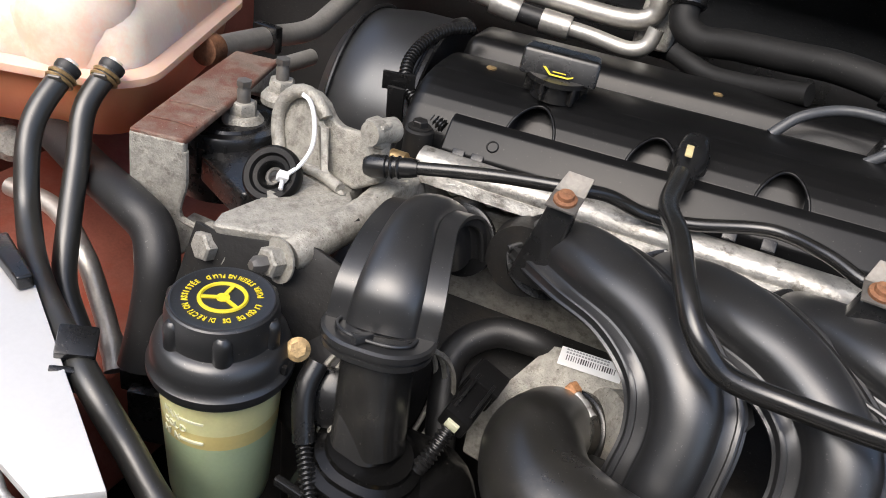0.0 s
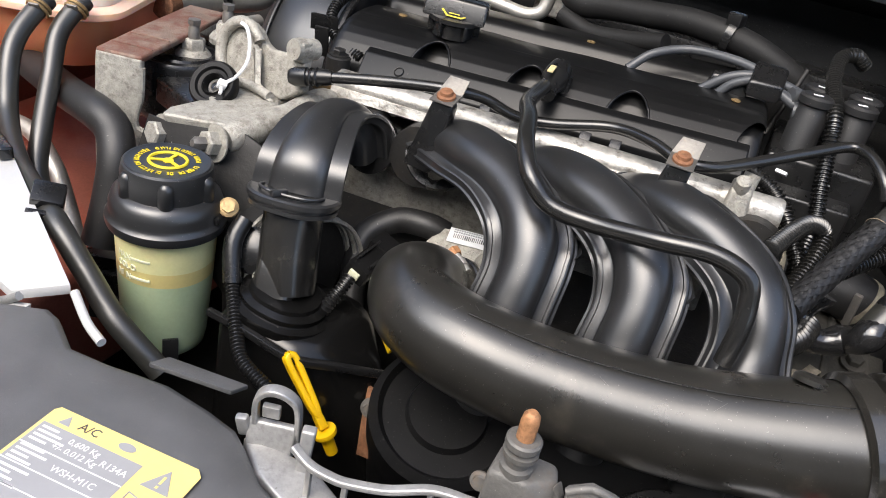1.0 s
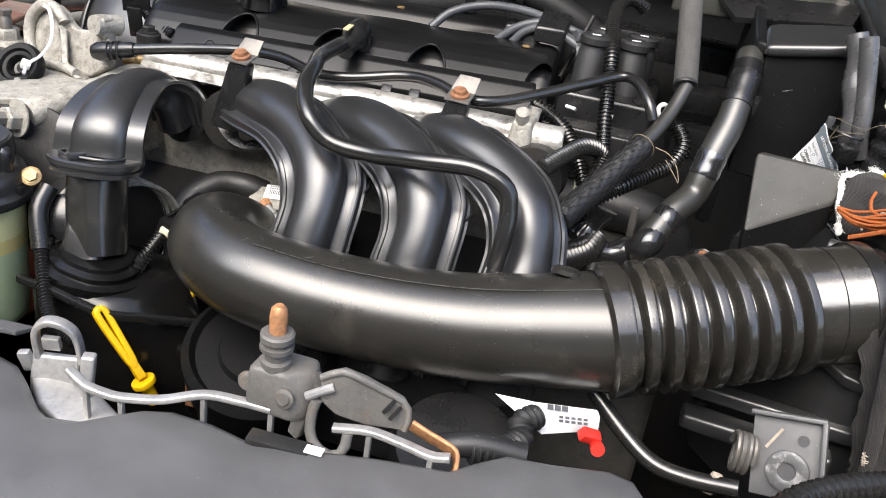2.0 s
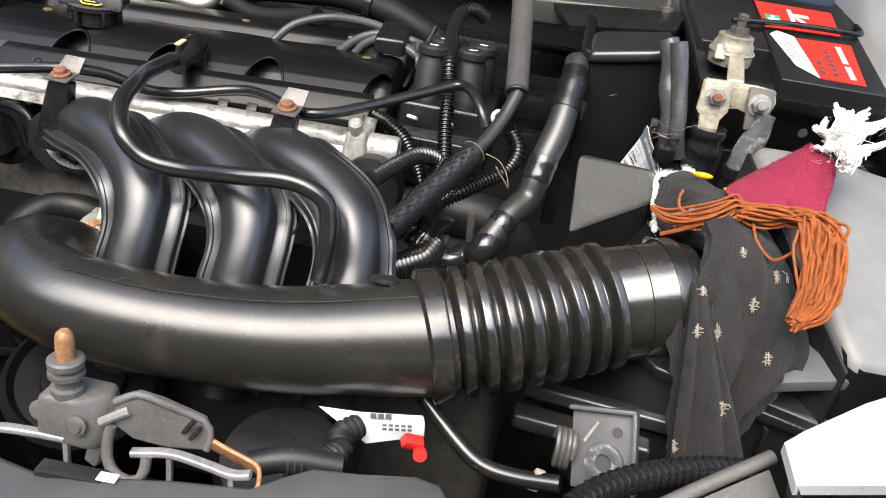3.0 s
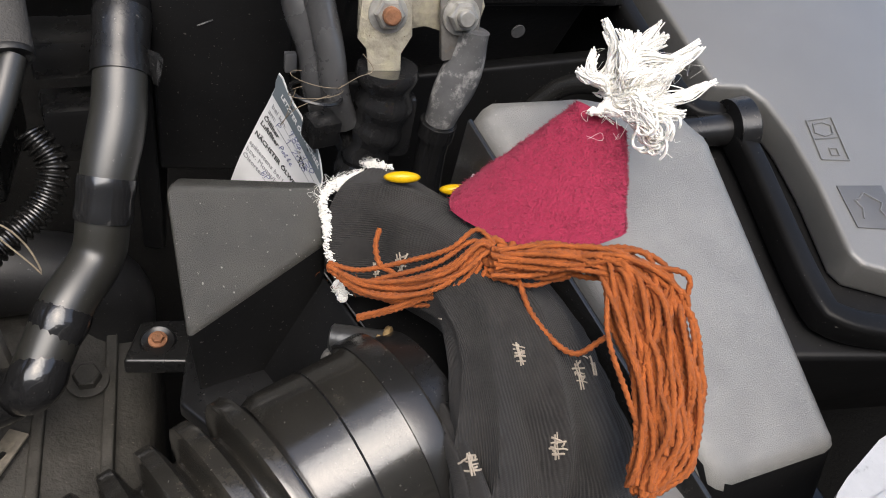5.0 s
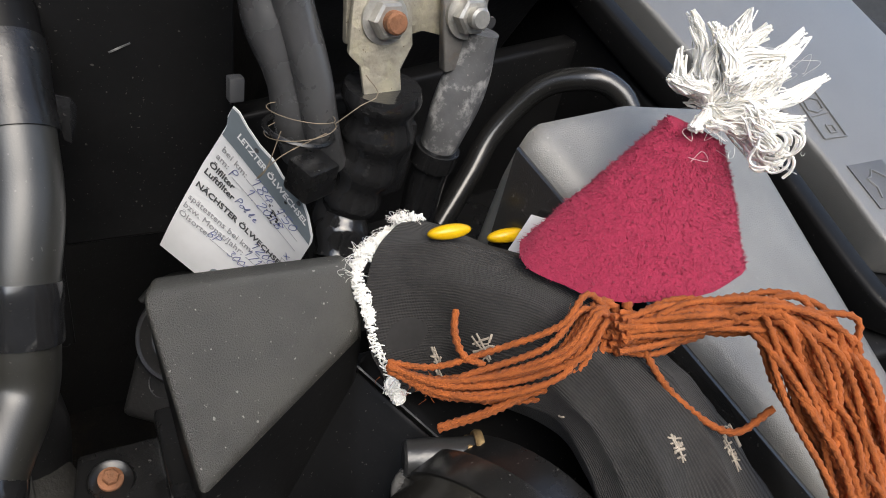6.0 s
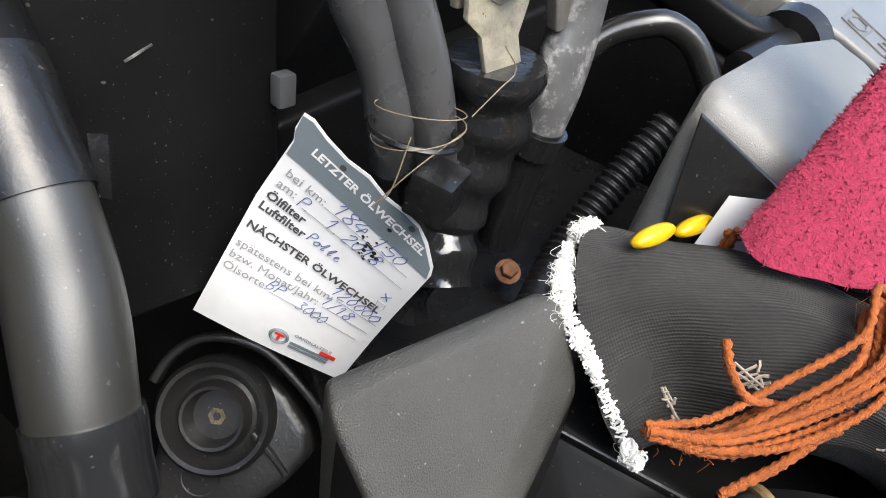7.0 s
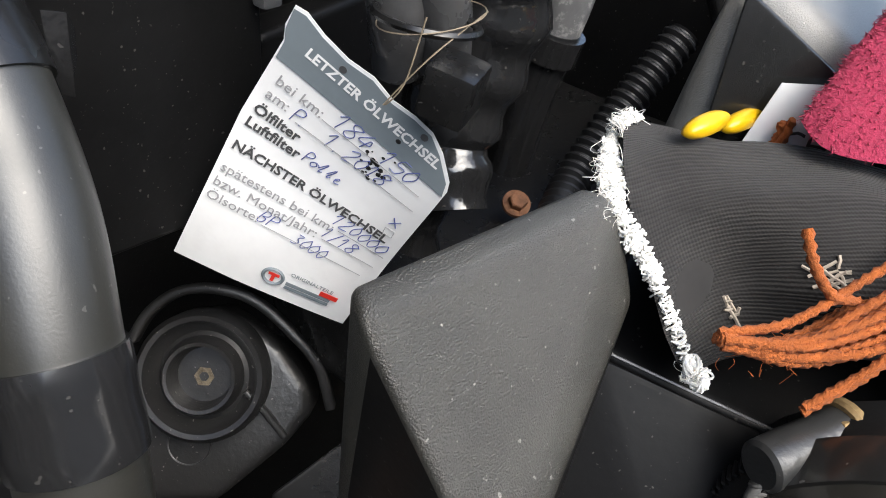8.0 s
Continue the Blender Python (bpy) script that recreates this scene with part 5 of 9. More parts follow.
part("rim", stack([(-0.029, 0.029, -0.023, 0.023, 0.0225, -0.010), (-0.034, 0.034, -0.028, 0.028, 0.0275, -0.008), (-0.034, 0.034, -0.028, 0.028, 0.0275, -0.005), (-0.0325, 0.0325, -0.0265, 0.0265, 0.026, -0.0045), (-0.0325, 0.0325, -0.0265, 0.0265, 0.026, -0.0020), (-0.0355, 0.0355, -0.0295, 0.0295, 0.029, -0.0015), (-0.0355, 0.0355, -0.0295, 0.0295, 0.029, 0.0020), (-0.0335, 0.0335, -0.0275, 0.0275, 0.027, 0.0032)], RF), SATIN, r1, "stepped oval collar", angle=25)
part("rim_tab", moved(box((-0.003, -0.0215, 0.006), (0.0045, 0.013, 0.005), (0, 0, -32), 0.001), RF), SATIN, r1)
part("foot_lip", moved(sweep([(-0.024, -0.002, 0.004), (-0.023, -0.012, 0.005), (-0.015, -0.0195, 0.0055), (0.0, -0.0215, 0.0055), (0.015, -0.0195, 0.0055), (0.023, -0.012, 0.005), (0.024, -0.002, 0.004)], lambda s: ring(0.0012, 8), 40), RF), SATIN, r1)
stackp = part("upright_duct", sweep([(-0.083, 0.366, 0.724), (-0.078, 0.354, 0.690), (-0.069, 0.342, 0.655)], lambda s: rounded(-0.0205, 0.0205, -0.018, 0.018 + 0.002 * math.sin(math.pi * s), 0.013), 16, up=(0.1, 1, 0)), GLOSS, man, "upright black duct")
part("duct_bulge", sweep([(-0.082, 0.352, 0.696), (-0.077, 0.338, 0.676), (-0.072, 0.328, 0.656)], lambda s: rounded(-0.0165, 0.0165, -0.014, 0.004 + 0.003 * s, 0.008), 14, up=(0.1, -1, 0.3)), GLOSS, stackp)
part("foot_rim", stack([(-0.027, 0.027, -0.024, 0.024, 0.0235, 0.008), (-0.028, 0.028, -0.025, 0.025, 0.0245, 0.005), (-0.034, 0.034, -0.030, 0.030, 0.0295, 0.003), (-0.034, 0.034, -0.030, 0.030, 0.0295, -0.001), (-0.040, 0.040, -0.036, 0.036, 0.035, -0.003), (-0.040, 0.040, -0.036, 0.036, 0.035, -0.010)], plane_frame((-0.067, 0.338, 0.652), (1, 0.1, -0.15), (-0.1, 1, 0))), DUCTM, stackp, angle=25)
part("plenum", hull([(-0.105, 0.305, 0.645), (-0.03, 0.30, 0.640), (0.02, 0.35, 0.62), (-0.02, 0.385, 0.65), (-0.10, 0.38, 0.65), (-0.105, 0.30, 0.46), (-0.02, 0.29, 0.46), (0.05, 0.34, 0.46), (0.0, 0.40, 0.46), (-0.1, 0.39, 0.46)], 0.012), DUCTM, man, "glossy black plenum box")
part("plenum_seam", sweep([(-0.106, 0.300, 0.643), (-0.070, 0.297, 0.643), (-0.032, 0.297, 0.638), (-0.006, 0.318, 0.630), (0.022, 0.346, 0.618)], lambda s: rounded(-0.0025, 0.0025, -0.0030, 0.0030, 0.001, 2), 40, up=(0, 0, 1)), BLACK, man, "welded seam round the plenum")
part("plenum_rear", hull([(0.02, 0.36, 0.66), (0.26, 0.37, 0.66), (0.27, 0.42, 0.67), (0.02, 0.42, 0.66), (0.02, 0.36, 0.52), (0.27, 0.37, 0.52), (0.27, 0.44, 0.52), (0.02, 0.44, 0.52)], 0.012), SATIN, man)
# rail brackets: black stay, silver tab, rusty bolt
for i, (bx, by, bz) in enumerate(((-0.019, 0.464, 0.797), (0.164, 0.477, 0.804))):
    b = thing("rail_bracket", (bx, by, bz - 0.05), "black stay with a silver tab and rusty bolt", "bracket", "fuel rail brackets")
    part("stay", hull([(bx - 0.009, by - 0.006, bz - 0.004), (bx + 0.009, by - 0.006, bz - 0.004), (bx + 0.009, by + 0.006, bz - 0.004), (bx - 0.009, by + 0.006, bz - 0.004), (bx - 0.022, by - 0.012, bz - 0.06), (bx + 0.002, by - 0.016, bz - 0.06), (bx + 0.006, by, bz - 0.06), (bx - 0.022, by + 0.004, bz - 0.06)], 0.002), BLACK, b)
    part("tab", merge(slab([(bx - 0.010, by - 0.010, bz - 0.003), (bx + 0.010, by - 0.010, bz - 0.003), (bx + 0.010, by + 0.010, bz + 0.001), (bx - 0.010, by + 0.010, bz + 0.001)], (0, 0, 0.0015), 0.0005), slab([(bx - 0.010, by + 0.008, bz + 0.001), (bx + 0.010, by + 0.008, bz + 0.001), (bx + 0.011, by + 0.016, bz + 0.012), (bx - 0.006, by + 0.016, bz + 0.012)], (0, -0.001, 0.001), 0.0004)), STEEL, b, "silver bent tab")
    part("bolt", lathe([(0.0075, 0), (0.0075, 0.002), (0.0055, 0.003), (0.005, 0.0055), (0.003, 0.006), (0, 0.005)], (bx, by - 0.001, bz + 0.0005), (0, -0.25, 1), 22), RUST, b, "rusty bolt head")

# ---- intake pipe to the air box ----
pipe = thing("intake_pipe", (0.10, 0.32, 0.65), "large shiny black moulded intake pipe", "intake pipe")
PC = [(0.0330, 0.431, 0.657), (0.0240, 0.417, 0.666), (0.0225, 0.392, 0.681), (0.0235, 0.360, 0.694), (0.041, 0.331, 0.696), (0.083, 0.317, 0.694), (0.147, 0.322, 0.690), (0.230, 0.336, 0.693), (0.322, 0.357, 0.708)]
PIPER = [0.0248, 0.0278, 0.031, 0.033, 0.034, 0.0345, 0.0358, 0.0378, 0.0402]


def pipe_r(s):
    k = min(int(s * 8), 7)
    return PIPER[k] + (PIPER[k + 1] - PIPER[k]) * (s * 8 - k)


part("pipe", sweep(PC, lambda s: ring(pipe_r(s), 48), 96), PIPEM, pipe, angle=60)
part("joint_ring", lathe([(0.0255, -0.006), (0.0270, -0.005), (0.0270, 0.002), (0.0255, 0.003)], PC[0], Vector(PC[1]) - Vector(PC[0]), 40), BLACK, pipe, "black joint ring on the throttle body")
part("seam_line", sweep([Vector(p) + Vector((0.0, -0.012, rr_)) for p, rr_ in zip(PC[5:], (0.0326, 0.0339, 0.0360, 0.0386))], lambda s: ring(0.0004, 6), 40), BLACK, pipe)
random.seed(31)
PCUR = curve(PC, 120)
for k in range(7):
    i0 = random.randrange(44, 112)
    t_ = (PCUR[i0 + 2] - PCUR[i0 - 2]).normalized()
    up_ = (Vector((0, random.uniform(-1.0, 0.3), 1.0)) - t_ * t_.dot(Vector((0, 0, 1)))).normalized()
    sd_ = t_.cross(up_).normalized()
    r_ = pipe_r(i0 / 120) + 0.0002
    a0, a1 = random.uniform(-0.15, 0.15), random.uniform(-0.2, 0.2)
    L_ = random.uniform(0.003, 0.009)
    part("scratch", tube([PCUR[i0] + (up_ * math.cos(a) + sd_ * math.sin(a)) * r_ + t_ * (L_ * q) for q, a in ((-0.5, a0), (0.0, (a0 + a1) / 2), (0.5, a1))], 0.00009, 4, 0.003), GREYP, pipe)
part("nub", lathe([(0.010, 0), (0.010, 0.003), (0.007, 0.005), (0, 0.005)], (0.283, 0.358, 0.739), (0.0, 0.4, 1), 24), PIPEM, pipe)
part("yellow_smear", box((0.026, 0.3215, 0.668), (0.020, 0.003, 0.006), (0, 20, -38), 0.0015), YELLOW, pipe, "yellow chalk smear")
part("flash_edge", box((0.268, 0.318, 0.676), (0.065, 0.006, 0.003), (-30, -3, 14), 0.001), SATIN, pipe, "thin moulding flash")
bel = thing("ribbed_hose", (0.37, 0.375, 0.67), "black ribbed flexible intake hose", "ribbed hose")
B0, B1 = Vector((0.318, 0.356, 0.708)), Vector((0.432, 0.405, 0.736))
NR = 9


def rib(s):
    q = s * NR % 1.0
    h = max(0.0, min(1.0, 4.6 * (0.5 - abs(q - 0.5)) - 0.55))
    return 0.0345 + 0.0105 * math.sin(h * math.pi / 2) ** 0.75


part("bellows", sweep([B0, B0.lerp(B1, 0.5) + Vector((0, -0.003, 0.0)), B1], lambda s: ring(rib(s), 48), NR * 16), BELLOWM, bel, angle=50)
ax = (B1 - B0).normalized()
part("cuff", lathe([(0.041, -0.006), (0.0455, -0.004), (0.0455, 0.006), (0.042, 0.008), (0.042, 0.012)], B0, ax, 48, False), BELLOWM, bel)
part("neck", lathe([(0.038, -0.004), (0.040, 0.0), (0.040, 0.034), (0.0415, 0.036), (0.0415, 0.046), (0.039, 0.048)], B1, (0.92, 0.33, 0.18), 48), BELLOWM, bel, "smooth neck")
part("neck_line", torus(B1 + Vector((0.92, 0.33, 0.18)).normalized() * 0.018, (0.92, 0.33, 0.18), 0.0402, 0.0004, 64, 4), BLACK, bel)
HC = B1 + Vector((0.92, 0.33, 0.18)).normalized() * 0.041
hc = thing("hose_clamp", HC, "worm-drive hose clamp with a brassy screw", "hose clamp")
CX = Vector((0.92, 0.33, 0.18)).normalized()
part("band", lathe([(0.0418, -0.005), (0.0426, -0.005), (0.0428, -0.0035), (0.0428, 0.0035), (0.0426, 0.005), (0.0418, 0.005)], HC, CX, 64), GLOSS, hc)
SC, SX = Vector((0.472, 0.443, 0.769)), Vector((0.90, -0.41, 0.06)).normalized()
for k in range(9):
    a_ = 0.10 + 0.05 * k
    rad_ = (Vector((-0.25, 0.55, 0.80)).normalized() * math.cos(a_ - 0.9) + CX.cross(Vector((-0.25, 0.55, 0.80)).normalized()) * math.sin(a_ - 0.9))
    part("slot", box(HC + rad_ * 0.0429, (0.0050, 0.0012, 0.0006), (20, 10, 15), 0.0002), DARK, hc)
part("housing", lathe([(0.0, -0.024), (0.0044, -0.024), (0.0054, -0.0232), (0.0057, -0.016), (0.0057, -0.006), (0.0062, -0.003), (0.0, -0.003)], SC, SX, 28), HOUSEM, hc, "dull crusted screw housing")
tb_ = part("band_tail", tube([SC - SX * 0.022 + Vector((0.0, -0.001, -0.004)), SC - SX * 0.026 + Vector((0.0, -0.003, -0.009)), SC - SX * 0.027 + Vector((0.0, -0.008, -0.018))], 0.0019, 10, 0.002), GREYP, hc, "band tail with slanting threads")
for k in range(8):
    part("thread", torus(SC - SX * (0.0225 + 0.0007 * k) + Vector((0.0, -0.001 - 0.0008 * k, -0.0045 - 0.0016 * k)), (0.3, 0.75, 0.9), 0.0021, 0.0005, 16, 6), GREYP, tb_)
part("screw", merge(lathe([(0.0, -0.003), (0.0072, -0.003), (0.0078, -0.0022), (0.0076, -0.0006), (0.0052, 0.0004), (0.0050, 0.0014), (0.0, 0.0014)], SC, SX, 22), *[moved(box((0, y_, 0.0035), (0.0092, 0.0032, 0.0046), bevel=0.0007), plane_frame(SC, (0.2, 0.35, 0.9), (0.42, 0.80, -0.4))) for y_ in (-0.0026, 0.0026)]), BRASS, hc, "slotted brassy screw")

thr = thing("throttle_body", (0.055, 0.455, 0.66), "grey cast throttle body with a bar-coded label", "throttle body")
part("casting", slab([(-0.003, 0.4725, 0.6840), (0.050, 0.4705, 0.6935), (0.0575, 0.462, 0.6865), (0.0668, 0.4422, 0.6689), (0.0652, 0.4237, 0.6501), (0.0611, 0.4145, 0.6400), (0.0167, 0.4029, 0.6189), (-0.0302, 0.4097, 0.6156), (-0.034, 0.423, 0.628), (-0.0246, 0.4439, 0.6510)], (0.004, 0.014, -0.014), 0.003), ALU, thr)
part("edge_rib", tube([(0.0590, 0.4600, 0.6850), (0.0672, 0.4420, 0.6692), (0.0655, 0.4235, 0.6505)], 0.0022, 8), ALU, thr)
part("throat", lathe([(0.027, -0.006), (0.031, -0.004), (0.031, 0.014), (0.027, 0.016)], (0.056, 0.432, 0.664), (0.75, 0.55, -0.15), 36), ALU, thr)
TL = plane_frame((0.0064, 0.4630, 0.6780), (0.0439, -0.0024, 0.0070), (-0.0035, 0.0094, 0.0087))
thl = part("label", flat(TL, 0, 0, 0.0445, 0.0128, 0.0004), WHITE, thr, "white bar code label")
random.seed(4)
part("bar_code", merge(*[flat(TL, 0.005 + 0.0017 * k, 0.0042, 0.005 + 0.0017 * k + random.uniform(0.0004, 0.0011), 0.0080, 0.0002, 0.0005) for k in range(21)]), TEXTBLACK, thl)
part("label_text", merge(*[flat(TL, 0.004 + 0.0022 * k, y, 0.004 + 0.0022 * k + 0.0016, y + 0.0012, 0.0002, 0.0005) for k in range(14) for y in (0.0090, 0.0110)]), TEXTGREY, thl)
part("clamp_screw", lathe([(0.0034, 0), (0.0034, 0.006), (0.0042, 0.0065), (0.0042, 0.012), (0.0034, 0.0125), (0.0034, 0.0185)], (0.044, 0.419, 0.684), (-0.0196, 0.0125, 0.006), 14), FLANGE, thr, "silver clamp screw")
part("screw_cap", lathe([(0.0048, 0), (0.0052, 0.001), (0.0052, 0.0065), (0.0042, 0.0075), (0, 0.0075)], (0.0292, 0.4284, 0.6886), (-0.0196, 0.0125, 0.006), 6), COPPER, thr, "rusty screw end")
solo("crankcase_hose", tube([(-0.0433, 0.4047, 0.6036), (-0.0634, 0.4455, 0.6537), (-0.0460, 0.4690, 0.6740), (-0.0170, 0.4740, 0.6790), (-0.0010, 0.4800, 0.6740)], 0.0112, 18), RUBBER, (-0.03, 0.41, 0.6), "curved black rubber hose behind the pipe", "hose")
con = thing("sensor_connector", (-0.018, 0.385, 0.66), "black wiring connector behind the duct", "connector")
CN = plane_frame((-0.0293, 0.403, 0.672), (0.0026, 0.0746, 0.0), (-1.0, 0.03, 0.35))
part("shell", moved(box((0, 0, 0), (0.058, 0.019, 0.015), bevel=0.0022), CN), RECESSM, con)
part("shell_step", moved(box((0.016, 0, 0.0), (0.022, 0.024, 0.019), bevel=0.002), CN), RECESSM, con)
for y_ in (-0.006, 0.006):
    part("latch", moved(box((-0.006, y_, 0.0088), (0.036, 0.0022, 0.0026), bevel=0.0006), CN), BLACK, con)
part("seal", moved(box((-0.030, 0.0, 0.000), (0.003, 0.009, 0.006), bevel=0.0008), CN), EMBOSS, con, "pale green wire seal")
part("wire_sleeve", conduit([CN @ Vector((-0.034, 0, 0)), (-0.034, 0.355, 0.660), (-0.040, 0.348, 0.645), (-0.046, 0.345, 0.62)], 0.0045, 0.003), BLACK, con)
alt = thing("alternator", (-0.115, 0.385, 0.60), "dark grimy alternator behind the reservoir", "alternator")
part("case", lathe([(0.0, -0.03), (0.048, -0.03), (0.052, -0.015), (0.052, 0.02), (0.046, 0.03), (0.0, 0.03)], (-0.112, 0.395, 0.645), (0.9, -0.3, 0.1), 40), DARK, alt)
for k in range(5):
    part("slot_rib", torus((-0.100 + 0.008 * k, 0.388 - 0.002 * k, 0.646), (0.9, -0.3, 0.1), 0.052, 0.002, 40, 6), ALU, alt)
part("end_cap", lathe([(0.0, 0.0), (0.018, 0.0), (0.018, 0.012), (0.014, 0.015), (0, 0.015)], (-0.104, 0.352, 0.672), (0.3, -0.8, 0.5), 24), BLACK, alt)
solo("sensor_lead", merge(conduit(WIREL, 0.0045, 0.003), tube([WIREL[-1], (-0.112, 0.332, 0.685), (-0.112, 0.345, 0.70)], 0.007, 12)), BLACK, WIREL[0], "black taped and ribbed wire beside the duct", "wire")
solo("compressor", merge(lathe([(0.0, 0), (0.055, 0), (0.056, 0.03), (0.05, 0.036), (0.046, 0.03), (0.03, 0.03), (0.028, 0.036), (0.0, 0.036)], (0.075, 0.340, 0.595), (0.15, -0.35, 0.9), 44), torus((0.075, 0.340, 0.622), (0.15, -0.35, 0.9), 0.048, 0.003, 44, 8), lathe([(0.05, -0.15), (0.05, 0.0)], (0.075, 0.340, 0.597), (0.15, -0.35, 0.9), 32)), RECESSM, (0.075, 0.36, 0.45), "round black filter housing under the intake pipe", "housing")
rb = thing("rusty_bracket", (0.026, 0.337, 0.54), "narrow rusty bracket with a bolt", "bracket")
part("strip", slab([(0.0125, 0.337, 0.608), (0.0345, 0.335, 0.607), (0.0360, 0.326, 0.552), (0.0150, 0.328, 0.548)], (0.001, 0.003, 0.0), 0.0008), RUST, rb)
part("bolt", bolt((0.0205, 0.333, 0.594), (0.1, -0.9, 0.3), 0.0055, 0.005, 1.5), STEEL, rb, "grey bolt head")
dip = thing("dipstick", (0.0, 0.297, 0.585), "yellow looped oil dipstick handle", "dipstick")
D0, D2 = Vector((-0.0346, 0.296, 0.643)), Vector((0.0017, 0.2965, 0.5905))
DS = plane_frame(D0.lerp(D2, 0.5), D2 - D0, (0.35, 0.80, 0.25))
part("loop", moved(sweep([(-0.0300, 0, 0), (-0.0285, 0.0026, 0), (-0.020, 0.0031, 0), (0.0, 0.0024, 0), (0.014, 0.0016, 0), (0.020, 0.0, 0), (0.014, -0.0016, 0), (0.0, -0.0024, 0), (-0.020, -0.0031, 0), (-0.0285, -0.0026, 0), (-0.0300, 0, 0)], lambda s: rounded(-0.0023, 0.0023, -0.0040, 0.0040, 0.0012, 3), 70, up=(0, 0, 1)), DS), YELLOW, dip)
part("shank", moved(hull([(0.016, -0.0030, -0.0036), (0.016, 0.0030, -0.0036), (0.016, -0.0030, 0.0036), (0.016, 0.0030, 0.0036), (0.031, -0.0034, -0.0038), (0.031, 0.0034, -0.0038), (0.031, -0.0034, 0.0038), (0.031, 0.0034, 0.0038)], 0.0010), DS), YELLOW, dip)
part("stopper", lathe([(0.0, -0.020), (0.0045, -0.020), (0.0050, -0.003), (0.0088, -0.002), (0.0092, 0.0), (0.0088, 0.0018), (0.0, 0.0022)], D2 + Vector((0.001, 0.0, -0.0022)), (-0.35, -0.15, 0.92), 28), YELLOW, dip)

# ---- coil pack, leads and looms ----
coil = thing("ignition_coil_pack", (0.262, 0.65, 0.74), "black ignition coil pack with round lead boots", "coil pack")
part("block", merge(hull([(0.222, 0.615, 0.79), (0.310, 0.62, 0.79), (0.310, 0.70, 0.80), (0.222, 0.695, 0.80), (0.222, 0.61, 0.73), (0.310, 0.615, 0.73), (0.310, 0.70, 0.73), (0.222, 0.695, 0.73)], 0.004), hull([(0.215, 0.59, 0.765), (0.30, 0.595, 0.765), (0.30, 0.63, 0.768), (0.215, 0.625, 0.768), (0.215, 0.588, 0.72), (0.30, 0.592, 0.72), (0.30, 0.63, 0.72), (0.215, 0.63, 0.72)], 0.003)), BLACK, coil)
random.seed(6)
for cx, cy in ((0.243, 0.640), (0.279, 0.650), (0.284, 0.683), (0.246, 0.676)):
    t_ = part("boot", lathe([(0.0155, 0.782), (0.0155, 0.79), (0.0145, 0.792), (0.0145, 0.826), (0.0125, 0.829), (0.0125, 0.832), (0.0145, 0.8335), (0.0145, 0.839), (0.012, 0.841), (0.0, 0.841)], (cx, cy, 0), seg=28), RUBBER, coil, "grey round lead boot")
    part("paint_dab", box((cx, cy - 0.002, 0.8412), (0.008, 0.0028, 0.0006), (0, 0, random.uniform(-30, 30)), 0.0002), WHITE, t_, "white paint dab")
for cx in (0.238, 0.272):
    part("paint_dab", box((cx, 0.6055, 0.7785), (0.010, 0.003, 0.005), (60, 0, random.uniform(-20, 20)), 0.0006), WHITE, coil, "white paint dab")
for pth in (LEAD1, LEAD2, LEAD3):
    solo("ignition_lead", tube(pth, 0.0042, 14, 0.004), LEADM, pth[0], "grey silicone ignition lead", "ignition lead", "ignition leads")
for a, b in (((0.222, 0.648, 0.832), (0.250, 0.664, 0.829)), ((0.228, 0.640, 0.822), (0.246, 0.641, 0.824))):
    solo("lead_boot", tube([a, b], 0.0075, 16), LEADM, a, "grey rubber sleeve on an ignition lead", "boot", "lead sleeves")
solo("lead_clip", hull([(0.186, 0.635, 0.838), (0.215, 0.64, 0.838), (0.215, 0.668, 0.850), (0.186, 0.668, 0.850), (0.186, 0.635, 0.824), (0.215, 0.64, 0.822), (0.215, 0.668, 0.830), (0.186, 0.668, 0.830)], 0.003), BLACK, (0.2, 0.65, 0.82), "black plastic clip holding the leads", "clip")
for pth, r, nm in ((CORRU, 0.0058, 0), (CORRS, 0.0062, 1), (CORR3, 0.0062, 2), (CORR4, 0.0062, 3), (CORR5, 0.0105, 4)):
    solo("wiring_conduit", conduit(pth, r, 0.0036 if r < 0.008 else 0.0055, 0.0011), GLOSS, pth[-1], "black ribbed wiring conduit", "conduit", "wiring conduits")
solo("tape_joint", merge(tube(TAPEJOINT, lambda s: 0.013 + 0.003 * math.sin(7 * s + 1), 16, 0.003), tube(HOSE2B, lambda s: 0.0118 - 0.0012 * s + 0.0010 * math.sin(23 * s), 16, 0.003)), TAPE, TAPEJOINT[0], "lumpy loom joint wrapped in shiny tape", "loom")
sl = thing("foam_sleeved_pipe", SLEEVE1[-1], "metal pipe running out of a grey foam sleeve", "pipe")
part("sleeve", sweep(SLEEVE1, lambda s: ring(0.0100, 24), 20), FOAM, sl, "grey foam sleeve")
part("sleeve_mouth", lathe([(0.0062, 0.0), (0.0100, 0.0), (0.0104, 0.0015), (0.0100, 0.003)], SLEEVE1[-1], Vector(SLEEVE1[-2]) - Vector(SLEEVE1[-1]), 28), RUBBER, sl)
part("pipe", tube(METALTUBE, 0.0060, 18), HOSEM, sl, "smooth dark grey pipe")


def strand(pts, r, sg, k, n=44):
    """One flat strand winding round the pipe."""
    C = curve(pts, n)
    t = (C[-1] - C[0]).normalized()
    u = t.cross(Vector((0, 0, 1))).normalized()
    v = u.cross(t)
    rows = []
    for i in range(n + 1):
        row = []
        for da in (-0.12, 0.12):
            a = 2 * math.pi * k / 12 + sg * 4.2 * i / n + da
            row.append(C[i] + (u * math.cos(a) + v * math.sin(a)) * (r + 0.0004 * math.sin(i * 1.7 + k * 3.1416) * sg))
        rows.append(row)
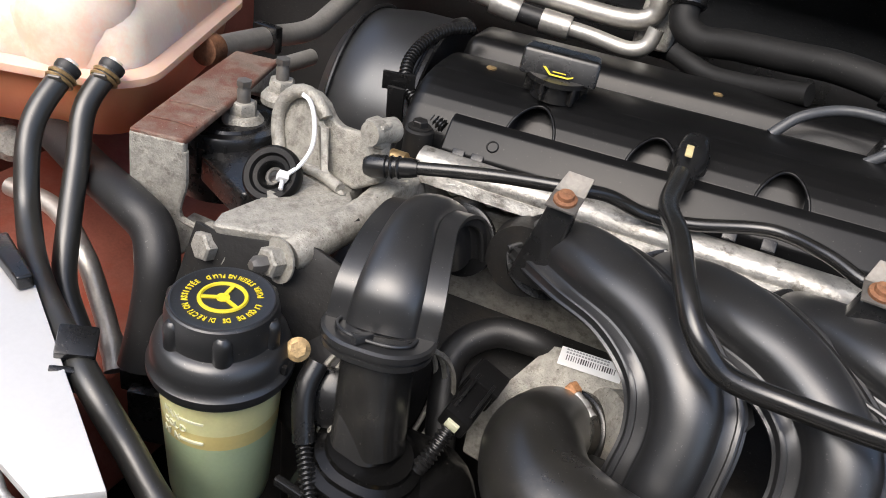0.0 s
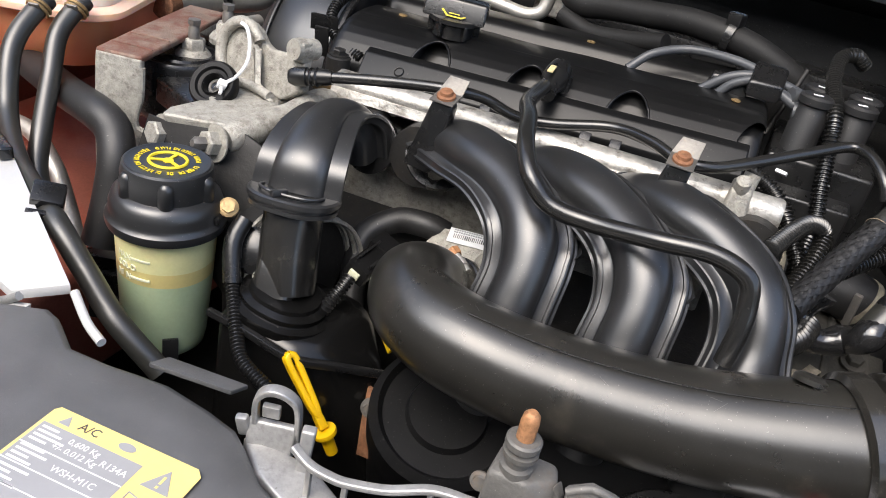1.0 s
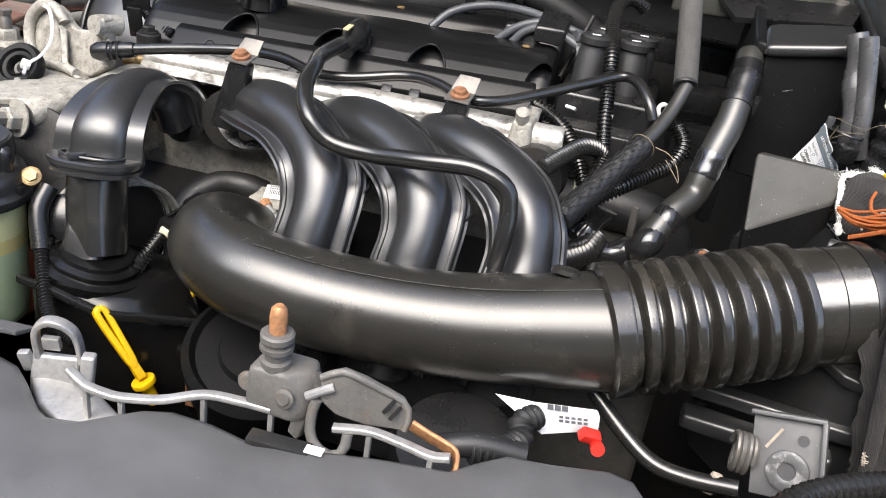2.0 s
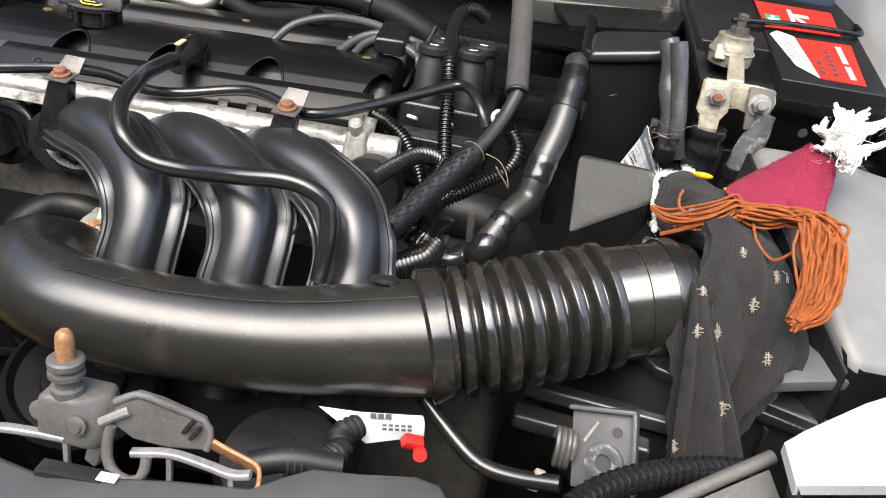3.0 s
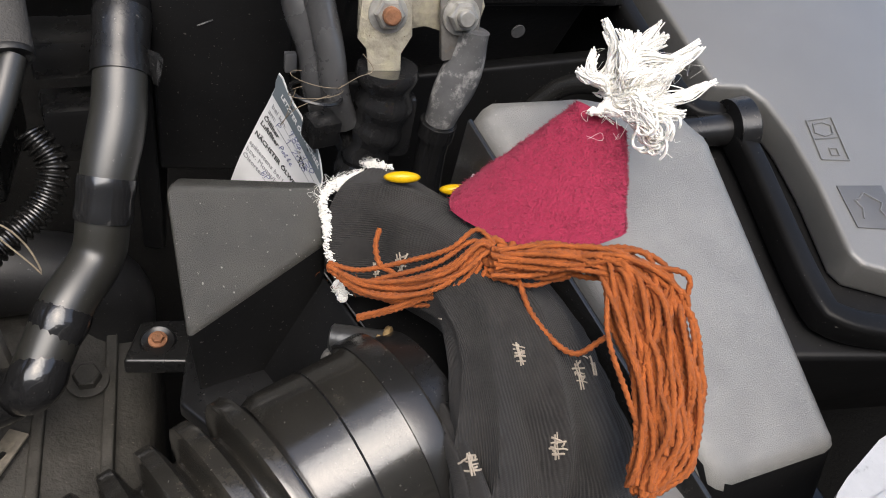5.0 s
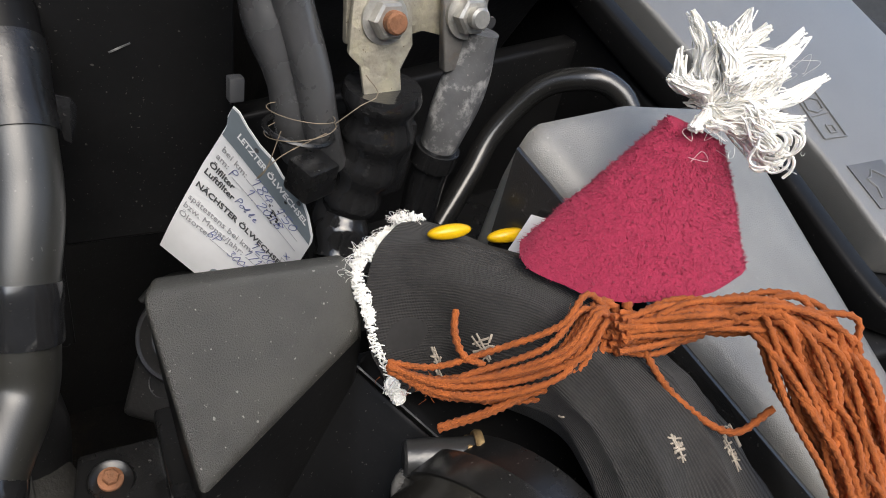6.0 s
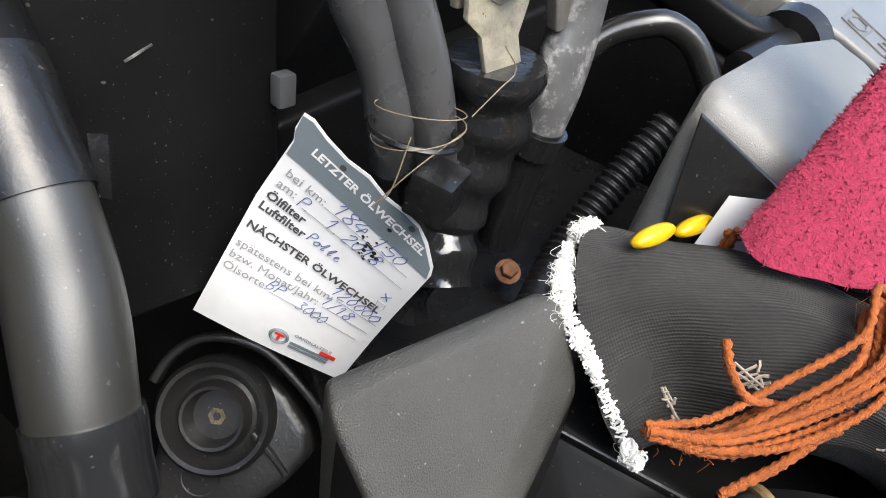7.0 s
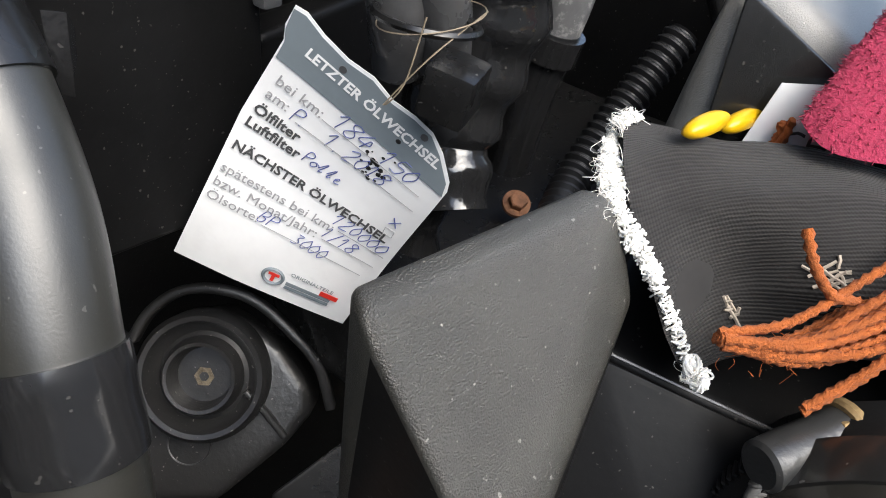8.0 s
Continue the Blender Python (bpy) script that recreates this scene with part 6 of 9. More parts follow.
    return strip_sheet(rows, (0, 0, -0.0003))


br_ = part("braid_core", tube(BRAID, 0.0090, 16), RUBBER, sl, "woven black braid sheath")
for sg in (1, -1):
    for k in range(12):
        part("strand", strand(BRAID, 0.0098, sg, k), RUBBER, br_)
kn = Vector(BRAID[0])
solo("tie_wire", merge(torus(kn, Vector(BRAID[1]) - kn, 0.0105, 0.0004, 28, 5), tube([kn + Vector((0.010, -0.003, 0.002)), kn + Vector((0.022, -0.008, 0.0)), kn + Vector((0.030, -0.012, -0.008)), kn + Vector((0.034, -0.016, -0.018)), kn + Vector((0.030, -0.014, -0.014)), kn + Vector((0.020, -0.010, -0.004))], 0.0004, 6, 0.002)), TIE, kn, "thin twisted tie wire on the braid", "wire")
h2 = thing("rubber_hose", HOSE2[-1], "matt black hose with bands of shiny tape", "hose")
part("hose", sweep(HOSE2, lambda s: ring(0.0117 + 0.0007 * math.exp(-((s - 0.40) / 0.08) ** 2), 32), 70), HOSEM, h2)
HP_ = [Vector(p) for p in HOSE2]
for a_, b_, rt_, tape_ in ((HP_[2].lerp(HP_[1], 0.35), HP_[3], 0.0126, BLACK), (HP_[5].lerp(HP_[4], 0.02), HP_[6], 0.0127, TAPEB)):
    part("tape_band", sweep([a_, a_.lerp(b_, 0.5) + Vector((0.0, -0.0003, 0.0003)), b_], lambda s: ring(rt_ + 0.0002 * math.sin(9 * s), 30), 12), tape_, h2, "shiny tape band")
tail_ = HP_[3] + Vector((0.0125, 0.0, 0.004))
part("tape_tail", strip_sheet([[tail_ + Vector((0, 0, 0.008)), tail_ + Vector((0.004, -0.001, 0.007)), tail_ + Vector((0.006, 0.001, 0.003))], [tail_, tail_ + Vector((0.003, -0.002, -0.001)), tail_ + Vector((0.005, 0, -0.002))], [tail_ + Vector((0.001, 0, -0.008)), tail_ + Vector((0.003, -0.001, -0.009)), tail_ + Vector((0.004, 0.001, -0.007))]], (0.0003, 0.0004, 0)), TAPE, h2, "loose tape end")
part("top_collar", lathe([(0.0105, -0.008), (0.0122, -0.007), (0.0122, 0.010), (0.0105, 0.012)], HP_[1].lerp(HP_[2], 0.6), (HP_[1] - HP_[2]), 28), RECESSM, h2)
lowh = thing("heater_hose_low", COOLHOSE[-1], "thick black coolant hose low behind the looms", "hose")
part("hose", tube(COOLHOSE, 0.0225, 30), RUBBER, lowh)
LH = curve(COOLHOSE, 60)
lc_ = part("clamp", lathe([(0.0224, -0.0045), (0.0234, -0.0045), (0.0236, 0.0), (0.0234, 0.0045), (0.0224, 0.0045)], LH[12], LH[13] - LH[11], 40), CLAMPM, lowh, "pale grey spring band")
part("clamp_slot", merge(*[box(LH[12] + Vector((dx_, -0.0205, 0.0115)), (0.0016, 0.004, 0.010), (-30, 0, 0), 0.0004) for dx_ in (-0.0012, 0.0022)]), DARK, lc_)
part("clamp_ear", box(LH[12] + Vector((0.001, -0.0225, 0.0040)), (0.013, 0.003, 0.007), (-10, 0, 0), 0.0008), CLAMPM, lc_)
part("clamp", lathe([(0.0224, -0.003), (0.0232, -0.003), (0.0232, 0.003), (0.0224, 0.003)], LH[30], LH[31] - LH[29], 40), CLAMPM, lowh, "pale grey spring band")
part("paint_dot", lathe([(0.0, 0.0004), (0.0026, 0.0002), (0.0028, -0.0006)], LH[47] + Vector((-0.004, -0.0185, 0.0118)), (-0.2, -0.82, 0.53), 14), COPPER, lowh, "orange paint dot")
gb = thing("gearbox", (0.31, 0.52, 0.36), "grimy dark gearbox housing with cast ribs", "gearbox")
part("housing", hull([(0.24, 0.42, 0.63), (0.37, 0.43, 0.62), (0.38, 0.60, 0.66), (0.24, 0.62, 0.70), (0.24, 0.42, 0.36), (0.38, 0.42, 0.36), (0.38, 0.62, 0.36), (0.24, 0.62, 0.36)], 0.015), GEARM, gb)
for k in range(4):
    part("cast_rib", hull([(0.255 + 0.032 * k, 0.43, 0.635), (0.261 + 0.032 * k, 0.43, 0.635), (0.263 + 0.032 * k, 0.605, 0.695 - 0.008 * k), (0.257 + 0.032 * k, 0.605, 0.695 - 0.008 * k), (0.255 + 0.032 * k, 0.43, 0.60), (0.261 + 0.032 * k, 0.43, 0.60), (0.263 + 0.032 * k, 0.605, 0.64), (0.257 + 0.032 * k, 0.605, 0.64)], 0.0015), GEARM, gb)
for bx, by, bz in ((0.275, 0.50, 0.664), (0.325, 0.47, 0.652), (0.345, 0.55, 0.662)):
    part("bolt", bolt((bx, by, bz), (0, -0.3, 1), 0.007, 0.006, 1.5), GEARM, gb)
lb = thing("loom_bracket", (0.295, 0.495, 0.64), "dirty beige steel bracket carrying the loom", "bracket")
part("strip", sweep([(0.268, 0.489, 0.648), (0.280, 0.488, 0.652), (0.293, 0.487, 0.6545), (0.301, 0.492, 0.6555), (0.306, 0.502, 0.6565), (0.316, 0.521, 0.6600)], lambda s: rounded(-0.0052, 0.0052, -0.0009, 0.0009, 0.0006, 2), 40, up=(0, 0, 1)), LOOMM, lb)
for at in ((0.2815, 0.488, 0.6540), (0.3085, 0.507, 0.6590)):
    part("slot", box(at, (0.009, 0.0026, 0.0012), (0, 8, 55 if at[0] > 0.3 else 0), 0.0005), DARK, lb)
part("fold", sweep([(0.296, 0.4935, 0.656), (0.2985, 0.4950, 0.661), (0.302, 0.4965, 0.6625), (0.3055, 0.4985, 0.661)], lambda s: rounded(-0.0070, 0.0070, -0.0009, 0.0009, 0.0006, 2), 16, up=(0, 0, 1)), LOOMM, lb)
part("tab", rounded_slab([(0.262, 0.480, 0.640), (0.280, 0.4795, 0.644), (0.281, 0.470, 0.640), (0.266, 0.470, 0.636)], (0, 0, -0.0015), 0.0005), LOOMM, lb)
solo("loom_tie", box((0.318, 0.515, 0.722), (0.006, 0.004, 0.03), (10, 0, -20), 0.001), STEEL, (0.318, 0.515, 0.70), "grey forked cable clip", "clip")
solo("white_clip", torus((0.318, 0.585, 0.800), (0.6, -0.7, 0.3), 0.0055, 0.002, 24, 8, 0.75, 0.5), WHITE, (0.318, 0.585, 0.79), "small white plastic ring clip", "clip")
gl = thing("gear_linkage", (0.345, 0.63, 0.72), "dark bracketry behind the looms", "bracket")
part("foot", box((0.352, 0.64, 0.765), (0.045, 0.03, 0.03), (0, 0, 10), 0.003), BLACK, gl)
part("arm", box((0.350, 0.66, 0.80), (0.05, 0.04, 0.02), (0, 0, 10), 0.003), BLACK, gl)

# ---- rear of the bay ----
ac = thing("air_con_pipes", (-0.10, 0.80, 0.80), "dull aluminium air conditioning pipes with crimped hose", "pipe")
part("pipe", tube(ACPIPE1, 0.0098, 20, 0.005), PIPEALU, ac)
part("pipe", tube(ACPIPE2, 0.0078, 18, 0.005), PIPEALU, ac)
A2 = curve(ACPIPE2, 40)
for i0 in (7, 17):
    t_ = A2[i0 + 1] - A2[i0 - 1]
    part("crimp", merge(*[lathe([(0.0075, -0.0045), (0.0115, -0.004), (0.012, 0.0), (0.0115, 0.004), (0.0075, 0.0045)], A2[i0 + j], t_, 20) for j in range(5)]), PIPEALU, ac, "ribbed crimp collar")
part("rubber_length", tube([A2[11], A2[14], A2[17]], 0.0096, 18), RUBBER, ac, "black rubber length")
part("block", hull([(-0.072, 0.822, 0.80), (-0.035, 0.822, 0.80), (-0.035, 0.835, 0.87), (-0.072, 0.835, 0.87), (-0.072, 0.85, 0.80), (-0.035, 0.85, 0.80), (-0.035, 0.855, 0.87), (-0.072, 0.855, 0.87)], 0.006), ALU, ac, "valve block on the bulkhead")
for pth, r in ((HEATHOSE, 0.0135), (HEATHOSE2, 0.0095)):
    hh = thing("heater_hose", pth[-1], "matt dark grey heater hose along the bulkhead", "hose", "heater hoses")
    part("hose", tube(pth, r, 22), HEATM, hh)
    if r > 0.012:
        c_ = curve(pth, 20)
        part("end_collar", lathe([(0.0155, -0.01), (0.018, -0.008), (0.018, 0.008), (0.0155, 0.010)], c_[0], c_[1] - c_[0], 24), BLACK, hh)
        part("strap", lathe([(0.0158, -0.004), (0.0168, -0.004), (0.0168, 0.004), (0.0158, 0.004)], c_[12], c_[13] - c_[11], 24), BLACK, hh)
        part("strap_clip", box(c_[12] + Vector((0, -0.004, 0.018)), (0.014, 0.014, 0.012), (0, 0, -20), 0.002), BLACK, hh)
solo("bulkhead_ledge", box((0.12, 0.88, 0.80), (1.2, 0.06, 0.03), (0, 0, 0), 0.006), BLACK, (0.12, 0.88, 0.78), "dark ledge along the bulkhead", "ledge", kind="structure")
solo("strut_rod", tube([(0.215, 0.66, 0.79), (0.222, 0.68, 0.815), (0.230, 0.705, 0.845)], 0.0025, 10), DARK, (0.215, 0.66, 0.78), "thin grey rod rising at the back", "rod")
tray = thing("cowl_tray", (0.42, 0.78, 0.84), "olive grey metal ledge and black trim behind the battery tray", "ledge")
part("ledge", hull([(0.30, 0.74, 0.885), (0.50, 0.74, 0.90), (0.50, 0.84, 0.91), (0.30, 0.84, 0.895), (0.30, 0.74, 0.86), (0.50, 0.74, 0.87), (0.50, 0.84, 0.87), (0.30, 0.84, 0.86)], 0.004), LEDGEM, tray)
part("trim", slab([(0.36, 0.70, 0.872), (0.46, 0.70, 0.885), (0.47, 0.73, 0.90), (0.34, 0.74, 0.885)], (0, 0.002, -0.006), 0.001), BLACK, tray)
part("stud", lathe([(0.007, 0), (0.007, 0.004), (0.003, 0.005), (0.003, 0.022), (0, 0.022)], (0.450, 0.735, 0.896), (0, 0, 1), 14), STEEL, tray)

# ---- battery tray, battery and terminal ----
box_wall = thing("battery_tray", (0.42, 0.62, 0.62), "black plastic battery tray wall", "battery tray")
part("front_wall", hull([(0.387, 0.606, 0.868), (0.452, 0.604, 0.880), (0.452, 0.622, 0.880), (0.387, 0.622, 0.868), (0.387, 0.606, 0.755), (0.455, 0.606, 0.752), (0.455, 0.622, 0.752), (0.387, 0.622, 0.755)], 0.002), RECESSM, box_wall)
part("scuff", box((0.412, 0.6055, 0.835), (0.008, 0.0006, 0.0005), (0, -22, 0), 0), SHRINK, box_wall, "pale scratch")
part("top_lip", hull([(0.384, 0.601, 0.868), (0.451, 0.599, 0.882), (0.453, 0.645, 0.892), (0.384, 0.645, 0.880), (0.384, 0.601, 0.858), (0.451, 0.599, 0.872), (0.451, 0.635, 0.872), (0.384, 0.635, 0.865)], 0.004), SATIN, box_wall)
part("side_wall", hull([(0.376, 0.612, 0.87), (0.386, 0.608, 0.868), (0.386, 0.78, 0.89), (0.376, 0.78, 0.89), (0.374, 0.612, 0.70), (0.386, 0.608, 0.70), (0.386, 0.78, 0.66), (0.374, 0.78, 0.66)], 0.003), RECESSM, box_wall)
part("step", hull([(0.458, 0.612, 0.80), (0.70, 0.628, 0.82), (0.70, 0.64, 0.82), (0.458, 0.625, 0.80), (0.458, 0.61, 0.66), (0.70, 0.625, 0.66), (0.70, 0.64, 0.66), (0.458, 0.63, 0.66)], 0.003), RECESSM, box_wall)
part("ledge", hull([(0.46, 0.545, 0.728), (0.68, 0.555, 0.735), (0.68, 0.64, 0.735), (0.46, 0.63, 0.728), (0.46, 0.55, 0.69), (0.68, 0.56, 0.69), (0.68, 0.64, 0.69), (0.46, 0.63, 0.69)], 0.004), BLACK, box_wall)
part("clip", box((0.452, 0.601, 0.818), (0.006, 0.005, 0.010), (0, 0, 0), 0.001), MATTE, box_wall)

bat = thing("battery", (0.59, 0.71, 0.72), "black car battery with a red and white label", "battery")
BT = plane_frame((0.480, 0.592, 0.8765), (0.0845, 0.008, 0.0005), (-0.008, 0.10, 0.030))
part("case", moved(hull([(0.004, 0.006, -0.012), (0.146, 0.006, -0.012), (0.146, 0.165, -0.012), (0.004, 0.165, -0.012), (0.004, 0.045, -0.17), (0.146, 0.045, -0.17), (0.146, 0.19, -0.17), (0.004, 0.19, -0.17)], 0.003), BT), BATTM, bat)
part("lid", moved(box((0.076, 0.085, -0.018), (0.156, 0.172, 0.012), bevel=0.003), BT), BATTM, bat)
part("lid_step", moved(hull([(0.060, -0.001, -0.030), (0.154, -0.001, -0.030), (0.154, 0.17, -0.030), (0.060, 0.17, -0.030), (0.062, 0.0, 0.0), (0.152, 0.0, 0.0), (0.152, 0.168, 0.0), (0.062, 0.168, 0.0)], 0.0015), BT), BATTM, bat, "raised part of the lid")
part("well_wall", moved(hull([(0.0, 0.05, -0.02), (0.062, 0.05, -0.02), (0.062, 0.168, -0.02), (0.0, 0.168, -0.02), (0.002, 0.052, -0.002), (0.062, 0.052, -0.002), (0.062, 0.166, -0.002), (0.002, 0.166, -0.002)], 0.0015), BT), BATTM, bat)
part("front_groove", moved(box((0.106, -0.0012, -0.022), (0.078, 0.002, 0.010), bevel=0.0006), BT), BLACK, bat)
part("vent_hole", moved(lathe([(0.004, 0), (0.004, 0.001), (0, 0.001)], (0.098, -0.0005, -0.046), (0, -1, 0), 18), BT), TEXTBLACK, bat)
part("side_tab", moved(hull([(0.155, 0.004, -0.012), (0.164, 0.006, -0.034), (0.153, 0.004, -0.034), (0.155, 0.012, -0.012), (0.164, 0.014, -0.034), (0.153, 0.012, -0.034)], 0.0008), BT), BATTM, bat)
lab = part("label", plate(BT, [(0.094, 0.011), (0.134, 0.010), (0.139, 0.084), (0.085, 0.081)], 0.0005, 0.0003), REDP, bat, "red printed label")
part("label_white", plate(BT, [(0.065, 0.080), (0.073, 0.089), (0.087, 0.082), (0.092, 0.040), (0.095, 0.010), (0.078, 0.026)], 0.0004, 0.0010), WHITE, lab, "peeling white corner")
part("label_text", merge(*[flat(BT, x0 + (0.0009 if j % 2 else 0), 0.020 + 0.0078 * j, x0 + 0.0042, 0.0245 + 0.0078 * j, 0.0003, 0.0010) for x0, n_ in ((0.098, 3), (0.109, 6)) for j in range(n_)]), TEXTBLACK, lab, "small dark print")
part("label_word", merge(*[flat(BT, 0.1225, 0.017 + 0.0046 * j, 0.1275, 0.0205 + 0.0046 * j, 0.0003, 0.0010) for j in range(13) if j != 5]), WHITE, lab, "white print bars")
part("label_code", merge(*[flat(BT, 0.0745, 0.036 + 0.0028 * k, 0.0845, 0.0372 + 0.0028 * k, 0.0002, 0.0016) for k in range(12)]), TEXTGREY, lab)
lab2 = part("label", plate(BT, [(0.064, 0.094), (0.134, 0.100), (0.136, 0.150), (0.062, 0.150)], 0.0005, 0.0003), REDP, bat, "second red label")
part("green_mark", flat(BT, 0.067, 0.103, 0.081, 0.122, 0.0003, 0.0010), GREENP, lab2)
part("white_cross", merge(flat(BT, 0.069, 0.110, 0.079, 0.114, 0.0003, 0.0014), flat(BT, 0.0725, 0.105, 0.0755, 0.120, 0.0003, 0.0014)), WHITE, lab2)
part("white_letter", merge(flat(BT, 0.091, 0.106, 0.095, 0.140, 0.0003, 0.0010), flat(BT, 0.095, 0.126, 0.110, 0.132, 0.0003, 0.0010), plate(BT, [(0.095, 0.124), (0.100, 0.124), (0.113, 0.106), (0.107, 0.106)], 0.0003, 0.0010)), WHITE, lab2)
part("handle", tube([BT @ Vector((0.030, 0.085, 0.006)), BT @ Vector((0.080, 0.091, 0.008)), BT @ Vector((0.130, 0.094, 0.008)), BT @ Vector((0.150, 0.100, 0.006)), BT @ Vector((0.156, 0.13, 0.0))], 0.0026, 10), BLACK, bat, "rod standing for a dark cable over the battery")

term = thing("battery_terminal", (0.508, 0.60, 0.84), "corroded battery terminal clamp with two nuts", "terminal")
part("post_clamp", merge(lathe([(0.0, 0.0), (0.0175, 0.0), (0.018, 0.006), (0.0165, 0.016), (0.0145, 0.019), (0.0145, 0.023), (0.011, 0.024), (0.0, 0.024)], (0.504, 0.625, 0.876), (0, -0.1, 1), 32), torus((0.504, 0.6245, 0.886), (0, -0.1, 1), 0.0176, 0.0016, 32, 6)), CLAMPM, term)
part("clamp_ear", hull([(0.489, 0.606, 0.880), (0.498, 0.606, 0.880), (0.498, 0.612, 0.892), (0.489, 0.612, 0.892), (0.487, 0.615, 0.878), (0.498, 0.615, 0.878)], 0.0015), CLAMPM, term)
part("neck", hull([(0.499, 0.577, 0.866), (0.513, 0.577, 0.867), (0.512, 0.609, 0.884), (0.500, 0.609, 0.884), (0.499, 0.580, 0.870), (0.513, 0.580, 0.871), (0.512, 0.612, 0.889), (0.500, 0.612, 0.889)], 0.001), CLAMPM, term, "narrow tin neck")
part("post_stud", merge(lathe([(0.0105, 0.0), (0.0105, 0.0016), (0.007, 0.0018)], (0.505, 0.624, 0.899), (0, -0.1, 1), 24), lathe([(0.0075, 0.001), (0.0075, 0.007)], (0.505, 0.624, 0.899), (0, -0.1, 1), 6), lathe([(0.0038, 0.006), (0.0038, 0.013), (0.0045, 0.0135), (0.0045, 0.017), (0.0025, 0.018), (0, 0.018)], (0.505, 0.624, 0.899), (0, -0.1, 1), 14)), STEEL, term)
part("bus_plate", slab([(0.481, 0.577, 0.868), (0.498, 0.577, 0.8695), (0.522, 0.577, 0.8705), (0.537, 0.577, 0.8690), (0.540, 0.5755, 0.860), (0.537, 0.574, 0.8485), (0.524, 0.574, 0.8470), (0.512, 0.5745, 0.8500), (0.498, 0.574, 0.8470), (0.481, 0.574, 0.8470)], (0.0, -0.003, 0.0), 0.001), CLAMPM, term, "bent bus plate")
part("strap", slab([(0.482, 0.572, 0.870), (0.503, 0.572, 0.871), (0.505, 0.568, 0.848), (0.500, 0.566, 0.840), (0.500, 0.563, 0.832), (0.485, 0.563, 0.832), (0.484, 0.566, 0.842), (0.480, 0.568, 0.846)], (0.0, -0.002, -0.0005), 0.0006), CLAMPM, term, "stained tin strap")
for nx in (0.493, 0.527):
    nt_ = part("nut", merge(lathe([(0.0088, 0), (0.0088, 0.0014), (0.0062, 0.0016)], (nx, 0.568, 0.857), (0, -1, 0.18), 26), lathe([(0.0068, 0.001), (0.0068, 0.0056), (0.0058, 0.0066), (0.004, 0.0066)], (nx, 0.568, 0.857), (0, -1, 0.18), 6)), NUTM, term, "hex nut")
    part("bolt_end", lathe([(0.0040, 0.004), (0.0040, 0.0095), (0.0032, 0.0104), (0, 0.0104)], (nx, 0.568, 0.857), (0, -1, 0.18), 16), RUST if nx < 0.5 else NUTM, nt_)
part("lug", hull([(0.516, 0.570, 0.870), (0.538, 0.571, 0.870), (0.537, 0.566, 0.838), (0.520, 0.565, 0.836), (0.518, 0.574, 0.868), (0.536, 0.574, 0.868), (0.535, 0.57, 0.838), (0.520, 0.57, 0.836)], 0.001), STEEL, term)
shift(term, (-0.005, -0.010, 0.003))
cr = thing("earth_cable", CABLER[-1], "black battery cable with grey shrink sleeve", "cable")
CC = curve(CABLER, 40)
part("shrink", sweep([CC[1], CC[8], CC[16], CC[21]], lambda s: ring(0.0088 - 0.0015 * math.cos(6 * s), 20, 0.0075), 24), SHRINK, cr, "grey shrink sleeve")
part("cable", tube([CC[20], CC[28], CC[34], CC[40]], 0.0078, 18), TAPE, cr)
part("band", lathe([(0.008, -0.004), (0.0092, -0.004), (0.0092, 0.004), (0.008, 0.004)], CC[22], CC[23] - CC[21], 22), TAPE, cr)
sc_ = thing("starter_cable", BIGCABLE[-1], "pair of thick black battery cables bound together", "cable")
TOPC = [Vector(p) for p in BIGCABLE[:5]] + [Vector((0.4690, 0.5620, 0.8060))]
part("cable", tube([p + Vector((0.0035, -0.0035, 0.0)) for p in TOPC], lambda s: 0.0072 - 0.0008 * s, 22), CABLEM, sc_)
part("taped_cable", tube([p + Vector((-0.0040, 0.0045, 0.0)) + Vector((0.0012, 0, 0)) * math.sin(i * 2.1) for i, p in enumerate(TOPC)], lambda s: 0.0080 - 0.0010 * s + 0.0007 * math.sin(17 * s), 22), CABLEM, sc_, "dull taped cable")
part("taped_tail", tube([(0.4690, 0.5625, 0.8140), (0.4735, 0.5640, 0.8000), (0.4765, 0.5640, 0.7870), (0.4755, 0.5620, 0.7720), (0.4735, 0.5620, 0.7500)], lambda s: 0.0066 + 0.0008 * math.sin(26 * s), 18, 0.003), TAPE, sc_, "shiny tape round the lower end")
solo("cable_clip", merge(box((0.459, 0.545, 0.810), (0.014, 0.012, 0.013), (10, 0, 20), 0.0015), torus((0.457, 0.553, 0.824), (0.15, 0, 1), 0.0118, 0.001, 26, 6)), BLACK, (0.459, 0.545, 0.802), "small black clip on the cable", "clip")
random.seed(11)
shift(solo("tie_wire", merge(torus((0.462, 0.562, 0.822), (0.2, 0.15, 1), 0.0116, 0.00018, 28, 4), torus((0.462, 0.562, 0.816), (-0.1, 0.2, 1), 0.0122, 0.00018, 28, 4), tube([(0.470, 0.552, 0.822), (0.478, 0.551, 0.828), (0.485, 0.552, 0.831), (0.480, 0.553, 0.838)], 0.00018, 5, 0.002), tube([(0.452, 0.555, 0.82), (0.448, 0.556, 0.806), (0.446, 0.56, 0.80), (0.452, 0.553, 0.812), (0.466, 0.550, 0.820)], 0.00018, 5, 0.002)), TIE, (0.462, 0.555, 0.80), "thin wire twisted round the cable", "wire"), (-0.005, -0.010, 0.009))
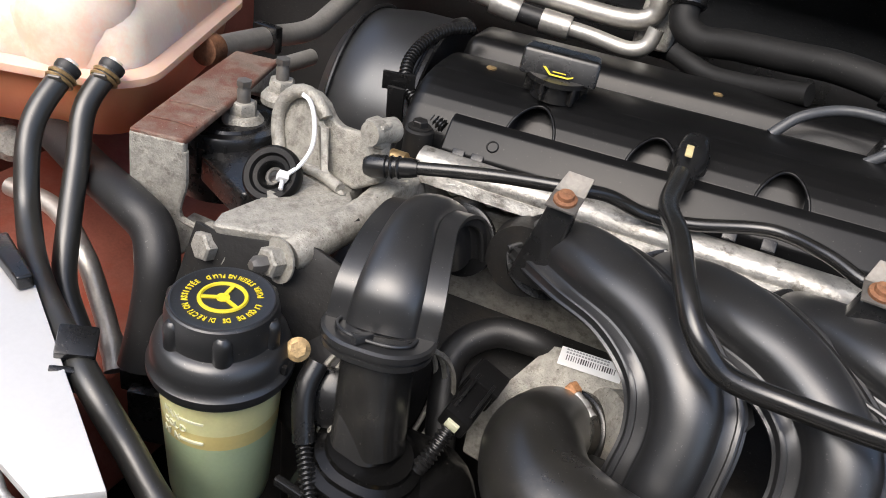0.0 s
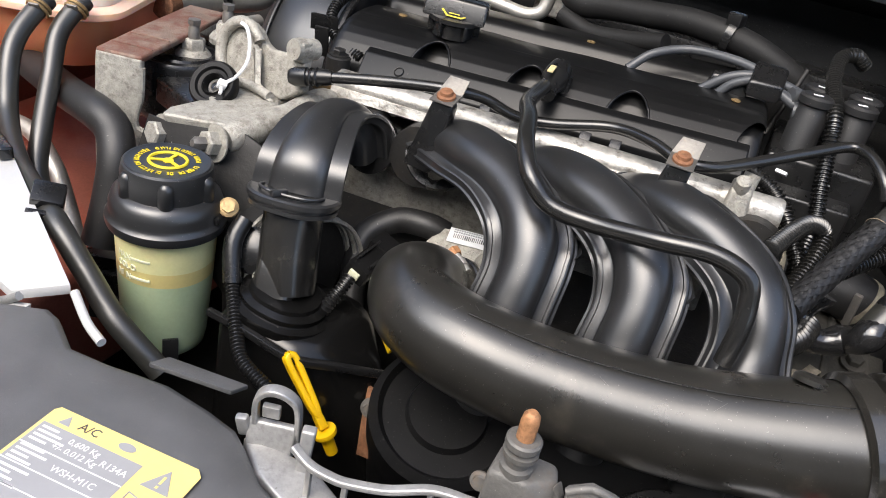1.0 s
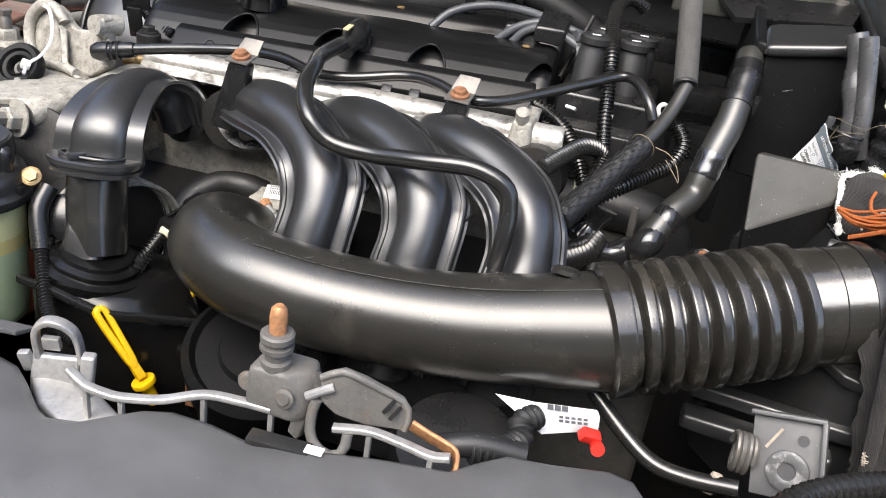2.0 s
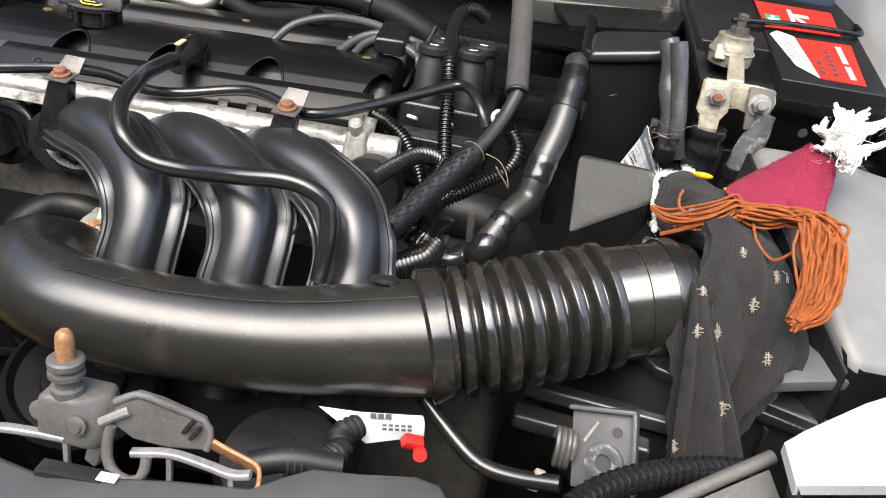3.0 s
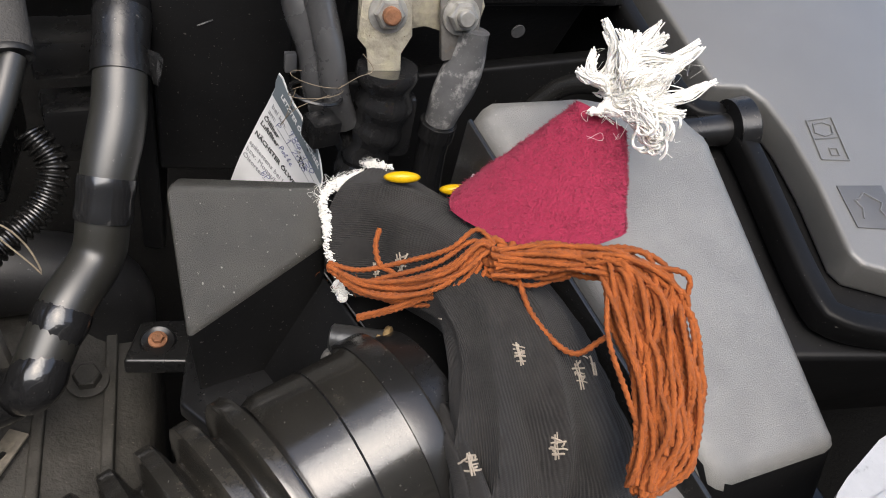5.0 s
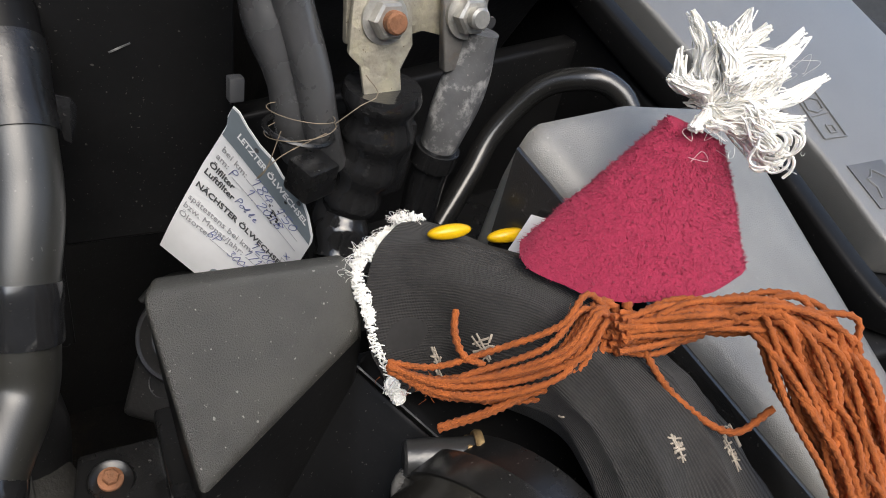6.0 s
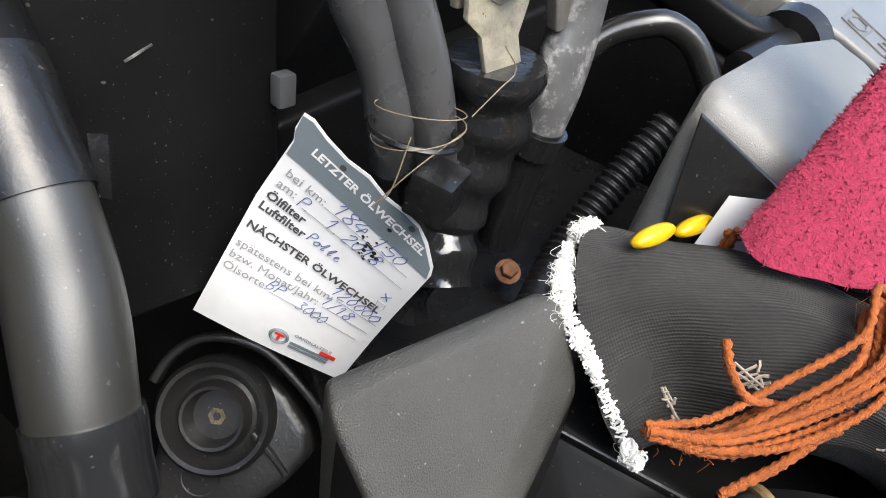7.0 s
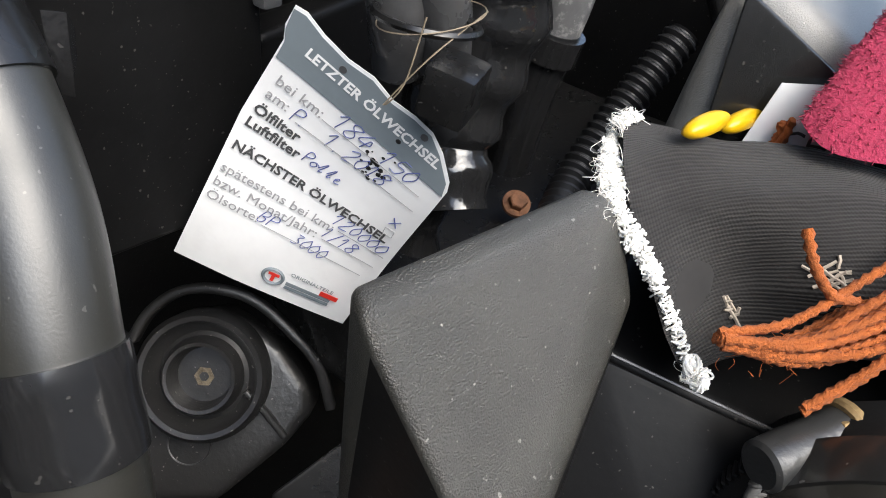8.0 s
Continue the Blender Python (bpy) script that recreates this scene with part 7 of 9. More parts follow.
solo("taped_cable", merge(tube(CABLEL, lambda s: 0.014 - 0.004 * s + 0.0012 * math.sin(31 * s), 16, 0.003), box((0.491, 0.560, 0.806), (0.028, 0.016, 0.034), (8, 0, 5), 0.004)), TAPE, CABLEL[-1], "battery lead wrapped in black tape", "cable")
solo("looped_cable", tube(LOOPCABLE, 0.0056, 16, 0.004), GLOSS, LOOPCABLE[0], "shiny black cable looping behind the air box", "cable")
solo("sensor_conduit", conduit([(0.52, 0.545, 0.735), (0.55, 0.555, 0.745), (0.575, 0.555, 0.765), (0.60, 0.55, 0.79)], 0.0066, 0.0036, 0.0006), RUBBER, (0.55, 0.55, 0.735), "black ribbed conduit behind the air box", "conduit")
solo("tray_screw", bolt((0.531, 0.565, 0.738), (-0.3, -0.4, 0.8), 0.0034, 0.003, 1.5), RUST, (0.531, 0.565, 0.736), "rusty screw on the tray ledge", "screw")

# ---- fuse box ----
fb = thing("fuse_box", (0.76, 0.58, 0.72), "grey fuse box lid with moulded symbols", "fuse box")
FB = plane_frame((0.668, 0.560, 0.825), (1, 0, 0.0), (0.0, 0.129, 0.047))
part("tray", moved(hull([(-0.016, -0.15, -0.02), (0.17, -0.17, -0.02), (0.17, 0.155, -0.02), (-0.022, 0.155, -0.02), (-0.015, -0.14, -0.12), (0.16, -0.15, -0.12), (0.16, 0.15, -0.12), (-0.030, 0.15, -0.12)], 0.004), FB), RECESSM, fb, "black tray")
part("lid", moved(slab([(-0.0065, 0.137, 0), (0.0055, 0.002, 0), (0.026, 0.001, 0), (0.0325, -0.009, 0), (0.0365, -0.034, 0), (0.0360, -0.066, 0), (0.0310, -0.108, 0), (0.0350, -0.116, 0), (0.066, -0.128, 0), (0.18, -0.12, 0), (0.18, 0.14, 0)], (0, 0, -0.02), 0.003, 3), FB), FUSEM, fb, "grained grey lid")
part("rim", moved(sweep([(-0.026, 0.150, -0.010), (-0.020, 0.06, -0.010), (-0.012, -0.004, -0.010), (0.006, -0.014, -0.010), (0.012, -0.036, -0.010), (0.006, -0.120, -0.010), (0.014, -0.140, -0.010), (0.06, -0.152, -0.010)], lambda s: rounded(-0.006, 0.006, -0.008, 0.008, 0.003, 3), 70, up=(0, 0, 1)), FB), RECESSM, fb, "moulded black edge")
FS = [(0.0515, -0.0245), (0.0695, -0.0220), (0.0640, -0.0525), (0.0465, -0.0515)]
part("symbol", merge(*[moved(tube([(a[0], a[1], 0.0003), (b[0], b[1], 0.0003)], 0.0006, 6), FB) for a, b in zip(FS, FS[1:] + FS[:1])], moved(tube([(0.0545, -0.0270, 0.0003), (0.0650, -0.0258, 0.0003), (0.0638, -0.0340, 0.0003), (0.0530, -0.0350, 0.0003), (0.0545, -0.0270, 0.0003)], 0.0005, 6), FB), moved(tube([(0.0500, -0.0375, 0.0003), (0.0658, -0.0365, 0.0003)], 0.0005, 6), FB), moved(tube([(0.0555, -0.0440, 0.0003), (0.0600, -0.0440, 0.0003), (0.0595, -0.0490, 0.0003), (0.0545, -0.0490, 0.0003), (0.0555, -0.0440, 0.0003)], 0.0005, 6), FB)), FUSEM, fb, "moulded fuse symbol")
part("symbol", moved(slab([(0.0455, -0.0690, 0.0002), (0.0740, -0.0700, 0.0002), (0.0700, -0.0980, 0.0002), (0.0435, -0.0950, 0.0002)], (0, 0, 0.0005), 0.0002), FB), MATTE, fb, "moulded book panel")
part("symbol", merge(*[moved(tube(p_, 0.0005, 6), FB) for p_ in ([(0.050, -0.090, 0.0009), (0.0535, -0.082, 0.0009), (0.050, -0.077, 0.0009), (0.057, -0.078, 0.0009), (0.060, -0.072, 0.0009), (0.062, -0.079, 0.0009), (0.069, -0.080, 0.0009), (0.063, -0.084, 0.0009), (0.065, -0.092, 0.0009)],)]), FUSEM, fb, "moulded star outline")
part("tray_arm", lathe([(0.008, 0), (0.009, 0.035), (0.016, 0.036), (0.017, 0.046), (0.012, 0.05), (0, 0.05)], (0.640, 0.545, 0.805), (0.9, -0.05, 0.1), 24), BLACK, fb, "round locking spigot")
bk = thing("wing_bracket", (0.75, 0.745, 0.86), "silver bracket with a brown bolt and a ribbed cable", "bracket")
WB = plane_frame((0.725, 0.738, 0.865), (0.043, 0.008, -0.001), (0.0, 0.45, 0.89))
part("plate", moved(slab([(-0.006, -0.006, 0), (0.058, -0.006, 0), (0.062, 0.030, 0), (0.050, 0.032, 0), (0.036, 0.052, 0), (0.022, 0.044, 0), (0.010, 0.036, 0), (-0.006, 0.034, 0)], (0, 0, 0.002), 0.0007), WB), FLANGE, bk)
part("bolt", bolt(WB @ Vector((0.039, 0.046, 0.003)), (0, -0.5, 0.85), 0.0075, 0.008, 1.7), BRASS, bk, "brown bolt head")
part("cable_lug", moved(hull([(0.020, 0.044, 0.003), (0.048, 0.036, 0.003), (0.050, 0.042, 0.003), (0.022, 0.056, 0.003), (0.020, 0.044, 0.0055), (0.048, 0.036, 0.0055), (0.05, 0.042, 0.0055), (0.022, 0.056, 0.0055)], 0.0008), WB), STEEL, bk)
part("ribbed_cable", conduit([(0.742, 0.764, 0.915), (0.725, 0.762, 0.922), (0.695, 0.757, 0.928), (0.66, 0.75, 0.945), (0.63, 0.75, 0.955)], 0.0058, 0.006, 0.0006), RUBBER, bk, "black ribbed earth cable")
for hx, hy in ((0.001, 0.001), (0.044, 0.001), (0.004, 0.026), (0.047, 0.026)):
    part("hole", moved(merge(torus((hx, hy, 0.0022), (0, 0, 1), 0.0038, 0.0006, 20, 5), lathe([(0.0034, 0.0021), (0.0034, 0.0024), (0, 0.0024)], (hx, hy, 0), (0, 0, 1), 16)), WB), GREYP, bk)
part("slot", moved(box((0.025, 0.014, 0.0022), (0.020, 0.016, 0.0012), bevel=0.002), WB), FLANGE, bk, "pressed square")

# ---- air box ----
ab = thing("air_box", (0.53, 0.44, 0.58), "grained charcoal plastic air filter box", "air filter box")
dome = hull([(0.515, 0.510, 0.8425), (0.566, 0.512, 0.844), (0.616, 0.510, 0.838), (0.630, 0.500, 0.829), (0.653, 0.384, 0.747), (0.586, 0.372, 0.751), (0.500, 0.500, 0.72), (0.510, 0.526, 0.72), (0.645, 0.520, 0.72), (0.661, 0.381, 0.70), (0.582, 0.368, 0.70)], 0.008, 4)
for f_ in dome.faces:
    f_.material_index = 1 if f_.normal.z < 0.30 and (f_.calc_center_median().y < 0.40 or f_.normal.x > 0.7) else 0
part("dome", dome, [DOMEM, RECESSM], ab, "dusty sloping lid, sky sheen painted pale on top, shade black in front")
part("dome_flank", slab([(0.515, 0.506, 0.835), (0.584, 0.3705, 0.744), (0.580, 0.366, 0.703), (0.501, 0.500, 0.722)], (-0.0025, -0.0012, 0.0), 0.0008), GLOSS, ab, "side of the lid, painted black for shade")
wing = hull([(0.3915, 0.506, 0.8055), (0.451, 0.497, 0.8075), (0.452, 0.504, 0.8075), (0.3965, 0.514, 0.8055), (0.3965, 0.4730, 0.757), (0.4535, 0.4885, 0.7895), (0.4535, 0.4940, 0.765), (0.4005, 0.4745, 0.7216), (0.4530, 0.4900, 0.7216), (0.404, 0.522, 0.7216), (0.455, 0.512, 0.7216)], 0.007, 5)
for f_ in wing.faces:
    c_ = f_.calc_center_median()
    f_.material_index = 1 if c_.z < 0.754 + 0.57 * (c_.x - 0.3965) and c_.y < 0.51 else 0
part("lid_wing", wing, [LIDM, RECESSM], ab, "sloping side wing of the lid, grained above, shade painted black below")
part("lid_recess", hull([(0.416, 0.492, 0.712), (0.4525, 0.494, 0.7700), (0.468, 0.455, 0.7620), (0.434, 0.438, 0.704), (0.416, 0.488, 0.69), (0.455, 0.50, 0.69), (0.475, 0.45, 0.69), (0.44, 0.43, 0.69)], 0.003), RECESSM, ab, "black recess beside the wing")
part("recess_edge", tube([(0.4525, 0.4940, 0.7705), (0.4680, 0.4550, 0.7625)], 0.00035, 5), SHRINK, ab, "thin pale edge line")
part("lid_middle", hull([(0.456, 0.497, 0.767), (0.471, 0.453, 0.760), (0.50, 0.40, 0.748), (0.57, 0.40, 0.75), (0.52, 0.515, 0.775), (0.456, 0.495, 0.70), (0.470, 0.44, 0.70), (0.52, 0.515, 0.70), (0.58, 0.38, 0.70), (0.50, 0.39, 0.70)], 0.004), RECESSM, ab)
part("outlet", lathe([(0.0, 0.004), (0.036, 0.004), (0.038, -0.01), (0.034, -0.012)], (0.482, 0.424, 0.747), (0.92, 0.33, 0.18), 40), BLACK, ab)
part("front_ledge", slab([(0.520, 0.392, 0.738), (0.560, 0.398, 0.748), (0.588, 0.372, 0.738), (0.535, 0.362, 0.728)], (0, 0, -0.008), 0.002), MATTE, ab)
part("body", hull([(0.395, 0.47, 0.722), (0.47, 0.38, 0.715), (0.585, 0.362, 0.705), (0.665, 0.380, 0.702), (0.665, 0.53, 0.722), (0.405, 0.535, 0.722), (0.41, 0.46, 0.56), (0.47, 0.39, 0.56), (0.65, 0.39, 0.56), (0.65, 0.52, 0.56), (0.41, 0.52, 0.56)], 0.006), SATIN, ab, "black lower box")
part("flange", hull([(0.392, 0.468, 0.724), (0.47, 0.374, 0.714), (0.585, 0.354, 0.702), (0.672, 0.374, 0.700), (0.672, 0.536, 0.724), (0.400, 0.540, 0.724), (0.392, 0.468, 0.716), (0.47, 0.374, 0.706), (0.585, 0.354, 0.694), (0.672, 0.374, 0.692), (0.672, 0.536, 0.716), (0.40, 0.54, 0.716)], 0.002), BLACK, ab)
for bx in (0.545, 0.60):
    part("rib", box((bx, 0.358, 0.668), (0.003, 0.006, 0.06), (0, 0, 5), 0.001), BLACK, ab)
for sx, sy, sz in ((0.382, 0.533, 0.701), (0.530, 0.335, 0.676), (0.398, 0.405, 0.652)):
    sw_ = part("screw_boss", lathe([(0.0085, -0.004), (0.0085, 0.0010), (0.0078, 0.0020), (0.0068, 0.0012), (0.0, 0.0008)], (sx, sy, sz - 0.001), (0, -0.3, 1), 24), BLACK, ab)
    part("screw", bolt((sx, sy, sz), (0, -0.3, 1), 0.0030, 0.0026, 1.5), RUST, sw_, "rusty screw")
part("screw_lug", hull([(0.366, 0.522, 0.700), (0.40, 0.517, 0.700), (0.404, 0.548, 0.700), (0.374, 0.550, 0.700), (0.366, 0.522, 0.691), (0.40, 0.517, 0.691), (0.404, 0.548, 0.691), (0.374, 0.55, 0.691)], 0.002), BLACK, ab)
SLF = plane_frame((0.5105, 0.496, 0.795), (0.46, -0.89, 0.0), (0.10, 0.06, 0.99))
al = part("side_label", plate(SLF, [(0.0, 0.0), (0.030, 0.0), (0.034, 0.016), (0.020, 0.024), (0.006, 0.022)], 0.0004, 0.0022, 0), WHITE, ab, "white paper label")
part("label_word", letters("CHA", 0.008, SLF @ pose(0.010, 0.006, 0.0028), 0.0001), TEXTBLACK, al)
mc = thing("air_box_mount", (0.428, 0.608, 0.66), "dusty black plastic mount with a deep round cup", "mount")
MCC = Vector((0.4280, 0.6100, 0.6905))
MF = plane_frame(MCC, (0.63, -0.77, 0.0), (0.45, 0.37, 0.81))
part("block", moved(slab([(-0.0195, 0.000, 0), (-0.0175, 0.010, 0), (-0.009, 0.0195, 0), (0.002, 0.0225, 0), (0.013, 0.0195, 0), (0.025, 0.011, 0), (0.035, -0.001, 0), (0.037, -0.010, 0), (0.029, -0.022, 0), (0.008, -0.043, 0), (-0.019, -0.046, 0), (-0.0215, -0.019, 0)], (0, 0, -0.030), 0.0055, 4), MF @ Matrix.Translation((0, 0, -0.0085))), MOUNTM, mc)
part("boss", moved(lathe([(0.0225, -0.013), (0.0222, -0.0030), (0.0205, -0.0005), (0.0188, -0.0008), (0.0172, -0.0050), (0.0150, -0.0068), (0.0136, -0.0060), (0.0128, -0.0015), (0.0118, 0.0006), (0.0106, 0.0004), (0.0100, -0.0030), (0.0092, -0.0085), (0.0068, -0.0092), (0.0062, -0.0110), (0.0, -0.0112)], (0, 0, 0), (0, 0, 1), 56, False), MF), MOUNTM, mc, "stepped round cup")
part("raised_rim", moved(sweep([(-0.024, 0.010, -0.004), (-0.019, 0.020, -0.004), (-0.010, 0.0275, -0.004), (0.002, 0.0295, -0.004), (0.015, 0.0265, -0.005), (0.028, 0.017, -0.006), (0.038, 0.006, -0.008), (0.043, -0.008, -0.011)], lambda s: rounded(-0.0017, 0.0017, -0.004, 0.0025, 0.0012, 3), 50, up=(0, 0, 1)), MF), MOUNTM, mc)
part("rib", moved(sweep([(0.0145, -0.004, -0.006), (0.021, -0.010, -0.007), (0.0285, -0.0185, -0.009)], lambda s: rounded(-0.0012, 0.0012, -0.002, 0.0022, 0.0008, 3), 20, up=(0, 0, 1)), MF), MOUNTM, mc)
part("round_mark", moved(torus((-0.003, -0.024, -0.0084), (0, 0, 1), 0.0072, 0.0003, 36, 5), MF), MOUNTM, mc)
part("screw", moved(merge(lathe([(0.0040, 0.0), (0.0040, 0.0020), (0.0034, 0.0028), (0, 0.0026)], (-0.0003, -0.0008, -0.0112), (0, 0, 1), 6)), MF), KHAKI, mc, "dirty khaki screw head")

# ---- front panel, latch and lamps ----
fp = thing("front_panel_cover", (0.10, 0.10, 0.64), "grained black plastic cover over the front crossmember", "front panel")
EDGE = [(-0.30, 0.150), (-0.20, 0.178), (-0.150, 0.203), (-0.138, 0.200), (-0.112, 0.184), (-0.085, 0.186), (-0.068, 0.189), (-0.047, 0.192), (-0.016, 0.189), (0.005, 0.185), (0.016, 0.178), (0.028, 0.169), (0.038, 0.162), (0.048, 0.158), (0.065, 0.163), (0.076, 0.174), (0.088, 0.185), (0.102, 0.191), (0.127, 0.1905), (0.156, 0.1855), (0.183, 0.193), (0.220, 0.202), (0.257, 0.208), (0.270, 0.221), (0.283, 0.232), (0.3076, 0.236), (0.3376, 0.245), (0.351, 0.243), (0.357, 0.234), (0.362, 0.220), (0.40, 0.205), (0.45, 0.20)]


def panel():
    bm = bmesh.new()
    rows = []
    for x, y in EDGE:
        row = []
        for k, (f, dz) in enumerate(((0.0, -0.030), (0.0005, -0.010), (0.003, -0.003), (0.008, 0.0), (0.03, 0.0015), (0.07, 0.002), (0.13, -0.002), (0.20, -0.012), (0.26, -0.03), (0.28, -0.06), (0.285, -0.25))):
            row.append(bm.verts.new((x, y - f, 0.682 + 0.010 * (x > 0.1) * min(1, (x - 0.1) / 0.2) + dz)))
        rows.append(row)
    for a, b in zip(rows, rows[1:]):
        for k in range(len(a) - 1):
            bm.faces.new((a[k], a[k + 1], b[k + 1], b[k]))
    return bm


part("cover", panel(), MATTE, fp, angle=60)
part("raised_tab", slab([(-0.064, 0.192, 0.6860), (-0.012, 0.200, 0.6865), (-0.010, 0.214, 0.6825), (-0.062, 0.207, 0.6820)], (0, 0, -0.0035), 0.0012), MATTE, fp)
part("slot", box((0.168, 0.186, 0.684), (0.035, 0.010, 0.006), (0, 0, 5), 0.001), DARK, fp, "dark slot with grey metal below")
part("slot_patch", box((0.188, 0.186, 0.6885), (0.010, 0.006, 0.001), (0, 0, 5), 0.0003), WHITE, fp)

AC = plane_frame((-0.073, 0.139, 0.6852), (0.0995, 0.007, 0.0), (-0.007, 0.0995, 0.0))
sign = thing("air_con_sticker", (-0.03, 0.11, 0.684), "yellow and black air conditioning data sticker", "sticker")
part("sheet", plate(AC, [(0.0, 0.0), (0.084, 0.0), (0.088, -0.004), (0.088, -0.075), (-0.002, -0.075), (-0.002, -0.003)], 0.0004), LABELY, sign)
part("data_panel", plate(AC, [(0.0, -0.012), (0.060, -0.012), (0.060, -0.073), (0.0, -0.073)], 0.0002, 0.0004), TEXTGREY, sign, "dark data panel")
part("line", merge(*[flat(AC, 0.0, y, 0.060, y + 0.0006, 0.0002, 0.0006) for y in (-0.028, -0.040, -0.052)]), WHITE, sign)
part("text_bars", merge(*[flat(AC, 0.002, -0.0155 - 0.0030 * k - 0.002 * (k // 4), 0.012 + 0.004 * ((k * 7) % 3), -0.0142 - 0.0030 * k - 0.002 * (k // 4), 0.0002, 0.0006) for k in range(14)]), WHITE, sign, "small unreadable print")
part("word", letters("A/C", 0.0075, AC @ pose(0.017, -0.0085, 0.0006), 0.0001), TEXTBLACK, sign)
part("word", letters("0,600 Kg", 0.0052, AC @ pose(0.020, -0.0185, 0.0006), 0.0001), WHITE, sign)
part("word", letters("+/- 0.012 Kg", 0.0052, AC @ pose(0.015, -0.0245, 0.0006), 0.0001), WHITE, sign)
part("word", letters("R134A", 0.0056, AC @ pose(0.042, -0.0225, 0.0006), 0.0001), WHITE, sign)
part("word", letters("WSH-M1C", 0.0056, AC @ pose(0.025, -0.036, 0.0006), 0.0001), WHITE, sign)
part("oval", plate(AC, [(0.046 + 0.005 * math.cos(a * 0.3142), -0.006 + 0.0026 * math.sin(a * 0.3142)) for a in range(20)], 0.0002, 0.0005), TEXTGREY, sign)
part("warning_triangle", plate(AC, [(0.066, -0.022), (0.082, -0.022), (0.074, -0.008)], 0.0002, 0.0005), TEXTGREY, sign)
part("warning_mark", merge(flat(AC, 0.0733, -0.0175, 0.0747, -0.0125, 0.0002, 0.0008), flat(AC, 0.0733, -0.0205, 0.0747, -0.019, 0.0002, 0.0008)), LABELY, sign)
part("warning_triangle", plate(AC, [(0.006, -0.0095), (0.013, -0.0095), (0.0095, -0.003)], 0.0002, 0.0005), TEXTGREY, sign)
book = [(0.065, -0.040), (0.065, -0.028), (0.074, -0.030), (0.083, -0.028), (0.083, -0.040), (0.074, -0.042), (0.065, -0.040)]
part("book_symbol", merge(*[tube([AC @ Vector((x0, y0, 0.0006)), AC @ Vector((x1, y1, 0.0006))], 0.0004, 4) for (x0, y0), (x1, y1) in zip(book, book[1:])], tube([AC @ Vector((0.074, -0.030, 0.0006)), AC @ Vector((0.074, -0.042, 0.0006))], 0.0003, 4)), TEXTGREY, sign)

hook = thing("bonnet_striker", (0.04, 0.19, 0.66), "silver painted striker bracket on the front panel", "striker")
HK = plane_frame((0.0195, 0.1960, 0.6890), (0.92, 0.30, 0.0), (0.05, -0.15, 1))
part("loop", moved(sweep([(-0.014, -0.016, 0), (-0.014, 0.008, 0.0), (-0.009, 0.017, 0), (0.0, 0.020, 0), (0.010, 0.017, 0), (0.016, 0.008, 0), (0.017, -0.020, 0)], lambda s: rounded(-0.0022, 0.0022, -0.0034, 0.0034, 0.0012, 3), 48, up=(0.0, 0.001, 1)), HK @ Matrix.Translation((0.001, 0, 0)) @ Matrix.Diagonal((0.78, 1, 1, 1))), FLANGE, hook)
part("plate", moved(hull([(-0.014, -0.006, 0.002), (0.014, -0.006, 0.002), (0.013, -0.026, 0.014), (-0.013, -0.026, 0.014), (-0.014, -0.006, -0.002), (0.014, -0.006, -0.002), (0.013, -0.03, 0.0), (-0.013, -0.03, 0.0)], 0.002), HK), FLANGE, hook)
part("tongue", moved(box((-0.001, 0.004, 0.001), (0.010, 0.009, 0.004), bevel=0.001), HK), FLANGE, hook)
part("side_tab", moved(box((-0.016, -0.010, 0.003), (0.007, 0.014, 0.005), (0, 0, 10), 0.0015), HK), FLANGE, hook)
part("side_fin", moved(hull([(0.018, 0.004, 0.004), (0.026, 0.004, 0.004), (0.024, -0.045, 0.026), (0.018, -0.045, 0.026), (0.018, 0.004, 0.010), (0.026, 0.004, 0.010), (0.024, -0.045, 0.032), (0.018, -0.045, 0.032)], 0.0015), HK), FLANGE, hook)
part("base", hull([(0.005, 0.190, 0.672), (0.046, 0.196, 0.668), (0.074, 0.184, 0.666), (0.052, 0.164, 0.666), (0.026, 0.172, 0.668), (0.005, 0.190, 0.655), (0.046, 0.196, 0.655), (0.074, 0.184, 0.655), (0.052, 0.164, 0.655), (0.026, 0.172, 0.655)], 0.003), FLANGE, hook, "silver painted base")
solo("crossmember", hull([(-0.20, 0.215, 0.612), (0.36, 0.245, 0.618), (0.36, 0.20, 0.640), (-0.20, 0.17, 0.635), (-0.20, 0.225, 0.58), (0.36, 0.255, 0.58), (0.36, 0.2, 0.58), (-0.2, 0.17, 0.58)], 0.006), DARK, (0.08, 0.21, 0.58), "dark painted front crossmember", "crossmember", kind="structure")
for pth in (STRIP1, STRIP2):
    solo("panel_edge", merge(sweep(pth, lambda s: rounded(-0.0028, 0.0028, -0.0020, 0.0020, 0.0013, 3), 40, up=(0, 0, 1)), *[box(Vector(p) + Vector((0, 0.0, -0.012)), (0.003, 0.003, 0.022), bevel=0.0005) for p in pth[1::2]]), FLANGE, Vector(pth[0]) - Vector((0, 0, 0.02)), "bright silver flange along the crossmember", "flange", "panel flanges")
lt = thing("bonnet_latch", (0.15, 0.21, 0.67), "weathered grey bonnet latch with a copper pin", "latch")
part("body", hull([(0.1400, 0.200, 0.7165), (0.160, 0.202, 0.7165), (0.1735, 0.214, 0.7155), (0.170, 0.228, 0.714), (0.140, 0.224, 0.716), (0.1395, 0.198, 0.690), (0.172, 0.199, 0.688), (0.1765, 0.214, 0.700), (0.1765, 0.222, 0.686), (0.140, 0.226, 0.685)], 0.003), GREYP, lt)
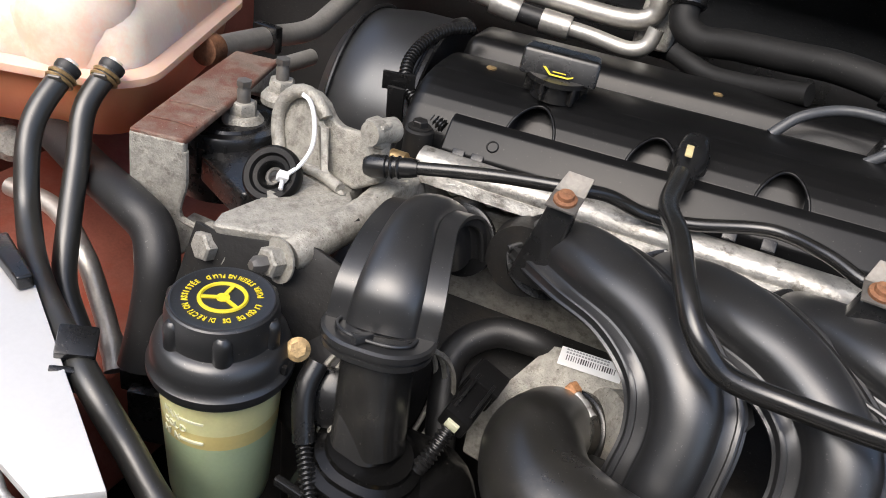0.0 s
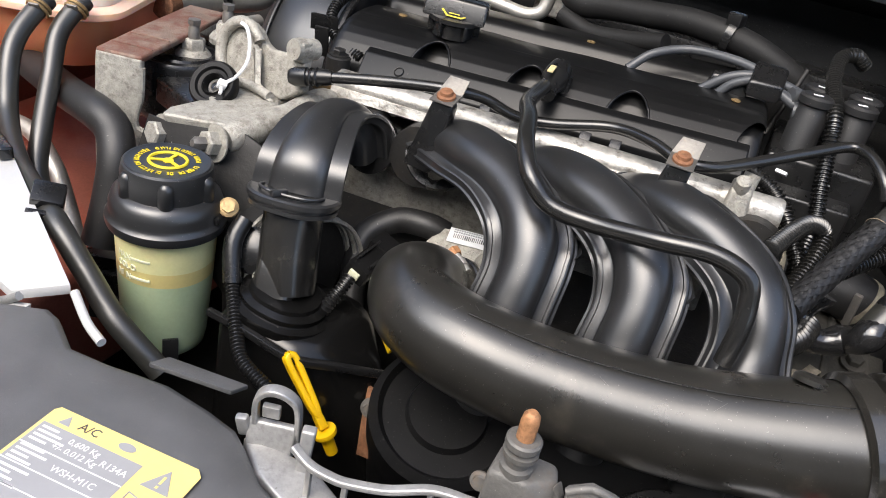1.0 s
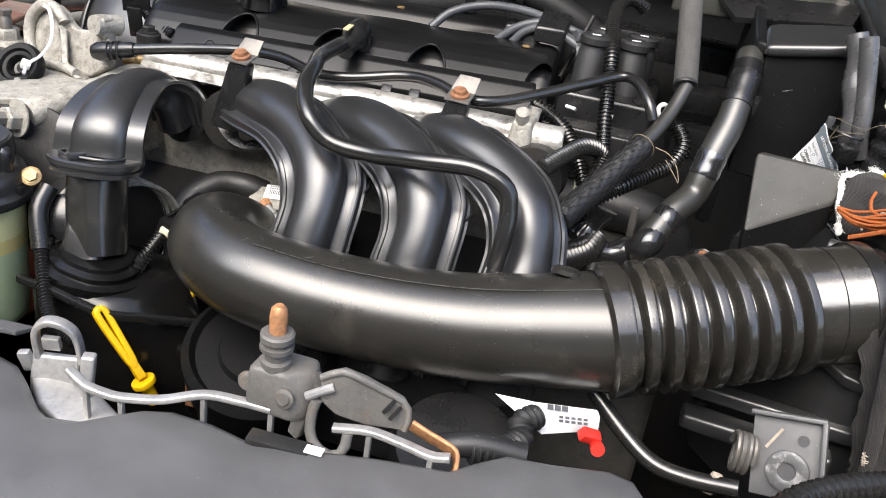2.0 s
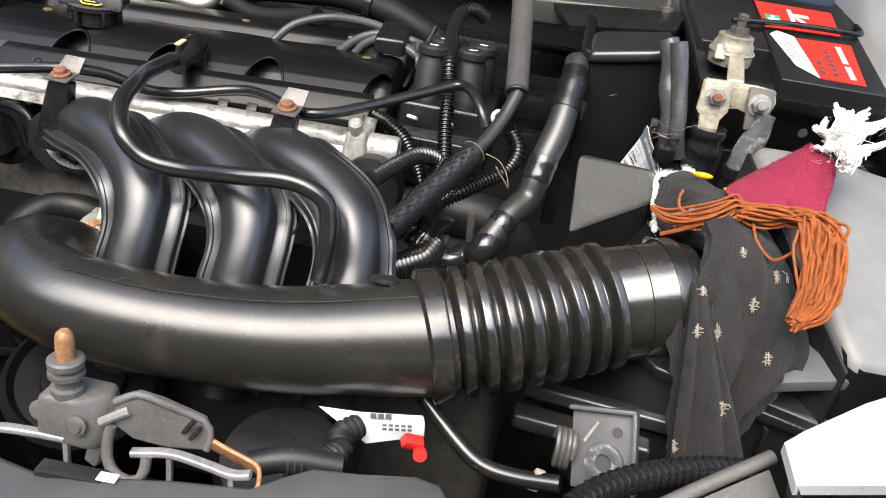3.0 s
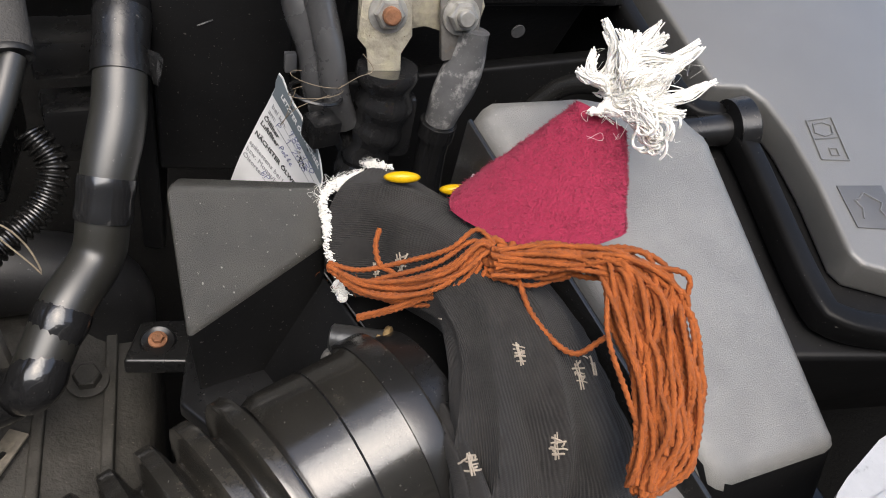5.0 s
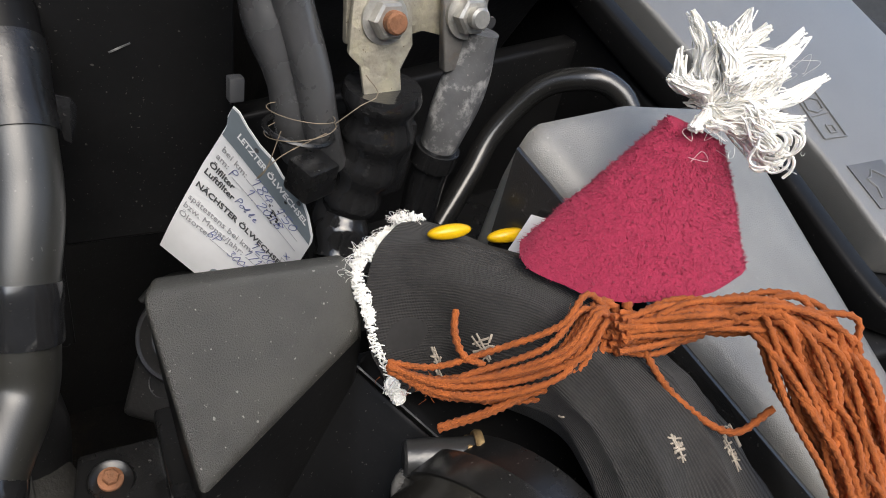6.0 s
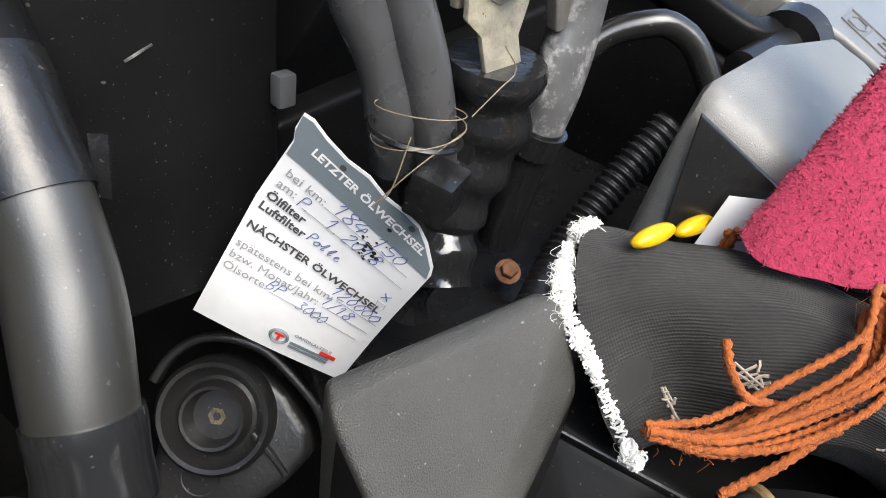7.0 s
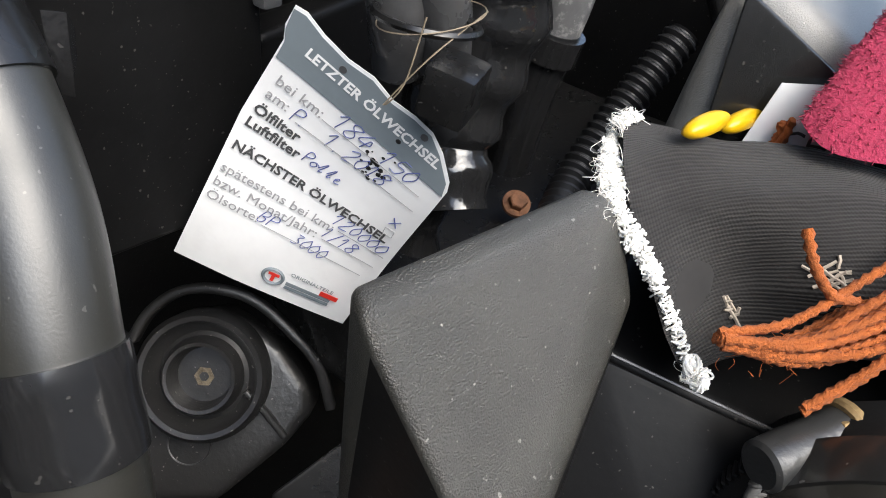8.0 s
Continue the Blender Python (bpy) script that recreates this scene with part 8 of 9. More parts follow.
part("wedge", rounded_slab([(0.1725, 0.213, 0.7145), (0.1765, 0.213, 0.7060), (0.1740, 0.207, 0.6900), (0.1705, 0.201, 0.6760), (0.1655, 0.199, 0.6820), (0.1690, 0.205, 0.7050)], (0.002, 0.006, 0.0), 0.0014), GREYP, lt)
pin = part("pin_collar", lathe([(0.0082, 0.706), (0.0084, 0.7195), (0.0062, 0.7205), (0.0062, 0.7262), (0.0092, 0.7268), (0.0092, 0.7295), (0.0066, 0.7300), (0.0066, 0.7325), (0.0092, 0.7330), (0.0092, 0.7362), (0.0080, 0.7372), (0.0052, 0.7372)], (0.1518, 0.2095, 0), seg=28), GREYP, lt)
part("pin", lathe([(0.0046, 0.735), (0.0048, 0.747), (0.0042, 0.7515), (0.0025, 0.7535), (0, 0.754)], (0.1518, 0.2095, 0), seg=24), COPPER, pin, "copper coloured pin tip")
for at in ((0.163, 0.1995, 0.704), (0.1375, 0.206, 0.702)):
    part("rivet", lathe([(0.0056, 0), (0.0056, 0.0014), (0.0040, 0.0018), (0.0034, 0.0030), (0, 0.0030)], at, (0, -1, 0.25), 20), STEEL, lt)
LV = [(0.1790, 0.2080, 0.7170), (0.1900, 0.2110, 0.7230), (0.2020, 0.2140, 0.7190), (0.2130, 0.2180, 0.7130), (0.2230, 0.2206, 0.7080), (0.2270, 0.2190, 0.7010), (0.2260, 0.2165, 0.6930), (0.2060, 0.2120, 0.6920), (0.1890, 0.2080, 0.6960), (0.1800, 0.2060, 0.7040)]
part("lever", rounded_slab(LV, (-0.001, 0.0065, 0.0), 0.0016), GREYP, lt, "thick curved lever plate")
part("lever_rim", tube([Vector(p) + Vector((0, 0.001, 0)) for p in LV[:7]], 0.0022, 10), GREYP, lt, "rolled lever edge")
part("lever_slot", merge(*[box((0.2165 + 0.004 * k, 0.2155, 0.7070 - 0.003 * k), (0.0022, 0.006, 0.0080), (0, 28, -10), 0.0006) for k in range(2)]), DARK, lt)
part("hook_plate", sweep([(0.2300, 0.2165, 0.6990), (0.2400, 0.2160, 0.6960), (0.2500, 0.2150, 0.6940), (0.2567, 0.2136, 0.6920), (0.2590, 0.2105, 0.6860), (0.2580, 0.2085, 0.6800)], lambda s: rounded(-0.0013, 0.0013, -0.0050, 0.0050, 0.0010, 3), 30, up=(0.1, -0.4, 1)), COPPER, lt, "orange brown hook plate")
part("spring_wire", tube([(0.1790, 0.2050, 0.7050), (0.1775, 0.2030, 0.6950), (0.1800, 0.2000, 0.6820), (0.1900, 0.1985, 0.6760), (0.1985, 0.2000, 0.6800), (0.1990, 0.2040, 0.6900)], 0.0030, 10), GREYP, lt)
part("edge_wire", tube([(0.1735, 0.204, 0.7060), (0.181, 0.206, 0.7110), (0.187, 0.2085, 0.7140)], 0.0026, 8), FLANGE, lt)

lamp = thing("headlamp_left", (-0.28, 0.23, 0.62), "bright silver headlamp housing top", "headlamp")
part("top", slab([(-0.42, 0.345, 0.704), (-0.288, 0.298, 0.702), (-0.145, 0.214, 0.693), (-0.176, 0.196, 0.684), (-0.22, 0.205, 0.688), (-0.29, 0.19, 0.69), (-0.42, 0.22, 0.70)], (0, 0, -0.008), 0.002), SILVER, lamp)
part("lens_edge", tube([(-0.30, 0.192, 0.686), (-0.225, 0.204, 0.682), (-0.20, 0.198, 0.668), (-0.185, 0.196, 0.672), (-0.170, 0.197, 0.682)], 0.003, 10), FLANGE, lamp, "clear lens edge")
part("lens", strip_sheet([[(-0.42, 0.215, 0.69), (-0.29, 0.188, 0.685), (-0.20, 0.19, 0.672), (-0.165, 0.198, 0.676)], [(-0.42, 0.17, 0.63), (-0.29, 0.15, 0.62), (-0.20, 0.165, 0.62), (-0.16, 0.18, 0.63)]], (0, 0.003, 0)), SILVER, lamp)
part("clip", hull([(-0.340, 0.305, 0.712), (-0.290, 0.287, 0.712), (-0.286, 0.296, 0.712), (-0.335, 0.318, 0.712), (-0.34, 0.305, 0.702), (-0.29, 0.287, 0.702), (-0.286, 0.296, 0.702), (-0.335, 0.318, 0.702)], 0.002), BLACK, lamp)
part("rib", tube([(-0.140, 0.212, 0.690), (-0.118, 0.200, 0.684), (-0.100, 0.193, 0.682)], 0.003, 10), SILVER, lamp)


def holed(outer, inner, vec, bevel=0.0015):
    """A plate with a hole, thickened along vec."""
    bm = bmesh.new()
    for loop in (outer, inner):
        vs = [bm.verts.new(p) for p in loop]
        for a, b in zip(vs, vs[1:] + vs[:1]):
            bm.edges.new((a, b))
    bmesh.ops.triangle_fill(bm, edges=list(bm.edges), use_beauty=True)
    bmesh.ops.dissolve_limit(bm, angle_limit=radians(5), verts=bm.verts, edges=bm.edges)
    e = bmesh.ops.extrude_face_region(bm, geom=list(bm.faces))
    bmesh.ops.translate(bm, verts=[v for v in e["geom"] if isinstance(v, bmesh.types.BMVert)], vec=vec)
    bmesh.ops.recalc_face_normals(bm, faces=bm.faces)
    return bm


hcen = sum((Vector(p) for p in HPHOLE), Vector()) / 4
ha, hb = (Vector(HPHOLE[2]) - Vector(HPHOLE[0])) / 2, (Vector(HPHOLE[3]) - Vector(HPHOLE[1])) / 2
oval = [hcen + ha * math.copysign(abs(math.cos(a)) ** 0.8, math.cos(a)) + hb * math.copysign(abs(math.sin(a)) ** 0.8, math.sin(a)) for a in [2 * math.pi * k / 24 for k in range(24)]]
rl = thing("headlamp_bracket", (0.60, 0.31, 0.70), "bright silver lamp bracket with an oval hole", "bracket")
part("plate", holed([Vector(p) for p in curve(HP[:7], 24)] + [Vector(p) for p in HP[7:]], oval, (0.0, 0.0, -0.006)), LAMPBR, rl)
part("hole_rim", sweep(oval + [oval[0]], lambda s: [(-0.0045, -0.001), (-0.0040, 0.0010), (0.0002, 0.0012), (0.0010, -0.004)], 48, up=(0, 0, 1), caps=False), LAMPBR, rl, "flattened rim round the hole")
part("groove", sweep([hcen - ha * 1.30 + hb * 0.7, hcen - ha * 1.42, hcen - ha * 1.38 - hb * 0.9, hcen - ha * 1.15 - hb * 2.6, hcen - ha * 0.95 - hb * 4.2], lambda s: [(-0.0020, -0.0004), (-0.0011, 0.0009), (0.0011, 0.0009), (0.0020, -0.0004)], 30, up=(0, 0, 1)), LAMPBR, rl, "pressed groove")
part("edge", hull([(0.5205, 0.250, 0.751), (0.526, 0.232, 0.744), (0.54, 0.25, 0.70), (0.535, 0.265, 0.70), (0.53, 0.245, 0.72)], 0.002), RUBBER, rl)
solo("lamp_housing_edge", merge(tube([(0.455, 0.232, 0.710), (0.49, 0.256, 0.722), (0.522, 0.275, 0.735)], 0.004, 10), slab([(0.455, 0.228, 0.708), (0.52, 0.268, 0.732), (0.528, 0.245, 0.722), (0.49, 0.20, 0.70)], (0, 0, -0.004), 0.001)), GREYP, (0.49, 0.24, 0.69), "grey lamp housing edge beside the conduit", "lamp housing")
solo("right_carrier", hull([(0.36, 0.18, 0.66), (0.62, 0.20, 0.69), (0.72, 0.33, 0.70), (0.66, 0.36, 0.66), (0.50, 0.30, 0.64), (0.36, 0.25, 0.64), (0.36, 0.18, 0.5), (0.62, 0.2, 0.5), (0.72, 0.33, 0.5), (0.5, 0.3, 0.5)], 0.006), DARK, (0.5, 0.25, 0.5), "dark carrier behind the lamp", "carrier", kind="structure")
bm_ = thing("radiator_bracket", (0.445, 0.33, 0.62), "black steel bracket with a round rubber bush", "bracket")
BK = plane_frame((0.430, 0.322, 0.642), (0.038, -0.010, 0.013), (-0.006, 0.023, 0.044))
part("plate", moved(slab([(0, 0, 0), (0.042, 0, 0), (0.042, 0.052, 0), (0, 0.050, 0)], (0, 0, -0.003), 0.001), BK), MATTE, bm_)
part("rim", merge(moved(box((0.021, 0.052, 0.002), (0.044, 0.003, 0.008), bevel=0.001), BK), moved(box((0.042, 0.026, 0.002), (0.003, 0.052, 0.008), bevel=0.001), BK)), MATTE, bm_)
part("bush", moved(lathe([(0.005, -0.001), (0.0055, 0.003), (0.009, 0.004), (0.0125, 0.003), (0.013, 0.0)], (0.022, 0.018, 0.0), (0, 0, 1), 32), BK), SHRINK, bm_, "grey rubber bush")
part("bush_hole", moved(lathe([(0.0055, 0.0), (0.0055, 0.0012), (0, 0.0012)], (0.022, 0.018, 0.0), (0, 0, 1), 24), BK), TEXTBLACK, bm_)
part("hole", moved(lathe([(0.0035, 0.0), (0.0035, 0.0006), (0, 0.0006)], (0.030, 0.038, 0.0), (0, 0, 1), 20), BK), TEXTBLACK, bm_)
part("stamp", moved(box((0.013, 0.037, 0.0004), (0.0018, 0.016, 0.0006), (0, 0, -35), 0), BK), BEIGE, bm_)
spr = thing("coil_spring", (0.420, 0.338, 0.645), "dark steel coil spring", "spring")
part("coil", tube([(0.415 + 0.0035 * k / 8, 0.336 + 0.010 * math.cos(k * math.pi / 4), 0.660 + 0.013 * math.sin(k * math.pi / 4)) for k in range(29)], 0.0019, 8, 0.002), STEEL, spr)
solo("orange_clip", box((0.408, 0.322, 0.640), (0.008, 0.006, 0.016), (0, 15, 10), 0.002), BEIGE, (0.408, 0.322, 0.632), "tan plastic clip under the spring", "clip")
solo("carrier_bar", merge(hull([(0.388, 0.395, 0.662), (0.50, 0.372, 0.674), (0.50, 0.380, 0.676), (0.388, 0.405, 0.664), (0.388, 0.394, 0.652), (0.50, 0.37, 0.664), (0.50, 0.385, 0.664), (0.388, 0.405, 0.652)], 0.002), hull([(0.385, 0.375, 0.648), (0.48, 0.355, 0.660), (0.48, 0.368, 0.662), (0.385, 0.392, 0.650), (0.385, 0.374, 0.636), (0.48, 0.354, 0.648), (0.48, 0.37, 0.648), (0.385, 0.392, 0.638)], 0.003)), SATIN, (0.44, 0.38, 0.636), "black ledge below the air box", "ledge")
solo("lamp_conduit", conduit(LOWCORR, 0.0072, 0.0048, 0.0012), GLOSS, LOWCORR[0], "black ribbed conduit beside the lamp", "conduit")
solo("radiator_tube", tube(LOWTUBE, 0.0058, 14), GLOSS, LOWTUBE[-1], "shiny black tube bending below the intake pipe", "tube")
tg = thing("cable_tag", TAG[1], "curled white paper tag with printed code", "tag")


def tag_sheet():
    t0, t1, t2, t3, t4 = [Vector(p) for p in TAG]
    rows = []
    for k in range(9):
        s = k / 8
        a = t1.lerp(t2, s)
        b = t4.lerp(t3, s)
        n = Vector((0.1, -0.5, 0.8))
        rows.append([a.lerp(b, j / 6) + n * 0.006 * math.sin(math.pi * j / 6) for j in range(7)])
    return strip_sheet([[t0] * 1 + [t0.lerp(rows[0][6], j / 6) for j in range(1, 7)]] + rows, (0, 0.0004, -0.0006))


part("paper", tag_sheet(), WHITE, tg)
TGF = plane_frame(Vector(TAG[1]).lerp(Vector(TAG[4]), 0.55) + Vector((0.001, -0.004, 0.0065)), Vector(TAG[2]) - Vector(TAG[1]), Vector(TAG[1]) - Vector(TAG[4]) + Vector((0, 0.004, 0.003)))
part("print", merge(*[flat(TGF, 0.012 + 0.0042 * (k % 5), 0.0 - 0.0026 * (k // 5), 0.0148 + 0.0042 * (k % 5), 0.0016 - 0.0026 * (k // 5), 0.0003) for k in range(10)], *[flat(TGF, 0.004 + 0.005 * k, 0.0045, 0.008 + 0.005 * k, 0.008, 0.0003) for k in range(3)]), TEXTBLACK, tg, "black printed code")
solo("lower_loom", merge(conduit(LOWHARN, 0.0075, 0.004, 0.001), tube([(0.24, 0.245, 0.664), (0.262, 0.254, 0.668), (0.29, 0.262, 0.664)], 0.008, 12)), RUBBER, LOWHARN[0], "black ribbed loom behind the panel", "loom")
solo("red_connector", merge(box((0.325, 0.302, 0.662), (0.014, 0.008, 0.008), (20, 20, 30), 0.002), lathe([(0.0045, 0), (0.0045, 0.005), (0, 0.005)], (0.331, 0.300, 0.657), (0.2, -0.9, 0.3), 18)), REDP, (0.325, 0.302, 0.652), "small bright red connector lock", "connector")
fan = thing("fan_housing", (0.22, 0.27, 0.50), "black cooling fan shroud behind the panel", "fan shroud")
part("shroud", hull([(0.12, 0.252, 0.60), (0.36, 0.270, 0.61), (0.37, 0.30, 0.60), (0.12, 0.285, 0.59), (0.12, 0.25, 0.32), (0.37, 0.27, 0.32), (0.37, 0.31, 0.32), (0.12, 0.29, 0.32)], 0.006), BLACK, fan)
part("motor_cap", lathe([(0.0, 0), (0.045, 0), (0.045, 0.012), (0.04, 0.02), (0, 0.02)], (0.245, 0.295, 0.615), (0.0, -0.3, 1), 40), BLACK, fan)

from mathutils.bvhtree import BVHTree


# ---- oil change card ----
CL, CB, CT = Vector((0.4225, 0.6075, 0.7468)), Vector((0.4525, 0.5700, 0.7270)), Vector((0.4428, 0.5850, 0.8190))
CD = plane_frame(CL, CB - CL, CT - CL) @ Matrix.Diagonal((0.90, 0.825, 0.85, 1))
card = thing("oil_change_card", CL.lerp(CB, 0.5), "creased white oil change card with a torn grey header", "card")
OUT = [(0.0, 0.0), (0.020, -0.0006), (0.058, 0.0), (0.0595, 0.040), (0.0605, 0.073), (0.0595, 0.0765), (0.054, 0.0835), (0.049, 0.0875), (0.043, 0.089), (0.036, 0.0895), (0.029, 0.0925), (0.021, 0.0930), (0.013, 0.0955), (0.007, 0.0985), (0.0035, 0.0985), (0.0030, 0.092), (0.0042, 0.0875), (0.0015, 0.060)]


def bend(x, y):
    return 0.0020 * math.sin(x / 0.06 * math.pi) * (y / 0.09) + 0.0012 * math.sin(y * 70 + x * 40) + 0.0145 * (x / 0.06) ** 2 * max(0.0, y / 0.09)


def on_card(bm, lift=0.0):
    for v in bm.verts:
        v.co.z += bend(v.co.x, v.co.y) + lift
    return moved(bm, CD)


def card_sheet():
    """The outline filled on a fine grid, so that the paper can curl."""
    bm = bmesh.new()
    f = bm.faces.new([bm.verts.new((x, y, 0)) for x, y in OUT])
    for k in range(1, 14):
        bmesh.ops.bisect_plane(bm, geom=bm.verts[:] + bm.edges[:] + bm.faces[:], plane_co=(0.0045 * k, 0, 0), plane_no=(1, 0, 0))
        bmesh.ops.bisect_plane(bm, geom=bm.verts[:] + bm.edges[:] + bm.faces[:], plane_co=(0, 0.0075 * k, 0), plane_no=(0, 1, 0))
    e = bmesh.ops.extrude_face_region(bm, geom=bm.faces[:])
    bmesh.ops.translate(bm, verts=[v for v in e["geom"] if isinstance(v, bmesh.types.BMVert)], vec=(0, 0, -0.0004))
    return bm


part("paper", on_card(card_sheet()), WHITE, card)


def grid_plate(poly, d=0.00012):
    bm = bmesh.new()
    bm.faces.new([bm.verts.new((x, y, 0)) for x, y in poly])
    for k in range(1, 14):
        bmesh.ops.bisect_plane(bm, geom=bm.verts[:] + bm.edges[:] + bm.faces[:], plane_co=(0.0045 * k, 0, 0), plane_no=(1, 0, 0))
    e = bmesh.ops.extrude_face_region(bm, geom=bm.faces[:])
    bmesh.ops.translate(bm, verts=[v for v in e["geom"] if isinstance(v, bmesh.types.BMVert)], vec=(0, 0, d))
    return bm


part("header", on_card(grid_plate([(0.0042, 0.0815), (0.0600, 0.0705)] + [(x - 0.0006 * (x > 0.05), y - 0.0010) for x, y in OUT[5:15]] + [(0.0035, 0.091), (0.0046, 0.0872)]), 0.0003), GREYPRINT, card, "torn grey header band")
for hx, hy in ((0.021, 0.0895), (0.0475, 0.0850)):
    part("hole", on_card(lathe([(0.0011, 0), (0.0011, 0.0003), (0, 0.0003)], (hx, hy, 0), seg=12), 0.0005), TEXTBLACK, card)


def line(text, x, y, size, material, turn=None, name="printed_line", fat=0.0):
    turn = -10.5 * y / 0.08 if turn is None else turn
    b = letters(text, size, pose(x, y, 0, 0, 0, turn), 0.00006, fat)
    return part(name, on_card(b, 0.0005), material, card)


line("LETZTER ÖLWECHSEL", 0.0105, 0.0868, 0.0045, WHITE, fat=0.00011)
line("bei km:", 0.0065, 0.0738, 0.0052, TEXTGREY)
line("am:", 0.0055, 0.0682, 0.0052, TEXTGREY)
line("Ölfilter", 0.0042, 0.0618, 0.0050, TEXTBLACK, fat=0.00011)
line("Luftfilter", 0.0036, 0.0566, 0.0050, TEXTBLACK, fat=0.00011)
line("NÄCHSTER ÖLWECHSEL", 0.0030, 0.0474, 0.0047, TEXTBLACK, fat=0.00011)
line("spätestens bei km:", 0.0026, 0.0386, 0.0050, TEXTGREY)
line("bzw. Monat/Jahr:", 0.0022, 0.0330, 0.0050, TEXTGREY)
line("Ölsorte:", 0.0018, 0.0274, 0.0050, TEXTGREY)
for x0, x1, y0 in ((0.022, 0.055, 0.0712), (0.016, 0.056, 0.0655), (0.041, 0.057, 0.0370), (0.038, 0.056, 0.0312), (0.020, 0.054, 0.0262)):
    k = math.tan(radians(-10.5 * y0 / 0.08))
    part("rule", on_card(grid_plate([(x0, y0), (x1, y0 + (x1 - x0) * k), (x1, y0 + (x1 - x0) * k + 0.00018), (x0, y0 + 0.00018)]), 0.0005), TEXTGREY, card)


def pen(points, x, y, s, slant=0.25, turn=-8):
    """One handwritten stroke."""
    ca, sa = math.cos(radians(turn)), math.sin(radians(turn))
    P = []
    for u, v in points:
        u, v = (u + slant * v) * s, v * s
        px, py = x + u * ca - v * sa, y + u * sa + v * ca
        P.append((px, py, 0.0004 + bend(px, py)))
    return moved(tube(P, 0.00017, 4, 0.0006), CD)


ONE = [(0.0, 0.7), (0.25, 1.0), (0.25, 0.0)]
EIGHT = [(0.5, 0.8), (0.25, 1.0), (0.05, 0.8), (0.45, 0.3), (0.25, 0.0), (0.0, 0.25), (0.5, 0.85)]
FOUR = [(0.35, 1.0), (0.0, 0.4), (0.55, 0.4), (0.4, 0.7), (0.35, 0.0)]
FIVE = [(0.5, 1.0), (0.1, 1.0), (0.05, 0.6), (0.45, 0.5), (0.35, 0.05), (0.0, 0.1)]
ZERO = [(0.3, 1.0), (0.0, 0.5), (0.2, 0.0), (0.5, 0.5), (0.3, 1.0)]
TWO = [(0.0, 0.8), (0.3, 1.0), (0.4, 0.7), (0.0, 0.0), (0.5, 0.05)]
THREE = [(0.05, 0.95), (0.4, 0.95), (0.2, 0.6), (0.45, 0.3), (0.2, 0.0), (0.0, 0.1)]
DOT = [(0.1, 0.0), (0.16, 0.06)]
PEE = [(0.1, 0.0), (0.1, 1.0), (0.45, 0.95), (0.5, 0.65), (0.12, 0.5)]
BEE = [(0.1, 0.5), (0.45, 0.35), (0.4, 0.02), (0.08, 0.0), (0.1, 1.0), (0.42, 0.9), (0.4, 0.6), (0.1, 0.5)]
SMALLO = [(0.3, 0.5), (0.05, 0.3), (0.2, 0.0), (0.45, 0.25), (0.3, 0.5), (0.55, 0.4)]
ELL = [(0.0, 0.3), (0.25, 0.95), (0.3, 0.8), (0.12, 0.05), (0.35, 0.15)]
SMALLE = [(0.0, 0.2), (0.3, 0.4), (0.2, 0.52), (0.05, 0.3), (0.15, 0.0), (0.45, 0.12)]
SLASH = [(0.1, -0.1), (0.4, 1.05)]
random.seed(21)
ink = None
for row_x, row_y, size, chars in ((0.0245, 0.0712, 0.0062, (ONE, EIGHT, FOUR, None, ONE, FIVE, ZERO)), (0.0135, 0.0655, 0.0052, (PEE, DOT)), (0.0245, 0.0638, 0.0056, (ONE, DOT, TWO, ZERO, ONE, EIGHT)), (0.0215, 0.0548, 0.0044, (PEE, SMALLO, ELL, ELL, SMALLE)), (0.0375, 0.0388, 0.0050, (ONE, TWO, ZERO, ZERO, ZERO, ZERO)), (0.0365, 0.0322, 0.0048, (ONE, SLASH, ONE, EIGHT)), (0.0180, 0.0275, 0.0046, (BEE, PEE)), (0.0300, 0.0248, 0.0046, (THREE, ZERO, ZERO, ZERO))):
    for i, ch in enumerate(chars):
        if ch:
            st = pen([(u + random.uniform(-0.03, 0.03), v + random.uniform(-0.03, 0.03)) for u, v in ch], row_x + i * size * 0.62, row_y - i * size * 0.09, size)
            ink = st if ink is None else merge(ink, st)
ink = merge(ink, pen([(0, 0), (0.6, 0.8)], 0.0525, 0.0500, 0.004, 0), pen([(0, 0.8), (0.6, 0)], 0.0525, 0.0500, 0.004, 0))
part("handwriting", ink, INK, card, "blue handwritten figures")
box_ = [(0.0525, 0.0455), (0.0555, 0.0452), (0.0553, 0.0480), (0.0523, 0.0483), (0.0525, 0.0455)]
part("tick_box", merge(*[moved(tube([(a[0], a[1], 0.0005 + bend(*a)), (b[0], b[1], 0.0005 + bend(*b))], 0.0001, 4), CD) for a, b in zip(box_, box_[1:])]), TEXTGREY, card)
part("logo_ring", on_card(torus((0.0305, 0.0085, 0), (0, 0, 1), 0.0032, 0.0006, 28, 4), 0.0004), GREYPRINT, card)
part("logo_mark", on_card(merge(box((0.0305, 0.0098, 0), (0.0036, 0.0011, 0.0002), bevel=0), box((0.0305, 0.0082, 0), (0.0011, 0.0030, 0.0002), bevel=0)), 0.0009), REDP, card)
line("ORIGINALTEILE", 0.0352, 0.0118, 0.0021, GREYPRINT, -2)
part("logo_bar", on_card(merge(box((0.0425, 0.0080, 0), (0.015, 0.0014, 0.0002), bevel=0), box((0.0425, 0.0062, 0), (0.015, 0.0012, 0.0002), bevel=0)), 0.0006), GREYPRINT, card)
